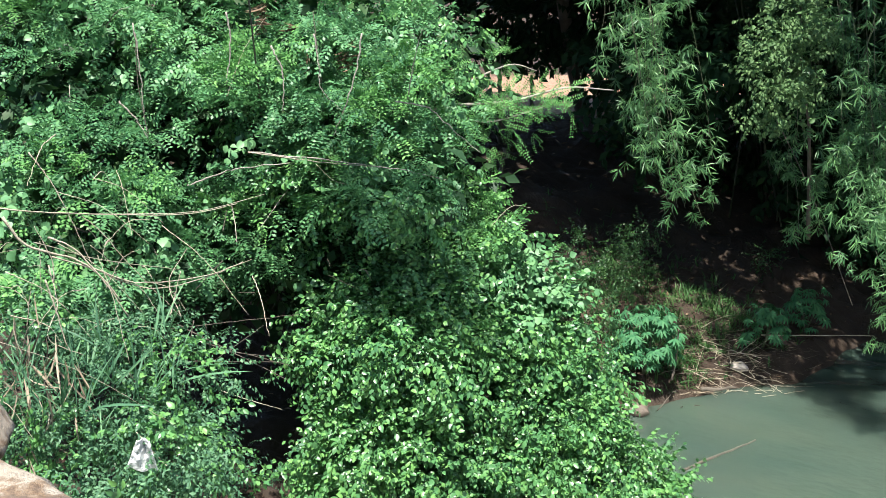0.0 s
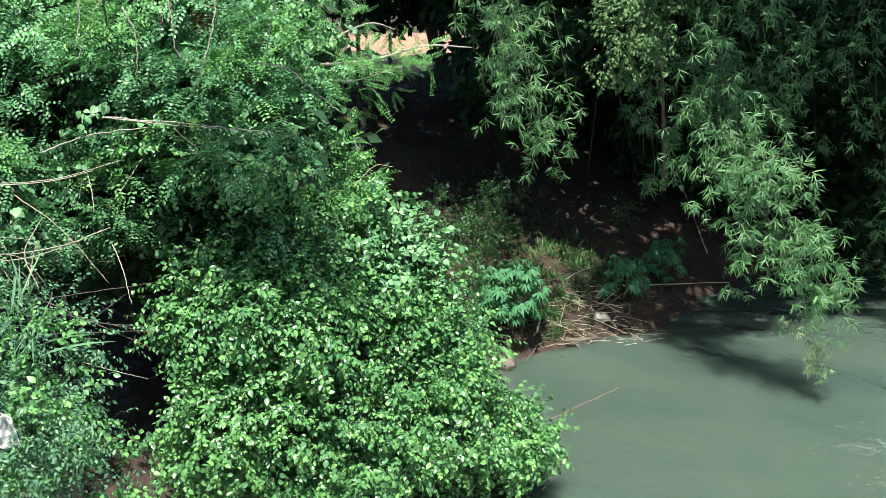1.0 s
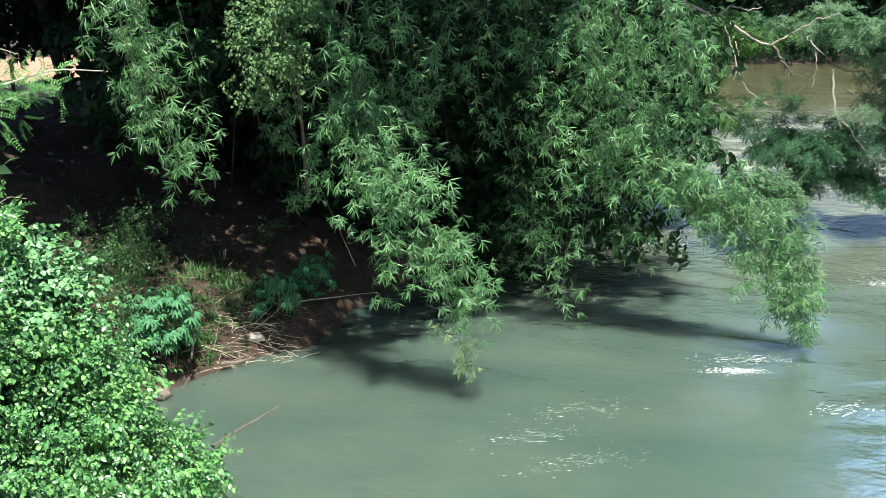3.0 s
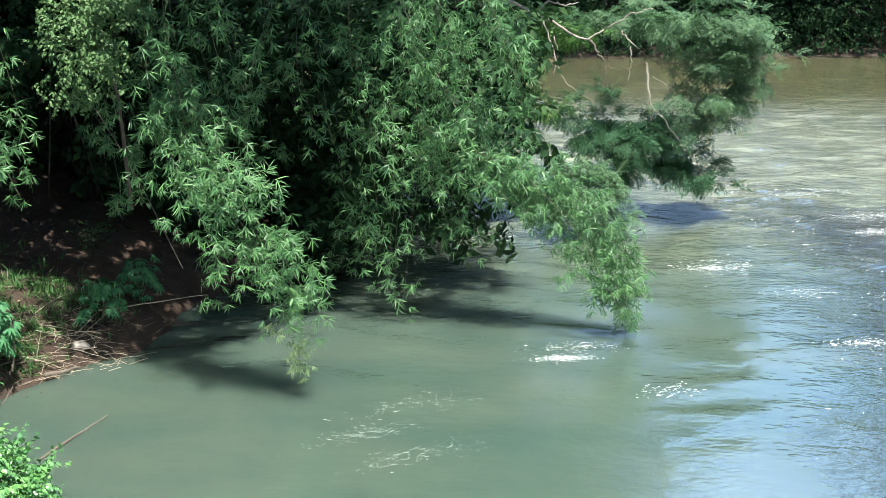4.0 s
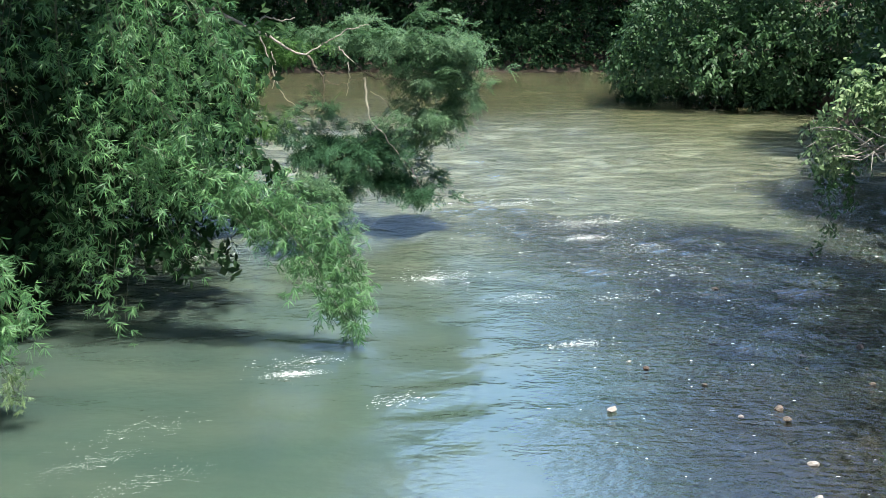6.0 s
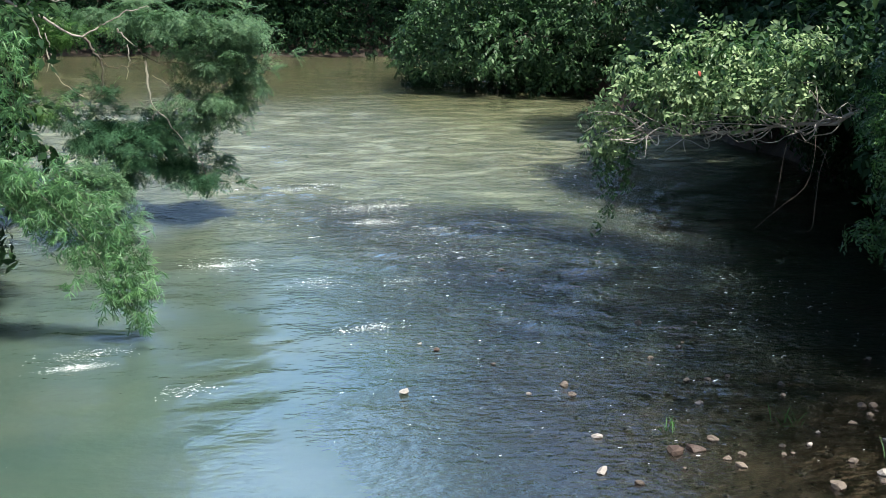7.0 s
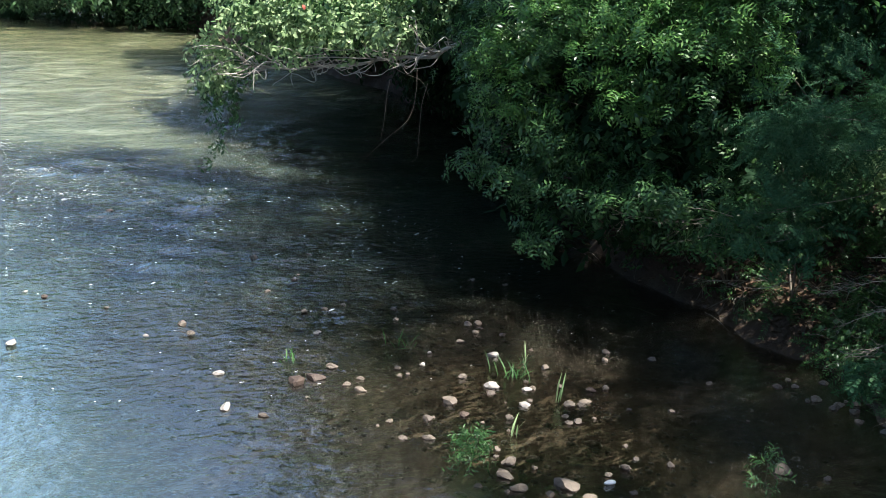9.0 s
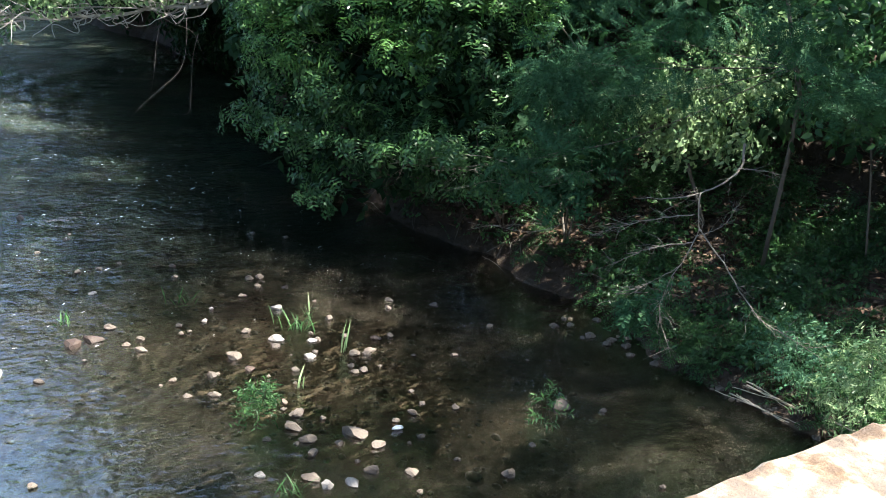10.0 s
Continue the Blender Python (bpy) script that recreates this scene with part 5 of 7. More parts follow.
# black leaf colour paints the shade along the foot of the bank
edge = thing("shore_undergrowth", (13.4, 18.5, 0.3), "leaf tangle coloured black for the shade at the water's edge", "undergrowth")
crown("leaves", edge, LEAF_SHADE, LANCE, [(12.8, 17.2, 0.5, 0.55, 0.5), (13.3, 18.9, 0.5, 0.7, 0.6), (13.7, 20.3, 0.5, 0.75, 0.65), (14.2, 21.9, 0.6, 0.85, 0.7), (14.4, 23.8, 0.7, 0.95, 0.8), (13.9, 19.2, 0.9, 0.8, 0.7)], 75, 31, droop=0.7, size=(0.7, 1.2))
limb("stem", [(13.4, 18.5, 0.0), (13.2, 18.3, 0.6)], 0.02, 0.01, BARK, edge)

# ---- far banks ----
def far_tree(place, label, blobs, seed, density=14, mat=LEAF_FAR, kinds=FARLEAF):
    t = thing("riverside_tree", place, label, "tree")
    crown("crown", t, mat, kinds, blobs, density, seed, droop=0.4, gaps=0.4, rough=0.35, lump=1.4)
    for b in blobs[:3]:
        limb("trunk", [place, (place[0] * 0.5 + b[0] * 0.5, place[1] * 0.5 + b[1] * 0.5, b[2] * 0.4), b[:3]], 0.14, 0.05, BARK, t)
    return t


far_tree((16, 43, 0.8), "broad leafy tree leaning low over the far bend",
         [(9.64, 40.77, 2.32, 1.93, 1.54), (11.64, 40.25, 1.97, 2.12, 1.54), (13.42, 39.69, 1.63, 1.74, 1.35), (11.13, 41.43, 3.42, 2.56, 1.38), (14.04, 39.48, 3.11, 2.5, 1.54), (8.74, 40.97, 1.56, 1.06, 0.77),
          (16.07, 38.69, 2.6, 2.31, 2.12)], 31, 16, LEAF_BEND)
# shade under the leaning tree, given by near-black leaves
far_tree((17, 41.5, 0.8), "leafy bush coloured dark for shade, hanging into the water of the far bend", [(9.3, 43.0, 0.75, 1.3, 0.75), (11.4, 42.0, 0.7, 1.5, 0.8), (13.4, 41.0, 0.7, 1.5, 0.8), (15.4, 40.0, 0.8, 1.6, 0.9), (12.2, 42.6, 1.6, 1.8, 0.9), (14.8, 41.4, 1.8, 1.8, 1.0)], 35, 16, LEAF_SHADE)
# the last crown is out of view, added to shade the leaning tree
far_tree((20, 40, 1.5), "tall leafy tree on the far bend", [(17, 42, 6.5, 3.5, 3), (18, 37, 5, 4, 4), (16.5, 46, 6.5, 4, 2.6), (17, 31, 5, 4, 4.4), (17.5, 26, 4.5, 4, 4), (12.6, 41, 7.2, 3.4, 1.6)], 32, 8)
# far bank trees: their shade is in the darkened leaf colour
for k in range(7):
    x = -22 + 6.2 * k
    far_tree((x, 61, 1.0), "tree on the far bank coloured dark for shade", [(x, 60.5 + rng.uniform(-1, 1.5), 4.2, 4.0, 3.0), (x + 1.5, 59.8, 6.4, 4.4, 2.6), (x - 1.5, 63, 8.2, 4.2, 2.6), (x + 1, 58.6, 1.6, 3.2, 1.5), (x - 2, 59, 1.8, 2.6, 1.6), (x, 57.2, 0.7, 2.2, 1.0), (x + 3, 57.3, 0.8, 2.4, 1.1)], 40 + k, 14, LEAF_SHADE)

# ---- right bank ----
over = thing("overhanging_shrub", (11.7, 17.2, 0.6), "sunlit pale-leaved shrub with tangled bare branches hanging over the river", "shrub")
OVER = [(6.99, 17.88, 2.8, 0.44, 0.37), (7.34, 17.63, 3.09, 0.44, 0.37), (7.73, 17.24, 3.22, 0.48, 0.37), (8.14, 16.83, 3.28, 0.43, 0.33), (8.51, 16.42, 3.21, 0.47, 0.36), (8.84, 15.91, 3.13, 0.46, 0.32), (9.06, 15.55, 2.98, 0.33, 0.35), (6.83, 18.15, 2.33, 0.4, 0.29),
        (6.6, 18.34, 2, 0.29, 0.24), (7.25, 17.78, 2.45, 0.44, 0.28), (7.68, 17.26, 2.59, 0.52, 0.31), (8.22, 16.79, 2.61, 0.52, 0.31), (8.68, 16.22, 2.64, 0.51, 0.26), (6.93, 18.12, 1.85, 0.29, 0.23), (6.72, 18.3, 1.67, 0.22, 0.16)]
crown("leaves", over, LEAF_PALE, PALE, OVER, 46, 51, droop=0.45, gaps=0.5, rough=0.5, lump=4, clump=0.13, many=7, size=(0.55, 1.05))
# rear and lower leaves repeated in a dark colour for shade
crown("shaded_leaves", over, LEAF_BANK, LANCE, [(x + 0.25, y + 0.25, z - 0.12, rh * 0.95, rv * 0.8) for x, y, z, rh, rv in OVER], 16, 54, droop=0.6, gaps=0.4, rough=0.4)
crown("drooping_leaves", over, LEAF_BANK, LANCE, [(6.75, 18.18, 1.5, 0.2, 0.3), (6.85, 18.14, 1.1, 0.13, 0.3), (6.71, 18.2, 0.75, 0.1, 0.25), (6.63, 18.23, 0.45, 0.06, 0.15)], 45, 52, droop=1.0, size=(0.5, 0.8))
BEND = [(9.29, 15.18, 2.58), (9.08, 15.58, 2.36), (8.64, 16.09, 2.24), (8.31, 16.52, 2.09), (7.8, 17.03, 1.98), (7.26, 17.52, 1.9), (6.98, 17.88, 1.94)]
limb("branch", BEND, 0.035, 0.01, BARK_PALE, over, wobble=0.012)
BOUGH = [Vector(q) for q in smooth_path(BEND, 24)]
for k in range(60):
    a = BOUGH[int(rng.integers(1, len(BOUGH) - 1))]
    e = a + Vector((rng.normal(-0.45, 0.4), rng.normal(0.1, 0.35), rng.normal(0.06, 0.2)))
    m1, m2 = a.lerp(e, 0.35) + Vector(rng.normal(0, 0.09, 3)), a.lerp(e, 0.7) + Vector(rng.normal(0, 0.09, 3))
    limb("branch", [a, m1, m2, e], rng.uniform(0.007, 0.016), 0.004, BARK_PALE, over, wobble=0.006, sides=5, n=12)
limb("trunk", [(11.7, 17.4, 0.4), (11.0, 16.6, 2.2), (9.29, 15.18, 2.58)], 0.1, 0.04, BARK, over)

SHRUBS = [[(8.6, 12.89, 2.62, 0.58, 0.65), (8.57, 12.42, 1.84, 0.53, 0.57), (8.61, 11.66, 1.29, 0.51, 0.55), (8.66, 11.37, 0.8, 0.41, 0.31)],
          [(8.93, 12.67, 3, 0.93, 0.79), (9.06, 11.57, 2.26, 0.89, 0.82), (9.05, 10.81, 1.66, 0.8, 0.66)],
          [(9.59, 11.4, 3.15, 1.03, 0.83), (9.65, 10.28, 2.52, 0.92, 0.79), (9.23, 9.85, 1.66, 0.83, 0.57)],
          [(11.05, 10.58, 3.24, 0.85, 0.5), (10.06, 8.7, 1.87, 0.38, 0.25), (9.42, 8.81, 1.46, 0.55, 0.24)]]
for k, bl in enumerate(SHRUBS):
    b = bl[-1]
    gx, gy = max(b[0] + 0.6, 10.2 + 0.2 * max(b[1] - 11, 0)), b[1] + 0.4
    s = thing("bank_shrub", (gx, gy, float(ground_height(gx, gy))), "shaded dark-green shrub overhanging the earth bank", "shrub", "shrubs on the shaded bank")
    if k < 3:
        # near-black leaves inside colour the shrub's gaps as shade
        crown("darkened_inner_leaves", s, LEAF_SHADE, FARLEAF, [(x * 1.04, y * 1.04, z, rh * 0.85, rv * 0.85) for x, y, z, rh, rv in bl], 16, 100 + k, droop=0.5, floor=0.35)
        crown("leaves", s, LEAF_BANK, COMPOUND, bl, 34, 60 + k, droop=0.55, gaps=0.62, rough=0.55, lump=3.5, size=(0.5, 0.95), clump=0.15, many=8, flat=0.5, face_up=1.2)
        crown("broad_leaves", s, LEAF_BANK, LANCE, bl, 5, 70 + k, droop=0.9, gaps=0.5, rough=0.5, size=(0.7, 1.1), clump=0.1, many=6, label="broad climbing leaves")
    else:
        crown("leaves", s, LEAF_FERN, FERN, bl, 30, 60 + k, droop=0.4, gaps=0.6, rough=0.4, size=(0.55, 1.0))
        crown("undergrowth", s, LEAF_BANK, LANCE, bl, 22, 90 + k, droop=0.6, gaps=0.55, rough=0.35, size=(0.6, 1.0))
    stems(s, (gx, gy, float(ground_height(gx, gy)) - 0.05), [q[:3] for q in bl], 0.014, BARK)

sapling = thing("feathery_sapling", (10.9, 7.0, float(ground_height(10.9, 7.0))), "slender young tree with layers of dark feathery leaves", "tree")
LAYERS = [(9.32, 8.62, 2.67, 0.65, 0.15), (9.76, 8.43, 3.03, 0.66, 0.14), (9.73, 7.84, 2.78, 0.52, 0.13), (9.32, 8.02, 2.42, 0.69, 0.15), (8.94, 8.44, 1.76, 0.52, 0.08),
          (10.15, 7.29, 3.35, 0.64, 0.13), (9.88, 6.27, 3.39, 0.49, 0.12), (9.95, 6.35, 2.75, 0.5, 0.13), (10.03, 5.63, 2.57, 0.32, 0.22)]
crown("leaves", sapling, LEAF_FERN, FINE, LAYERS, 26, 64, droop=0.1, gaps=0.58, rough=0.4, lump=3, face_up=2.2, size=(0.7, 1.2), clump=0.16, many=8)
limb("trunk", [(10.9, 7.0, 0.7), (10.57, 6.67, 2.43), (10.52, 6.74, 2.87), (10.44, 6.88, 3.46), (10.39, 6.95, 3.83)], 0.026, 0.02, BARK, sapling)
for q in LAYERS:
    limb("branch", [(10.52, 6.74, 2.87), (q[0] * 0.6 + 10.5 * 0.4, q[1] * 0.6 + 6.7 * 0.4, q[2] * 0.7 + 2.8 * 0.3), q[:3]], 0.006, 0.003, BARK, sapling)

bright = thing("bank_shrub", (11.0, 7.9, float(ground_height(11.0, 7.9))), "small yellow-green shrub in a patch of sun", "shrub", "shrubs on the shaded bank")
crown("leaves", bright, LEAF_PALE, OVAL, [(10.99, 7.84, 2.6, 0.63, 0.31), (11.4, 7.6, 2.87, 0.45, 0.32), (10.46, 8.2, 2.2, 0.44, 0.25), (10.72, 7.87, 2.19, 0.56, 0.19)], 90, 65, droop=0.3, gaps=0.55, rough=0.4, clump=0.15, many=9, size=(0.9, 1.5))
stems(bright, (11.0, 7.9, 0.9), [(10.99, 7.84, 2.6), (10.46, 8.2, 2.2)], 0.015, BARK)

# sunlit tops of the bank shrubs, brightened through their leaf colour
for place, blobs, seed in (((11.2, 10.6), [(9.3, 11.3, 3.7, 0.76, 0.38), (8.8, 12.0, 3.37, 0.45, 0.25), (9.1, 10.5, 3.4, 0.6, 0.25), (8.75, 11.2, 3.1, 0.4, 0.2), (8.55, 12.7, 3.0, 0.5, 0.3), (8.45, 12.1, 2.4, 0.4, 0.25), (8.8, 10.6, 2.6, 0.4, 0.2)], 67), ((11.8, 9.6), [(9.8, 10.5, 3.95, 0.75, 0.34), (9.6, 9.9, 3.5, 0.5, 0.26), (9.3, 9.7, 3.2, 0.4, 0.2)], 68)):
    t = thing("bank_shrub", (*place, float(ground_height(*place))), "shrub tops coloured yellow-green for the sun above the bank", "shrub", "shrubs on the shaded bank")
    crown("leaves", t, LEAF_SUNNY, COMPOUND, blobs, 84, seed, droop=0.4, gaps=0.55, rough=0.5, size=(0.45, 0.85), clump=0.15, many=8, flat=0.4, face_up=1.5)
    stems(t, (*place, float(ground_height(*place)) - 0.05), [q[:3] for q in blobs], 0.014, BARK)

climber = thing("climbing_vine", (11.6, 6.2, float(ground_height(11.6, 6.2))), "dark broad-leaved climber hanging at the top of the bank", "vine")
crown("leaves", climber, LEAF_BANK, PALE, [(10.83, 6.25, 3.27, 0.35, 0.52), (10.77, 6.35, 2.76, 0.29, 0.29), (10.78, 5.93, 2.73, 0.29, 0.34)], 70, 66, droop=0.8, gaps=0.5, clump=0.14, many=8, size=(0.7, 1.2))
stems(climber, (11.6, 6.2, 0.7), [(10.83, 6.25, 3.27)], 0.015, BARK)

dead = thing("dead_branch", (9.49, 6.49, 2.01), "bare dead branch drooping over the shallow water", "branch")
DEAD = [([(9.66, 6.6, 2.21), (9.49, 6.49, 2.01), (9.2, 6.56, 1.83), (8.86, 6.68, 1.76), (8.61, 7, 1.7)], 0.014, 16),
        ([(9.06, 6.58, 1.81), (8.9, 6.46, 1.65), (8.83, 6.39, 1.46), (8.55, 6.43, 1.01), (8.45, 6.39, 0.77), (8.46, 6.21, 0.42)], 0.008, 30),
        ([(8.91, 6.45, 1.54), (8.85, 6.01, 1.25), (8.85, 5.65, 0.94), (8.93, 5.33, 0.82), (8.91, 4.97, 0.75)], 0.008, 26),
        ([(8.81, 6.41, 1.41), (8.59, 6.71, 1.3), (8.3, 6.91, 1.12)], 0.006, 22),
        ([(8.69, 6.41, 1.21), (8.43, 6.59, 1.01), (8.27, 6.78, 0.89)], 0.005, 14),
        ([(8.88, 6.48, 1.65), (8.64, 6.8, 1.54), (8.36, 7.14, 1.37)], 0.006, 22),
        ([(9.49, 6.49, 2.01), (9.61, 6.32, 2.02), (9.72, 6.14, 2)], 0.007, 4),
        ([(8.82, 6.4, 1.46), (9.04, 6.27, 1.58), (9.19, 6.23, 1.78)], 0.005, 10)]
for pts, r, count in DEAD:
    bough = limb("branch", pts, r, 0.0025, BARK_GREY, dead, wobble=0.004)
    path = [np.array(q) for q in smooth_path(pts, 24)]
    for i in range(count):
        k = int(rng.integers(4, len(path) - 1))
        way = unit(path[min(k + 1, len(path) - 1)] - path[k - 1])
        d = unit(way + rng.normal(0, 0.55, 3)) * rng.uniform(0.08, 0.32)
        bend = rng.normal(0, 0.02, 3)
        limb("twig", [path[k], path[k] + d * 0.4 + bend, path[k] + d * 0.75 - bend, path[k] + d], 0.0028, 0.0012, BARK_GREY, bough, sides=3, n=6, wobble=0.003)

# ---- stones in the shallows ----
def stone(place, r, mat, seed, label="grey river stone in the shallow water"):
    me = worn_block("stone", (0, 0, 0), r, mat, seed, sub=2)
    ob = new("stone", me)
    ob.location = place
    ob.rotation_euler = (0, 0, rng.uniform(0, 6.28))
    return tagged(ob, label, "stone", "stones in the shallows")


STONES_A = [((5.26, 8.78, 0), 0.075), ((5.06, 8.4, 0), 0.06), ((5.65, 9.05, 0), 0.1), ((6.08, 9.52, 0), 0.055), ((6.67, 8.52, 0), 0.08), ((6.84, 8.52, 0), 0.06),
            ((6.49, 8.17, 0), 0.055), ((6.59, 10.41, 0), 0.045), ((5.59, 9.97, 0), 0.04), ((5, 9.61, 0), 0.065), ((5, 10.24, 0), 0.055), ((5.27, 7.53, 0), 0.09),
            ((5.45, 7.72, 0), 0.08), ((5.25, 7.26, 0), 0.085), ((5.15, 7.06, 0), 0.07), ((5.63, 7.14, 0), 0.12), ((5.67, 6.88, 0), 0.07), ((5.42, 7.08, 0), 0.055)]
STONES_B = [((4.91, 6.73, 0), 0.085), ((5.37, 6.56, 0), 0.09), ((5.6, 6.39, 0), 0.075), ((6.69, 7.1, 0), 0.05), ((6.24, 5.95, 0), 0.075), ((7.88, 9.56, 0), 0.055),
            ((5.81, 13.03, 0), 0.045), ((5.68, 11.89, 0), 0.04), ((5.95, 11.95, 0), 0.04), ((5.69, 14.04, 0), 0.07), ((9.55, 7.01, 0), 0.09), ((9.76, 7, 0), 0.08),
            ((9.22, 6.32, 0), 0.07), ((9.14, 6.1, 0), 0.06), ((5, 10.25, 0), 0.06), ((4.04, 11.96, 0), 0.08), ((6.27, 11.27, 0), 0.045), ((7.52, 6.64, 0), 0.11)]
WHITE = [((6.22, 9.21, 0), 0.09), ((6.49, 9, 0), 0.07), ((6.27, 8.69, 0), 0.075), ((6.7, 9.92, 0), 0.075), ((6.11, 10.23, 0), 0.04), ((5.87, 9.96, 0), 0.045),
         ((4.6, 6.96, 0), 0.07), ((4.93, 6.56, 0), 0.08), ((5.12, 6.48, 0), 0.085), ((2.3, 12.01, 0), 0.09), ((3.91, 10.49, 0), 0.07), ((3.68, 9.68, 0), 0.09),
         ((3.58, 11.75, 0), 0.045), ((2.78, 13.61, 0), 0.04), ((5.7, 14.07, 0), 0.06), ((5.82, 13.03, 0), 0.045), ((5.26, 11.18, 0), 0.045), ((5.29, 11.2, 0), 0.045)]
RED = [((4.51, 10.02, 0), 0.13), ((4.73, 10.04, 0), 0.1), ((2.93, 13.36, 0), 0.05), ((4.66, 16.91, 0), 0.06), ((5.61, 8.72, 0), 0.06), ((7.08, 8.74, 0), 0.06)]
k = 0
for group, mat, label in ((STONES_A, STONE, ""), (STONES_B, STONE, ""), (WHITE, STONE_WHITE, "pale dry stone standing out of the shallow water"), (RED, STONE_RED, "reddish-brown stone in the shallow water")):
    for (x, y, z), r in group:
        k += 1
        r *= 0.85 if mat is STONE_WHITE else 1.0
        args = ((x, y, 0.012), (r * rng.uniform(0.95, 1.25), r * rng.uniform(0.7, 0.95), r * rng.uniform(0.38, 0.6)), mat, k * 1.7)
        stone(*args, label) if label else stone(*args)
MORE = [worn_block("stone", (0, 0, 0), (1, 0.8, 0.55), STONE, 90 + i, sub=2) for i in range(6)]
for i in range(70):
    x, y = rng.normal(6.1, 1.0), rng.normal(8.4, 1.4)
    if i % 4 == 0:
        x, y = rng.uniform(2.5, 8.8), rng.uniform(6.5, 17)
    r = rng.uniform(0.02, 0.06)
    ob = new("stone", MORE[i % 6])
    ob.location = (x, y, rng.uniform(0.0, 0.022))
    ob.scale = (r, r, r * rng.uniform(0.8, 1.2))
    ob.rotation_euler = (0, 0, rng.uniform(0, 6.28))
    tagged(ob, "small grey pebble in the shallow water", "stone", "stones in the shallows")


def scatter_mesh(name, kinds, P, Dr, Up, S, mat, label, category):
    v, f = place_twigs(kinds, P, Dr, Up, S)
    return tagged(new(name, raw_mesh(name, v, f, mat)), label, category, kind="stuff")


for i in range(34):
    y = rng.uniform(4.9, 8.6)
    x = 9.35 + rng.normal(-0.2, 0.14)
    r = rng.uniform(0.025, 0.075)
    ob = new("stone", MORE[i % 6])
    ob.location = (x, y, max(0.0, float(ground_height(x, y))) + 0.005)
    ob.scale = (r, r, r)
    ob.rotation_euler = (0, 0, rng.uniform(0, 6.28))
    tagged(ob, "brown stone lying at the water's edge", "stone", "stones in the shallows")
# pebbles on the bed, too many to count
def pebble(seed):
    bm = bmesh.new()
    bmesh.ops.create_icosphere(bm, subdivisions=1, radius=1)
    v = np.array([p.co * (1 + 0.3 * noise.noise(p.co * 1.3 + Vector((seed, 0, 0)))) for p in bm.verts]) * (1, 0.8, 0.5)
    bm.verts.index_update()
    f = np.array([[q.index for q in p.verts] for p in bm.faces])
    bm.free()
    return v, f


n = 3000
X = np.concatenate([rng.normal(6.0, 1.4, n // 2), rng.uniform(1.5, 9.3, n // 2)])
Y = np.concatenate([rng.normal(8.5, 2.0, n // 2), rng.uniform(5, 21, n // 2)])
PZ = ground_height(X, Y)
sel = (PZ < 0.05) & (X < 9.6)
P = np.stack([X, Y, PZ + 0.005], 1)[sel]
flat = rng.normal(0, 1, P.shape) * (1, 1, 0.1)
scatter_mesh("gravel", [pebble(i) for i in range(5)], P, flat, np.array([0, 0, 1.0]) + 0 * P, rng.lognormal(-4.0, 0.5, len(P)), GRAVEL, "wet grey and brown gravel on the river bed", "gravel")

# ---- foam and glints on the riffle ----
CREST = [leaf_shape(2.6, 0.2, 0.1, 0.0, 2), leaf_shape(1.8, 0.2, 0.1, 0.0, 2), leaf_shape(3.4, 0.16, 0.1, 0.0, 2)]
FLAKE = [leaf_shape(1.3, 0.28, 0.1, 0.0, 2), leaf_shape(1, 0.4, 0.1, 0.0, 2), leaf_shape(1.8, 0.22, 0.1, 0.0, 2)]


def foam(name, place, spread_x, spread_y, count, size, label):
    c = np.array(place)
    count = int(count * 5)
    P = np.stack([rng.normal(0, spread_x, count), rng.normal(0, spread_y, count), rng.uniform(0.008, 0.03, count)], 1)
    P[:, 1] += 0.5 * P[:, 0] * rng.choice([0.3, 0.45], count)
    if spread_x > 0.2 and c[1] < 13:
        # thin curved crests, one behind the other
        row = np.round(P[:, 1] / spread_y * 2) / 2 * spread_y
        P[:, 1] = row * 1.5 + 0.35 * P[:, 0] - 0.3 * P[:, 0] ** 2 + 0.02 * np.sin(P[:, 0] * 17 + row * 40) + rng.normal(0, 0.006, count)
    P[:, :2] += c[:2]
    Dr = np.array([1.0, 0.35, 0]) + rng.normal(0, 0.25, P.shape) * (1, 1, 0.2)
    v, f = place_twigs(CREST if spread_x > 0.2 and c[1] < 13 else FLAKE, P, Dr, np.array([0, 0, 1.0]) + rng.normal(0, 0.1, P.shape), rng.lognormal(math.log(size * (0.28 if spread_x > 0.2 and c[1] < 13 else 0.38)), 0.55, count))
    return tagged(new(name, raw_mesh(name, v, f, FOAM)), label, "foam", kind="stuff")


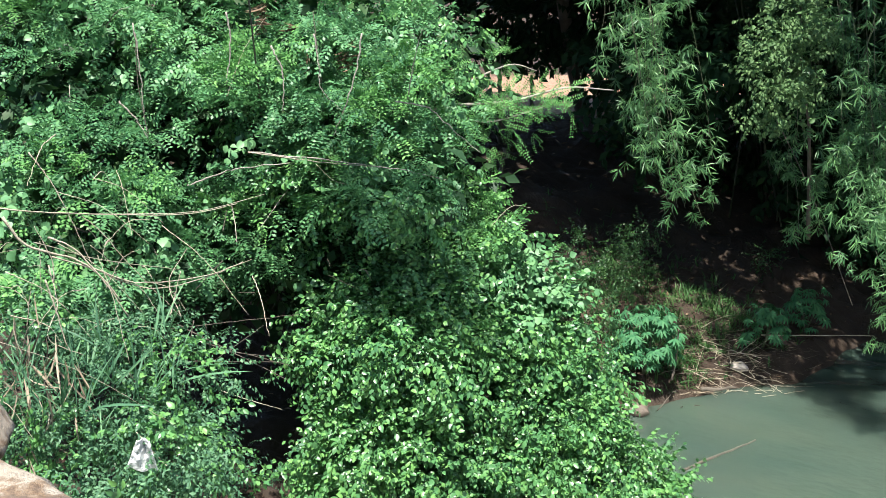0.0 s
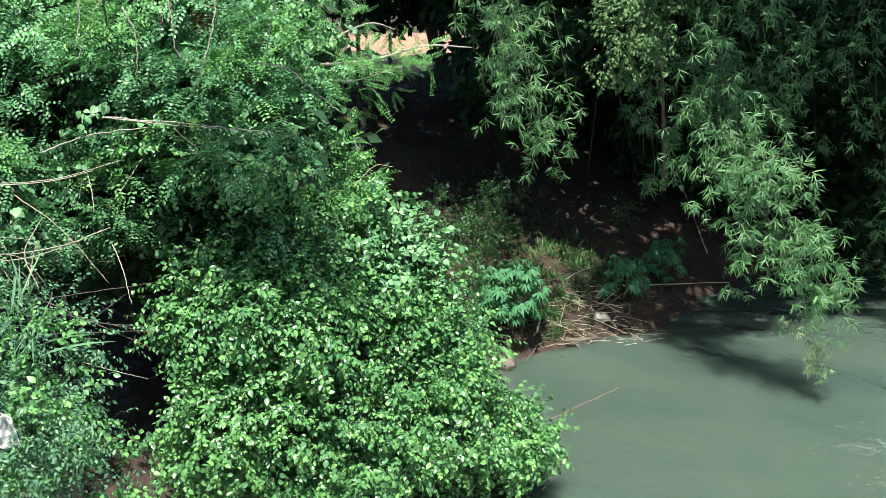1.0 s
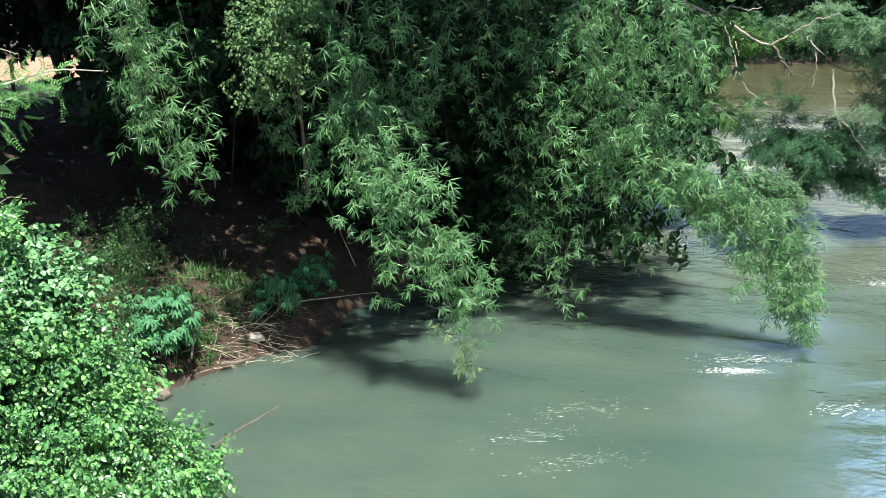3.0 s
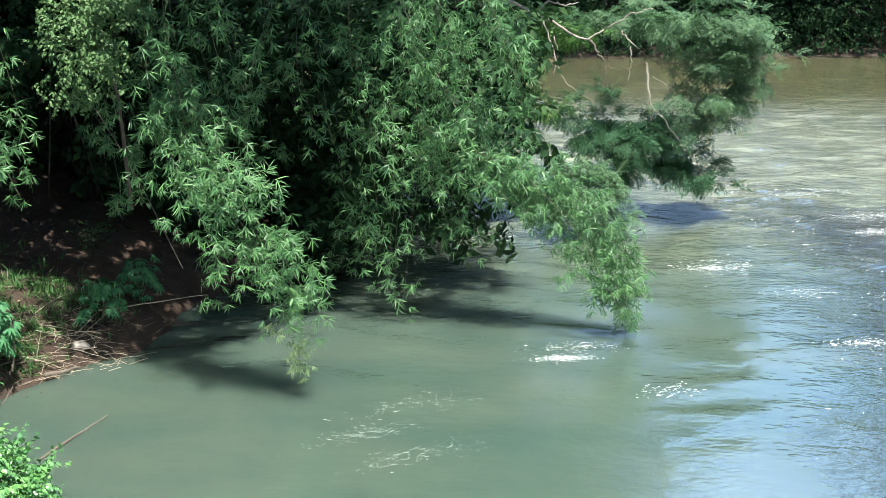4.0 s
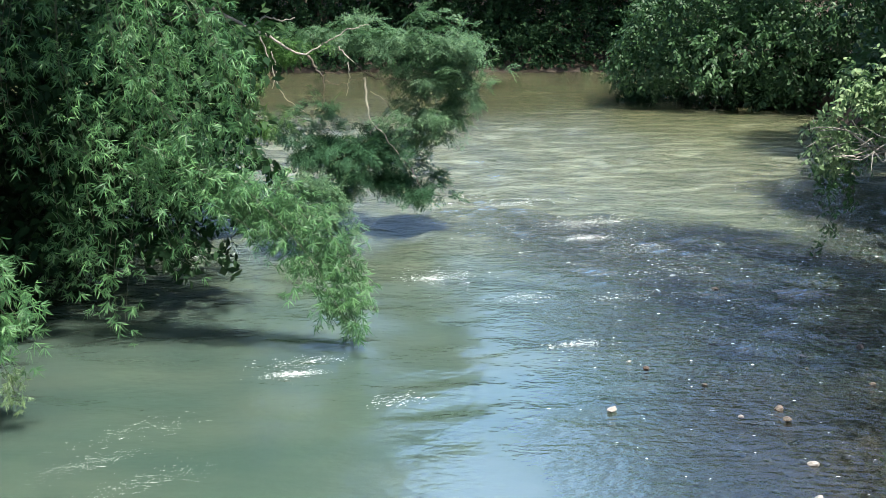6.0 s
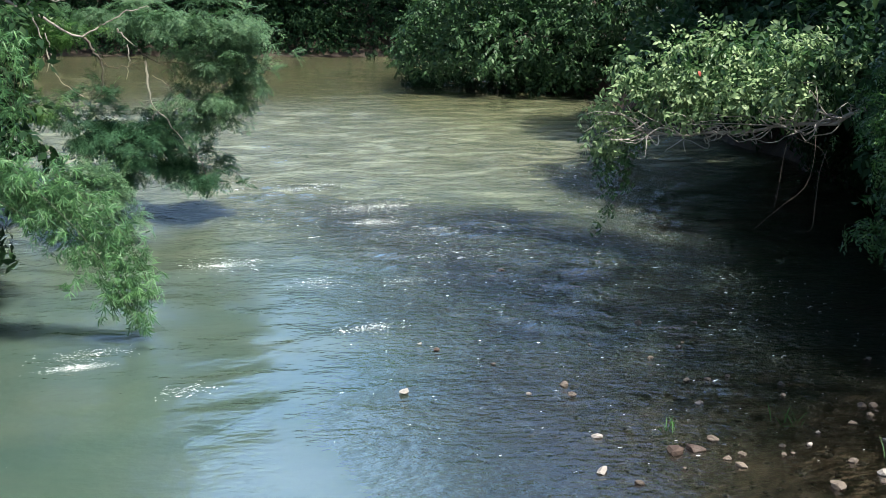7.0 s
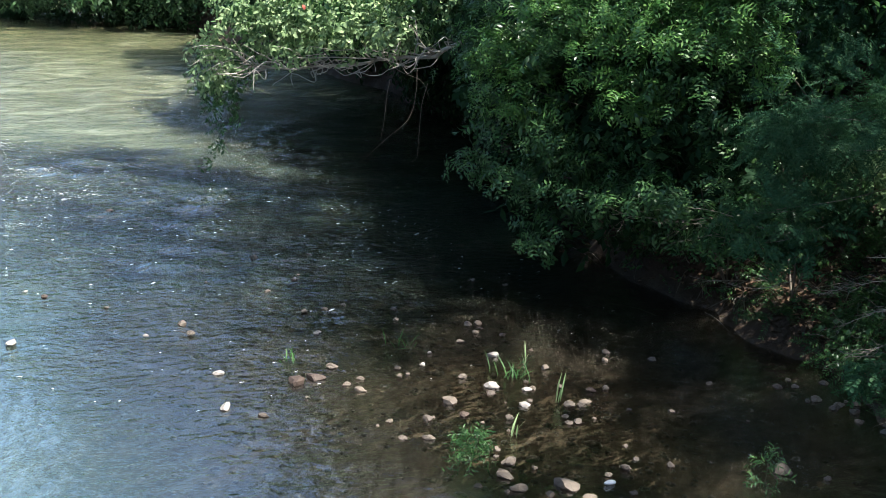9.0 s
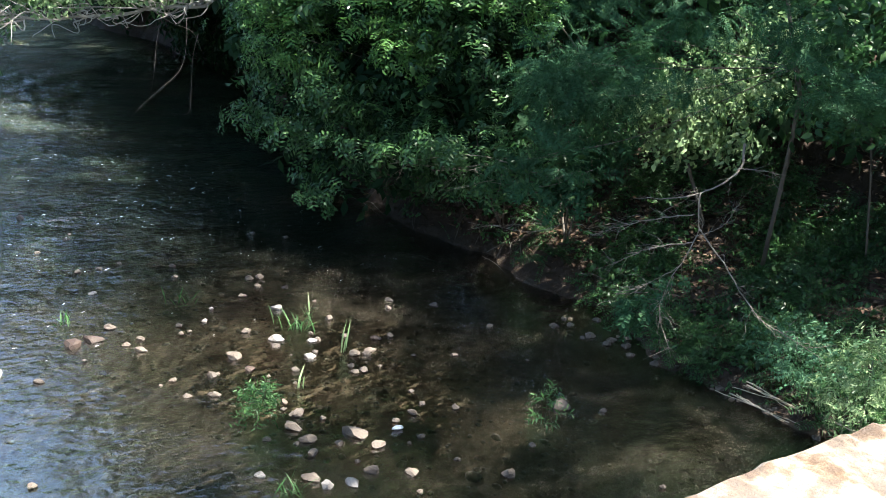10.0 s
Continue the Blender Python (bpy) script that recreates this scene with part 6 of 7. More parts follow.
for place, sx, sy, c, sz in (((-1.12, 13.29, 0), 0.17, 0.06, 130, 0.03), ((-1.04, 13.72, 0), 0.25, 0.1, 60, 0.03), ((-2.84, 10.78, 0), 0.22, 0.08, 90, 0.02), ((-2.2, 10.35, 0), 0.28, 0.08, 90, 0.018), ((-2.51, 11.64, 0), 0.3, 0.1, 50, 0.025),
                             ((2.63, 23.78, 0), 0.45, 0.2, 130, 0.03), ((3.44, 21.68, 0), 0.5, 0.3, 190, 0.035), ((3.38, 20.37, 0), 0.3, 0.2, 110, 0.035), ((4.06, 19.12, 0), 0.8, 0.4, 45, 0.025),
                             ((0.7, 17.77, 0), 0.3, 0.3, 60, 0.04), ((2.32, 14.3, 0), 0.25, 0.15, 35, 0.03), ((0.58, 17.67, 0), 0.14, 0.1, 35, 0.04), ((1.93, 16.55, 0), 0.3, 0.15, 50, 0.035), ((0.05, 12.36, 0), 0.15, 0.1, 25, 0.04),
                             ((2.7, 23.91, 0), 0.2, 0.12, 60, 0.042), ((2.16, 23.47, 0), 0.25, 0.1, 55, 0.035), ((1.21, 24.36, 0), 0.4, 0.12, 60, 0.032), ((3.54, 21.68, 0), 0.35, 0.1, 80, 0.04), ((3.28, 20.38, 0), 0.2, 0.1, 70, 0.04), ((4.06, 19.55, 0), 0.5, 0.2, 80, 0.032),
                             ((4.28, 18.01, 0), 0.4, 0.2, 40, 0.04), ((3.18, 16.43, 0), 0.35, 0.12, 40, 0.04), ((2.29, 14.31, 0), 0.18, 0.06, 30, 0.04), ((0.61, 17.68, 0), 0.25, 0.08, 35, 0.04), ((-2.96, 19.33, 0), 0.3, 0.1, 40, 0.05)):
    foam("foam", place, sx, sy, c, sz, "white broken foam on a small standing wave")
# small white flakes stand in for glints as well as foam flecks
n = 5500
X, Y = rng.uniform(0.5, 9, n), rng.uniform(9.5, 26, n)
keep = (riffle(X, Y) > rng.random(n)) & (rng.uniform(8, 20, n) < Y) & (ground_height(X, Y) < -0.02) & (wavy(X, Y, 1.9, 6) > rng.uniform(-1.2, 0.8, n))
P = np.stack([X, Y, wave_height(X, Y) + 0.008], 1)[keep]
scatter_mesh("foam", FLAKE, P, np.array([1.0, 0.2, 0]) + rng.normal(0, 0.3, P.shape) * (1, 1, 0.1), np.array([0, 0, 1.0]) + 0 * P, rng.lognormal(-3.9, 0.5, len(P)), FOAM, "scattered white flecks for glints and foam on the riffle", "foam")

# ---- grass, reeds and herbs ----
def tuft(place, count, height, spread_r, lean, label, name="grass_tuft", mat=GRASS, width=0.012, cat="grass"):
    v, f = blades(count, height, spread_r, lean, width)
    ob = new(name, raw_mesh(name, v, f, mat))
    ob.location = place
    return tagged(ob, label, cat)


for place, c, h, sr in (((6.51, 9.33, 0), 26, 0.28, 0.07), ((5.91, 10.49, 0), 18, 0.2, 0.06), ((4.64, 10.51, 0), 12, 0.16, 0.05), ((4.62, 6.57, 0), 20, 0.2, 0.07)):
    tuft(place, c, h, sr, 0.9, "bright green grass tuft growing between river stones")
for place, c, h in (((6.59, 8.61, 0), 5, 0.3), ((5.77, 8.12, 0), 4, 0.22), ((6.86, 9.59, 0), 4, 0.25)):
    tuft(place, c, h, 0.015, 0.25, "slender pale reed standing in the shallows", "reed", LEAF_PALE, 0.016, "reed")
for place, r in (((5.07, 7.74, 0), 0.13), ((7.2, 6.5, -0.07), 0.1)):
    h = thing("water_herb", place, "leafy green herb growing in the shallow water", "herb")
    crown("leaves", h, LEAF_BANK, SLIM, [(place[0], place[1], place[2] + 0.1, r, 0.16), (place[0] + 0.06, place[1] + 0.05, place[2] + 0.2, r * 0.6, 0.12)], 420, 71, droop=-0.4, floor=0.0, size=(0.5, 0.9))
    limb("stem", [place, (place[0], place[1], 0.2)], 0.006, 0.003, CULM, h)

# ---- left bank: palmate plants, driftwood, white rock ----
PALM_MESH = [raw_mesh("leaf", *twig_palmate(7, 0.115, 0.028), LEAF_CASSAVA) for _ in range(4)]


def palmate_plant(base, height, width, count, label):
    base = Vector((base[0], base[1], float(ground_height(base[0], base[1]))))
    t = thing("cassava_plant", base, label, "plant", "palmate-leaved plants on the bank")
    for s in range(3):
        top = base + Vector((rng.normal(0, width * 0.3), rng.normal(0, width * 0.3), height * rng.uniform(0.8, 1)))
        limb("stem", [base, base.lerp(top, 0.5) + Vector((0.04, 0, 0)), top], 0.012, 0.006, CULM, t)
    a = rng.uniform(0, 6.28, count)
    z = rng.uniform(0.25, 1.0, count)
    rad = width * np.sqrt(rng.random(count)) * (1.15 - 0.5 * z)
    P = np.array(base) + np.stack([rad * np.cos(a), rad * np.sin(a), z * height], 1)
    Dr = np.stack([np.cos(a), np.sin(a), -0.5 + 0 * a], 1) + rng.normal(0, 0.25, (count, 3))
    Up = np.array([0.1, -0.3, 1.0]) + rng.normal(0, 0.25, P.shape) + 0.5 * Dr * (1, 1, 0)
    for p, d, u in zip(P, Dr, Up):
        x = Vector(d).normalized()
        y = Vector(u).cross(x).normalized()
        m = Matrix((x, y, x.cross(y))).transposed().to_4x4()
        leaf = new("leaf", PALM_MESH[int(rng.integers(0, 4))])
        leaf.parent = t
        leaf.matrix_basis = Matrix.Translation(Vector(p) - base) @ m @ Matrix.Scale(float(rng.uniform(0.7, 1.15)), 4)
    return t


palmate_plant((-7.18, 11.31, 0.42), 0.78, 0.42, 200, "dense clump of blue-green palmate-leaved plant on the bank")
palmate_plant((-6.55, 12.93, 0.32), 0.55, 0.26, 52, "young palmate-leaved plant with drooping sunlit leaves")
palmate_plant((-6.56, 14.04, 0.43), 0.6, 0.3, 60, "shaded palmate-leaved plant at the waterside")

tagged(new("rock", worn_block("rock", (-6.6, 12.41, 0.22), (0.13, 0.08, 0.07), STONE_WHITE, 5.5)), "white angular rock lying on the muddy bank", "rock")
p = (-6.94, 10.81, 0.05)
tagged(new("rock", worn_block("rock", p, (0.2, 0.12, 0.08), STONE, 8.5)), "pale rock at the water's edge", "rock")


def stick(points, r, label, mat=DRY_STEM, name="stick"):
    v, f = tube_data(points, r, r * 0.5, 5, 0.004, 8)
    return tagged(new(name, raw_mesh(name, v, f, mat, True)), label, "stick", "driftwood on the bank")


for i in range(60):
    c = Vector((-6.37, 12.38, 0.14)) + Vector((rng.normal(0, 0.32), rng.normal(0, 0.3), 0))
    c.z = float(ground_height(c.x, c.y)) + rng.uniform(0.02, 0.12)
    a = rng.normal(0.5, 0.7)
    d = Vector((math.cos(a), math.sin(a), rng.normal(0, 0.25))) * rng.uniform(0.12, 0.38)
    stick([c - d, c + Vector(rng.normal(0, 0.03, 3)) + Vector((0, 0, 0.03)), c + d], rng.uniform(0.002, 0.0055), "dry pale driftwood stick on the muddy bank")
stick([(-6.71, 11.78, 0.08), (-6.44, 12.09, 0.08)], 0.03, "half-buried log at the water's edge", BARK, "log")
stick([(-6.81, 11.31, 0.28), (-6.82, 11.41, 0.58), (-6.81, 11.42, 0.85)], 0.014, "upright dark stake in the bank", BARK)
stick([(-5.69, 9.72, 0), (-5.61, 10.32, 0.02), (-5.53, 10.85, 0.03)], 0.018, "dark sunken branch at the water's surface", BARK)
stick([(-6.58, 12.92, 0.5), (-5.69, 14.08, 0.4)], 0.008, "thin dry stem leaning along the bank")
for i in range(14):
    c = Vector((-6.85, 11.08, 0.2)) + Vector((rng.normal(0, 0.3), rng.normal(0, 0.25), 0))
    c.z = float(ground_height(c.x, c.y)) + rng.uniform(0.02, 0.15)
    d = Vector((rng.normal(0.3, 0.3), rng.normal(0, 0.3), rng.normal(0.1, 0.15))) * 0.35
    stick([c - d, c + d], 0.007, "dead twig tangled on the bank", BARK)

# grass and weeds on the bank
n = 1500
ctr = [((-8.38, 12.92, 0.95), 0.7), ((-7.11, 11.94, 0.37), 0.3), ((-7.42, 10.54, 1.15), 0.6), ((-7.2, 13.04, 0.64), 0.4)]
gx, gy = [], []
for (x, y, z), r in ctr:
    gx.append(rng.normal(x, r, n // 4))
    gy.append(rng.normal(y, r, n // 4))
gx, gy = np.concatenate(gx), np.concatenate(gy)
gz = ground_height(gx, gy)
ok = gz > 0.08
P = np.stack([gx, gy, gz], 1)[ok]
scatter_mesh("bank_grass", [blades(5, 0.15, 0.02, 1.1) for _ in range(5)], P, rng.normal(0, 1, P.shape) * (1, 1, 0), np.array([0, 0, 1.0]) + 0 * P, rng.uniform(0.5, 1.2, len(P)), GRASS, "patchy grass and weeds on the shaded bank", "grass")
weeds = thing("bank_weed", (-8.33, 12.59, 1.09), "low leafy weeds on the shaded bank", "weeds")
crown("leaves", weeds, LEAF_BANK, SMALL, [(-8.33, 12.59, 1.02, 0.36, 0.29), (-8.31, 13.08, 1.52, 0.16, 0.16), (-8.55, 12.92, 1.41, 0.18, 0.11), (-7.2, 10.22, 1.13, 0.3, 0.21), (-7.47, 14.6, 1.05, 0.14, 0.12), (-7.93, 11.16, 1.55, 0.29, 0.23), (-7.64, 11.37, 1.31, 0.29, 0.19)], 150, 73)
limb("stem", [(-8.33, 12.59, 0.8), (-8.33, 12.59, 1.24)], 0.01, 0.005, CULM, weeds)

# dead leaves on both banks
n = 34000
X = np.concatenate([rng.uniform(-14, -5.5, n // 2), rng.uniform(9, 14, n // 2)])
Y = np.concatenate([rng.uniform(6, 22, n // 2), rng.uniform(3, 20, n // 2)])
Z = ground_height(X, Y)
ok = (Z > 0.03) & ((X > 0) | (rng.random(n) < 0.15))
P = np.stack([X, Y, Z + 0.012], 1)[ok]
scatter_mesh("leaf_litter", [leaf_shape(0.09, 0.035, 0.3, 0.2, 1), leaf_shape(0.12, 0.03, 0.4, -0.2, 1), leaf_shape(0.07, 0.05, 0.3, 0.3, 1)], P, rng.normal(0, 1, P.shape) * (1, 1, 0.15),
             np.array([0, 0, 1.0]) + rng.normal(0, 0.3, P.shape), rng.uniform(0.6, 1.2, len(P)), LITTER, "brown dead leaves lying on the banks", "leaf litter")

# dry stems through the left bushes
def dry(points, r, label="long pale dry stem arching through the bushes", mat=DRY_STEM):
    v, f = tube_data(points, r * 0.48, r * 0.22, 5, 0.0015, 22)
    return tagged(new("dry_stem", raw_mesh("dry_stem", v, f, mat, True)), label, "dry stem", "dry stems in the bushes")


for pts, r in (([(-6.2, 3.25, 3.36), (-6.07, 3.48, 3.32), (-5.9, 3.76, 3.29), (-5.67, 4.1, 3.27), (-5.5, 4.33, 3.32)], 0.009), ([(-6.08, 3.47, 3.07), (-5.96, 3.67, 2.98), (-5.84, 3.85, 2.89), (-5.64, 4.14, 2.9), (-5.45, 4.38, 2.99)], 0.01),
               ([(-5.99, 3.62, 3.01), (-5.85, 3.85, 2.87), (-5.74, 4, 2.85), (-5.59, 4.21, 2.91), (-5.48, 4.34, 2.98)], 0.009), ([(-6.2, 3.26, 3.31), (-6.15, 3.34, 3.16), (-6.1, 3.44, 3.1), (-6.02, 3.57, 3.05), (-5.95, 3.68, 2.95), (-5.89, 3.78, 2.78)], 0.02),
               ([(-6.12, 3.4, 3.66), (-6.06, 3.5, 3.47), (-6.01, 3.58, 3.24), (-5.97, 3.66, 2.99)], 0.009), ([(-6.09, 3.46, 3.18), (-6.02, 3.57, 3.11), (-5.94, 3.69, 2.93), (-5.87, 3.81, 2.69)], 0.014)):
    dry(pts, r)
for pts, r in (([(-6.1, 3.43, 2.94), (-6.08, 3.47, 2.77), (-6.06, 3.5, 2.59), (-6.05, 3.53, 2.5)], 0.012), ([(-6.2, 3.26, 2.75), (-6.11, 3.42, 2.68), (-6.07, 3.49, 2.56)], 0.009),
               ([(-6, 3.61, 3.3), (-5.94, 3.7, 3.2), (-5.86, 3.83, 2.99), (-5.71, 4.05, 2.67)], 0.007), ([(-5.74, 4, 2.68), (-5.72, 4.03, 2.81), (-5.7, 4.06, 2.94)], 0.01), ([(-6.08, 3.47, 2.92), (-6.08, 3.47, 3.05), (-6.12, 3.4, 3.25)], 0.009)):
    dry(pts, r)
dry([(-6.69, 3.4, 3.3), (-6.61, 3.75, 3.22), (-6.45, 4.2, 3.17), (-6.36, 4.69, 3.13), (-6.32, 5.22, 3.18)], 0.009)
dry([(-6.3, 3.49, 3.12), (-6.28, 3.91, 2.95), (-6.11, 4.35, 2.84)], 0.007)
dry([(-6.26, 3.55, 2.98), (-6.16, 3.53, 2.77), (-6.11, 3.43, 2.6), (-6.01, 3.59, 2.48)], 0.009)
dry([(-6.46, 3.39, 2.94), (-6.26, 3.55, 2.81), (-6.07, 3.68, 2.55)], 0.007)
dry([(-6.11, 4.34, 2.54), (-6.23, 4.35, 2.74), (-6.32, 4.56, 2.91)], 0.008)
dry([(-6.85, 5.52, 3.39), (-6.61, 5.95, 3.3), (-6.38, 6.48, 3.21)], 0.01)
dry([(-6.61, 5.95, 3.28), (-6.53, 6.04, 3.16), (-6.44, 6.13, 3.12)], 0.006)
dry([(-6.31, 4.75, 1.92), (-6.19, 4.9, 1.84), (-6.12, 5.14, 1.72)], 0.009)
dry([(-5.7, 3.7, 2.06), (-5.54, 3.76, 1.9), (-5.49, 3.84, 1.79)], 0.008)
dry([(-7.05, 6.36, 4.37), (-6.95, 6.32, 3.99), (-6.86, 6.28, 3.66)], 0.006, mat=BARK)
dry([(-7.17, 5.6, 3.77), (-7.24, 5.83, 4.09), (-7.21, 6.03, 4.33)], 0.006)
dry([(-7.37, 4.98, 4.24), (-7.37, 4.98, 3.88), (-7.26, 4.97, 3.53)], 0.007, mat=BARK)
dry([(-6.07, 7.3, 2.69), (-6.01, 7.48, 2.83), (-5.89, 7.57, 2.82)], 0.006)
# hanging dry grass by the bridge
n = 45
P = np.array((-5.97, 3.25, 2.47)) + rng.normal(0, 1, (n, 3)) * (0.1, 0.14, 0.2)
scatter_mesh("dry_grass", [leaf_shape(0.3, 0.012, 0.2, 0.3, 2), leaf_shape(0.2, 0.016, 0.2, 0.5, 2)], P, np.array([0.2, 0, -1.0]) + rng.normal(0, 0.35, P.shape), rng.normal(0, 1, P.shape), rng.uniform(0.6, 1.3, n), STRAW, "withered straw hanging in the bush", "dry grass")
sheet_bm = bmesh.new()
bmesh.ops.create_grid(sheet_bm, x_segments=10, y_segments=14, size=0.5)
for v in sheet_bm.verts:
    v.co = Vector((v.co.x * 0.09 * (1.3 - v.co.y), 0.02 * math.sin(9 * v.co.x + 3 * v.co.y) + 0.015 * noise.noise(v.co * 5), v.co.y * 0.19))
sheet_me = bpy.data.meshes.new("plastic_sheet")
sheet_bm.to_mesh(sheet_me)
sheet_bm.free()
sheet_me.materials.append(PLASTIC)
bag = new("plastic_sheet", sheet_me)
bag.location = (-5.35, 3.5, 2.07)
bag.rotation_euler = (0.2, 0.1, 0.9)
mod = bag.modifiers.new("thickness", "SOLIDIFY")
mod.thickness = 0.006
tagged(bag, "torn white plastic caught in the low bush", "litter")

# ---- right bank details ----
for base, r, k in (((9.13, 5.19, 0.62), 60, 0), ((9, 4.59, 0.87), 52, 1), ((8.76, 4.62, 0.58), 38, 2), ((9.33, 5.63, 0.64), 40, 3)):
    g = float(ground_height(base[0], base[1]))
    h = thing("broad_leaved_herb", (base[0], base[1], g), "pale green leafy herb on the stony shore", "herb", "herbs on the shore")
    rr = r * 10.5 / 2183
    crown("leaves", h, LEAF_PALE if k in (1, 2) else LEAF_GREY, SLIM + OVAL[:1], [(base[0], base[1], base[2], rr, rr * 0.6), (base[0] + 0.15, base[1] + 0.1, base[2] - 0.1, rr, rr * 0.5)], 300, 80 + k, droop=-0.1, size=(0.4, 0.75), gaps=0.55, rough=0.4, clump=0.1, many=7)
    limb("stem", [(base[0], base[1], g - 0.02), base], 0.01, 0.006, CULM, h)
for a, b in (((9.08, 5.85, 0.12), (9.2, 5.29, 0.12)), ((8.98, 5.67, 0.2), (9.24, 5.23, 0.1)), ((8.94, 5.81, 0.1), (8.88, 5.22, 0.1)), ((9.21, 5.09, 0.1), (9.04, 4.56, 0.2))):
    for i in range(3):
        e = Vector((rng.normal(0, 0.06), rng.normal(0, 0.06), rng.uniform(0, 0.03)))
        stick([Vector(a) + e, Vector(b) - e * 0.7], rng.uniform(0.004, 0.008), "dry cane lying on the stony shore")
twigs_along([[(8.55, 6.43, 1.01), (8.33, 6.55, 0.85), (8.2, 6.72, 0.71)]], 40, 0.07, FERN, LEAF_FERN, "leaves", dead, 0.2, (0.4, 0.7), label="last green feathery leaves")
# dead twigs low over the right bank
for pts in ([(9.54, 8.67, 1.65), (9.09, 9.15, 1.52), (8.74, 9.75, 1.32)], [(9.35, 8.88, 1.4), (8.82, 9.4, 1.55), (8.4, 10.31, 1.29)], [(9.26, 8.39, 1), (9.02, 8.64, 0.87), (8.87, 9.09, 0.84)],
            [(9.56, 8.35, 1.56), (9.22, 8.73, 1.32), (8.89, 9.35, 1.27)]):
    dry(pts, 0.012, "bare grey twig low over the shaded bank", BARK_GREY)
    for i in range(12):
        a = Vector(pts[0]).lerp(Vector(pts[-1]), rng.uniform(0.1, 0.95))
        e = a + (Vector(pts[-1]) - Vector(pts[0])).normalized() * rng.uniform(0.1, 0.4) + Vector(rng.normal(0, 0.13, 3))
        dry([a, a.lerp(e, 0.5) + Vector(rng.normal(0, 0.025, 3)), e], 0.006, "thin bare grey twig low over the shaded bank", BARK_GREY)
for pts in ([(7.43, 13.14, 2.52), (7.38, 13.05, 2.24), (7.27, 13.00, 1.93), (6.97, 13.05, 1.66), (6.68, 13.09, 1.39)], [(7.05, 13.12, 2.42), (7.02, 13.14, 2.13), (6.96, 13.06, 1.90), (6.93, 13.07, 1.68)], [(7.25, 12.55, 2.43), (7.20, 12.58, 2.15), (7.19, 12.59, 1.79), (7.17, 12.60, 1.51), (7.02, 12.68, 1.46)], [(6.90, 12.98, 2.64), (7.07, 12.88, 2.52), (7.29, 12.76, 2.42), (7.39, 12.70, 2.19)]):
    dry(pts, 0.007, "hanging root under the overhanging shrub", BARK)

# dead leaves on the shaded slope
n = 3600
X, Y = rng.uniform(9.5, 12.8, n), rng.uniform(4.4, 10, n)
P = np.stack([X, Y, ground_height(X, Y) + 0.02], 1)[river_distance(X, Y) > 0.25]
scatter_mesh("leaf_litter", [leaf_shape(0.09, 0.04, 0.3, 0.2, 1), leaf_shape(0.12, 0.035, 0.4, -0.2, 1)], P, rng.normal(0, 1, P.shape) * (1, 1, 0.2), np.array([-0.3, -0.2, 1.0]) + rng.normal(0, 0.4, P.shape), rng.uniform(0.6, 1.3, len(P)), LITTER, "dry brown leaf litter on the shaded slope", "leaf litter")
# low weeds on the shaded slope
n = 14000
X, Y = rng.uniform(9.0, 13.0, n), rng.uniform(4.4, 14, n)
Z = ground_height(X, Y)
d = river_distance(X, Y)
ok = (Z > np.where(Y < 8.5, 0.03, 0.14)) & (wavy(X, Y, 2.6, 2) + 0.5 * wavy(X, Y, 6.5, 1) > rng.uniform(-0.9, 0.6, n))
P = np.stack([X, Y, Z + rng.uniform(0.02, 0.22, n)], 1)[ok]
scatter_mesh("ground_cover", SMALL + OVAL + FINE[:2], P, rng.normal(0, 1, P.shape) * (1, 1, 0.3) + np.array([-0.3, -0.2, 0.2]), np.array([-0.2, -0.2, 1.0]) + rng.normal(0, 0.3, P.shape), rng.uniform(0.6, 1.3, len(P)), LEAF_BANK, "low dark weeds creeping over the shaded bank", "undergrowth")
n = 240
X, Y = rng.uniform(9.4, 12.5, n), rng.uniform(6, 13, n)
P = np.stack([X, Y, ground_height(X, Y) + 0.03], 1)
for k in range(60):
    a = Vector(P[k])
    e = a + Vector((rng.normal(-0.2, 0.25), rng.normal(0, 0.3), rng.uniform(-0.12, 0.1)))
    e.z = max(e.z, float(ground_height(e.x, e.y)) + 0.01)
    stick([a, a.lerp(e, 0.5) + Vector((0, 0, 0.03)), e], rng.uniform(0.003, 0.008), "dead twig lying on the shaded slope", BARK_GREY)
for k in range(26):
    y = rng.uniform(8.6, 13.4)
    x = 9.5 + 0.2 * math.sin(y)
    while ground_height(x, y) < 0.25:
        x += 0.06
    z = float(ground_height(x, y))
    stick([(x + 0.1, y, z), (x - 0.08, y + rng.normal(0, 0.05), z - 0.05), (x - 0.16, y + rng.normal(0, 0.1), max(0.02, z - rng.uniform(0.2, 0.35)))], rng.uniform(0.004, 0.009), "thin root hanging from the earth bank", BARK)

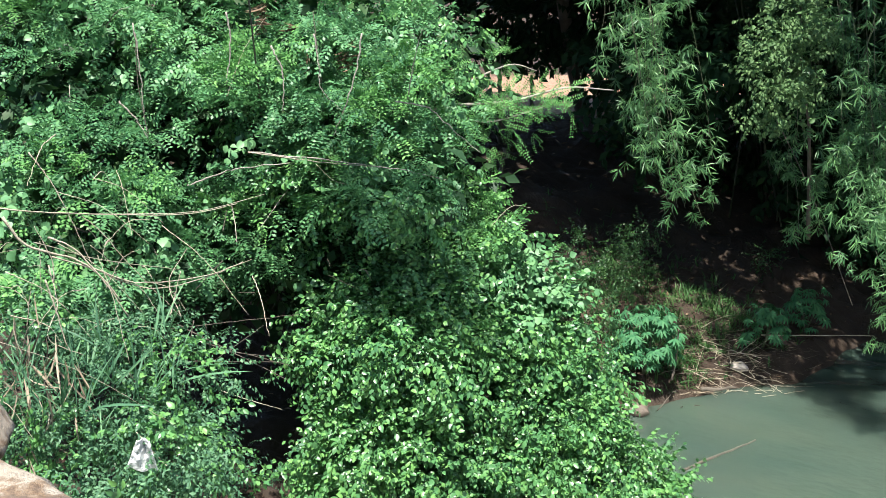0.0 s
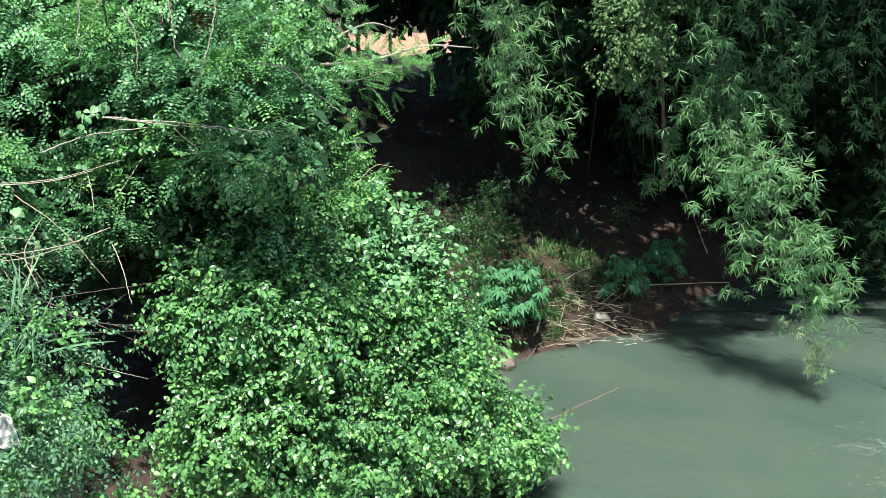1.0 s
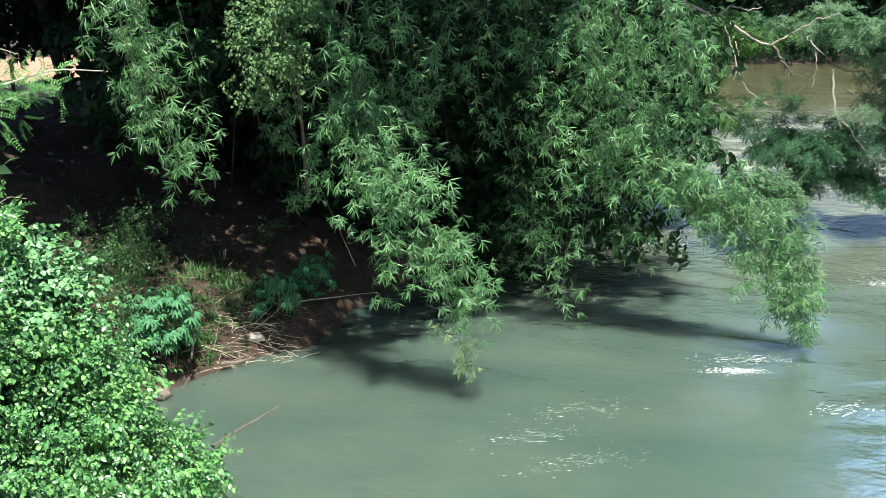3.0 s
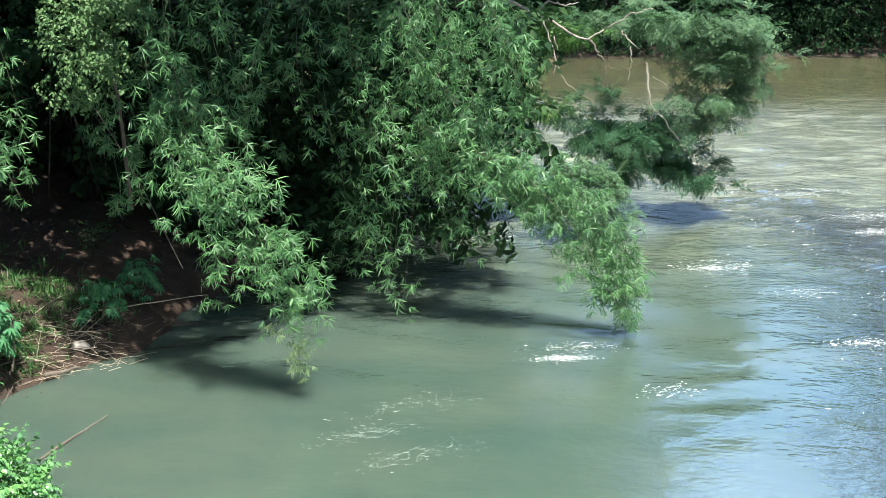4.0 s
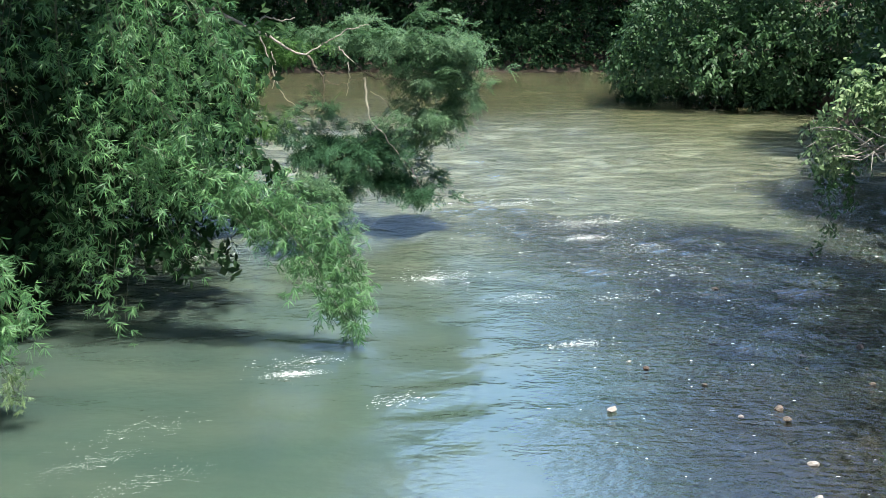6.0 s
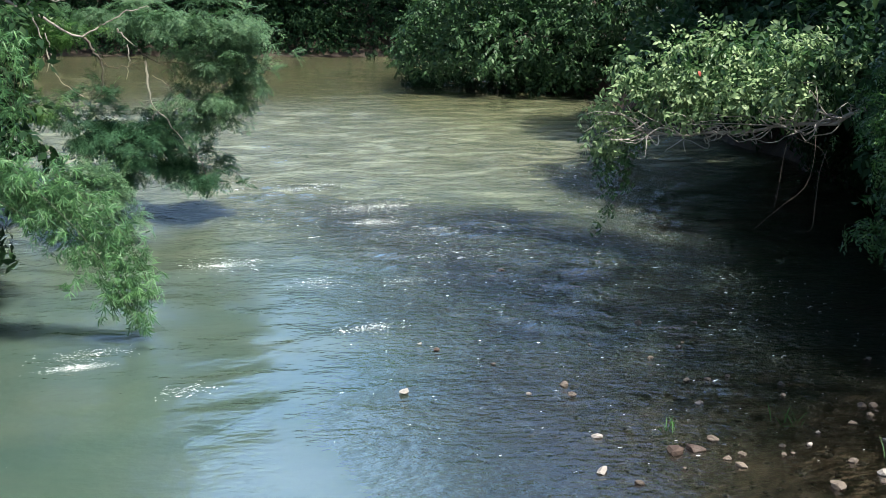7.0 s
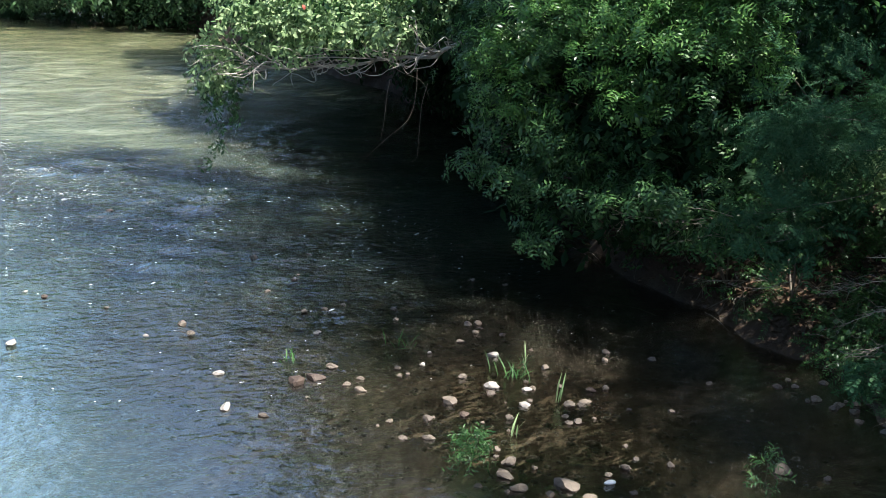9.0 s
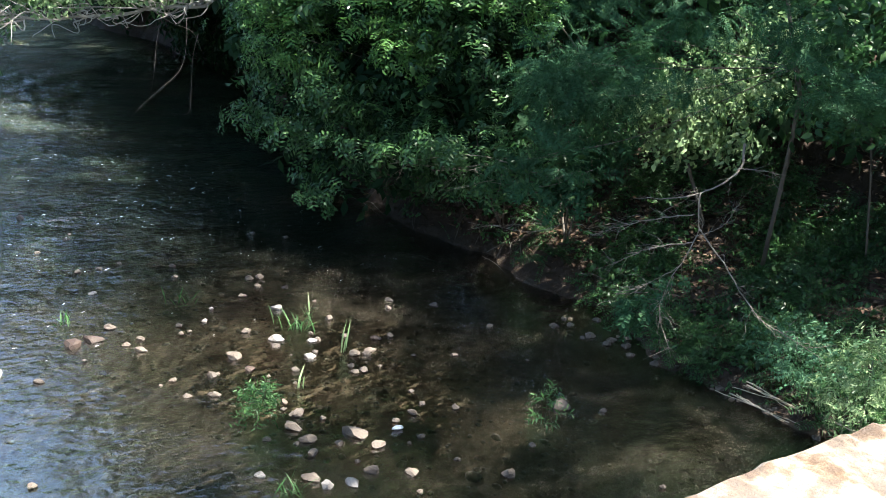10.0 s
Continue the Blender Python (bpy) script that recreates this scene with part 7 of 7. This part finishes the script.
for i in range(34):
    b = Vector((-6.28, 3.72, 2.95)) + Vector((rng.normal(0, 0.3), rng.normal(0, 0.35), rng.normal(0, 0.35)))
    d = Vector((rng.normal(0.2, 0.3), rng.normal(0.1, 0.3), rng.normal(-0.15, 0.25)))
    dry([b, b + d * 0.5 + Vector((0, 0, 0.06)), b + d], rng.uniform(0.004, 0.008), "thin dead twig tangled in the bush")
for i in range(16):
    b = Vector((-6.42, 4.93, 2.41)) + Vector((rng.normal(0, 0.35), rng.normal(0, 0.4), rng.normal(0, 0.3)))
    d = Vector((rng.normal(0.1, 0.25), rng.normal(0.1, 0.25), rng.normal(-0.3, 0.25)))
    dry([b, b + d * 0.5, b + d], rng.uniform(0.005, 0.01), "thin dead twig tangled in the bush", BARK)
for i in range(20):
    b = Vector(TALL[i % len(TALL)][:3]) + Vector((rng.normal(0, 0.3), rng.normal(0, 0.3) - 0.35, rng.normal(0, 0.3)))
    d = Vector((rng.normal(0.25, 0.3), rng.normal(-0.15, 0.2), rng.normal(0.15, 0.3)))
    dry([b, b + d * 0.5 + Vector((0, 0, 0.04)), b + d], rng.uniform(0.006, 0.012), "grey twig showing between the feathery leaves", BARK_PALE)

n = 1000
P = np.array((-6.57, 12.34, 0.15)) + rng.normal(0, 1, (n, 3)) * (0.5, 0.45, 0)
P[:, 2] = ground_height(P[:, 0], P[:, 1]) + rng.uniform(0.01, 0.05, n)
P = P[P[:, 2] > 0.03]
scatter_mesh("straw", [leaf_shape(0.22, 0.008, 0.2, 0.1, 1), leaf_shape(0.3, 0.01, 0.2, -0.1, 1)], P, rng.normal(0, 1, P.shape) * (1, 0.8, 0.15), np.array([0, 0, 1.0]) + rng.normal(0, 0.3, P.shape), rng.uniform(0.5, 1.2, len(P)), STRAW, "pale broken straw washed up on the mud", "straw")

scrap = worn_block("plastic_scrap", (6, 7.04, 0.02), (0.065, 0.03, 0.02), PLASTIC, 12.5)
tagged(new("plastic_scrap", scrap), "crumpled scrap of white plastic in the shallow water", "litter")
v, f = leaf_shape(0.09, 0.06, 0.15, 0.3, 2)
part("red_leaf", raw_mesh("red_leaf", turned(v, 0.2, 0.9, -1.2, (7.39, 16.52, 2.97)), f, RED_PETAL), over, "single red withered leaf")
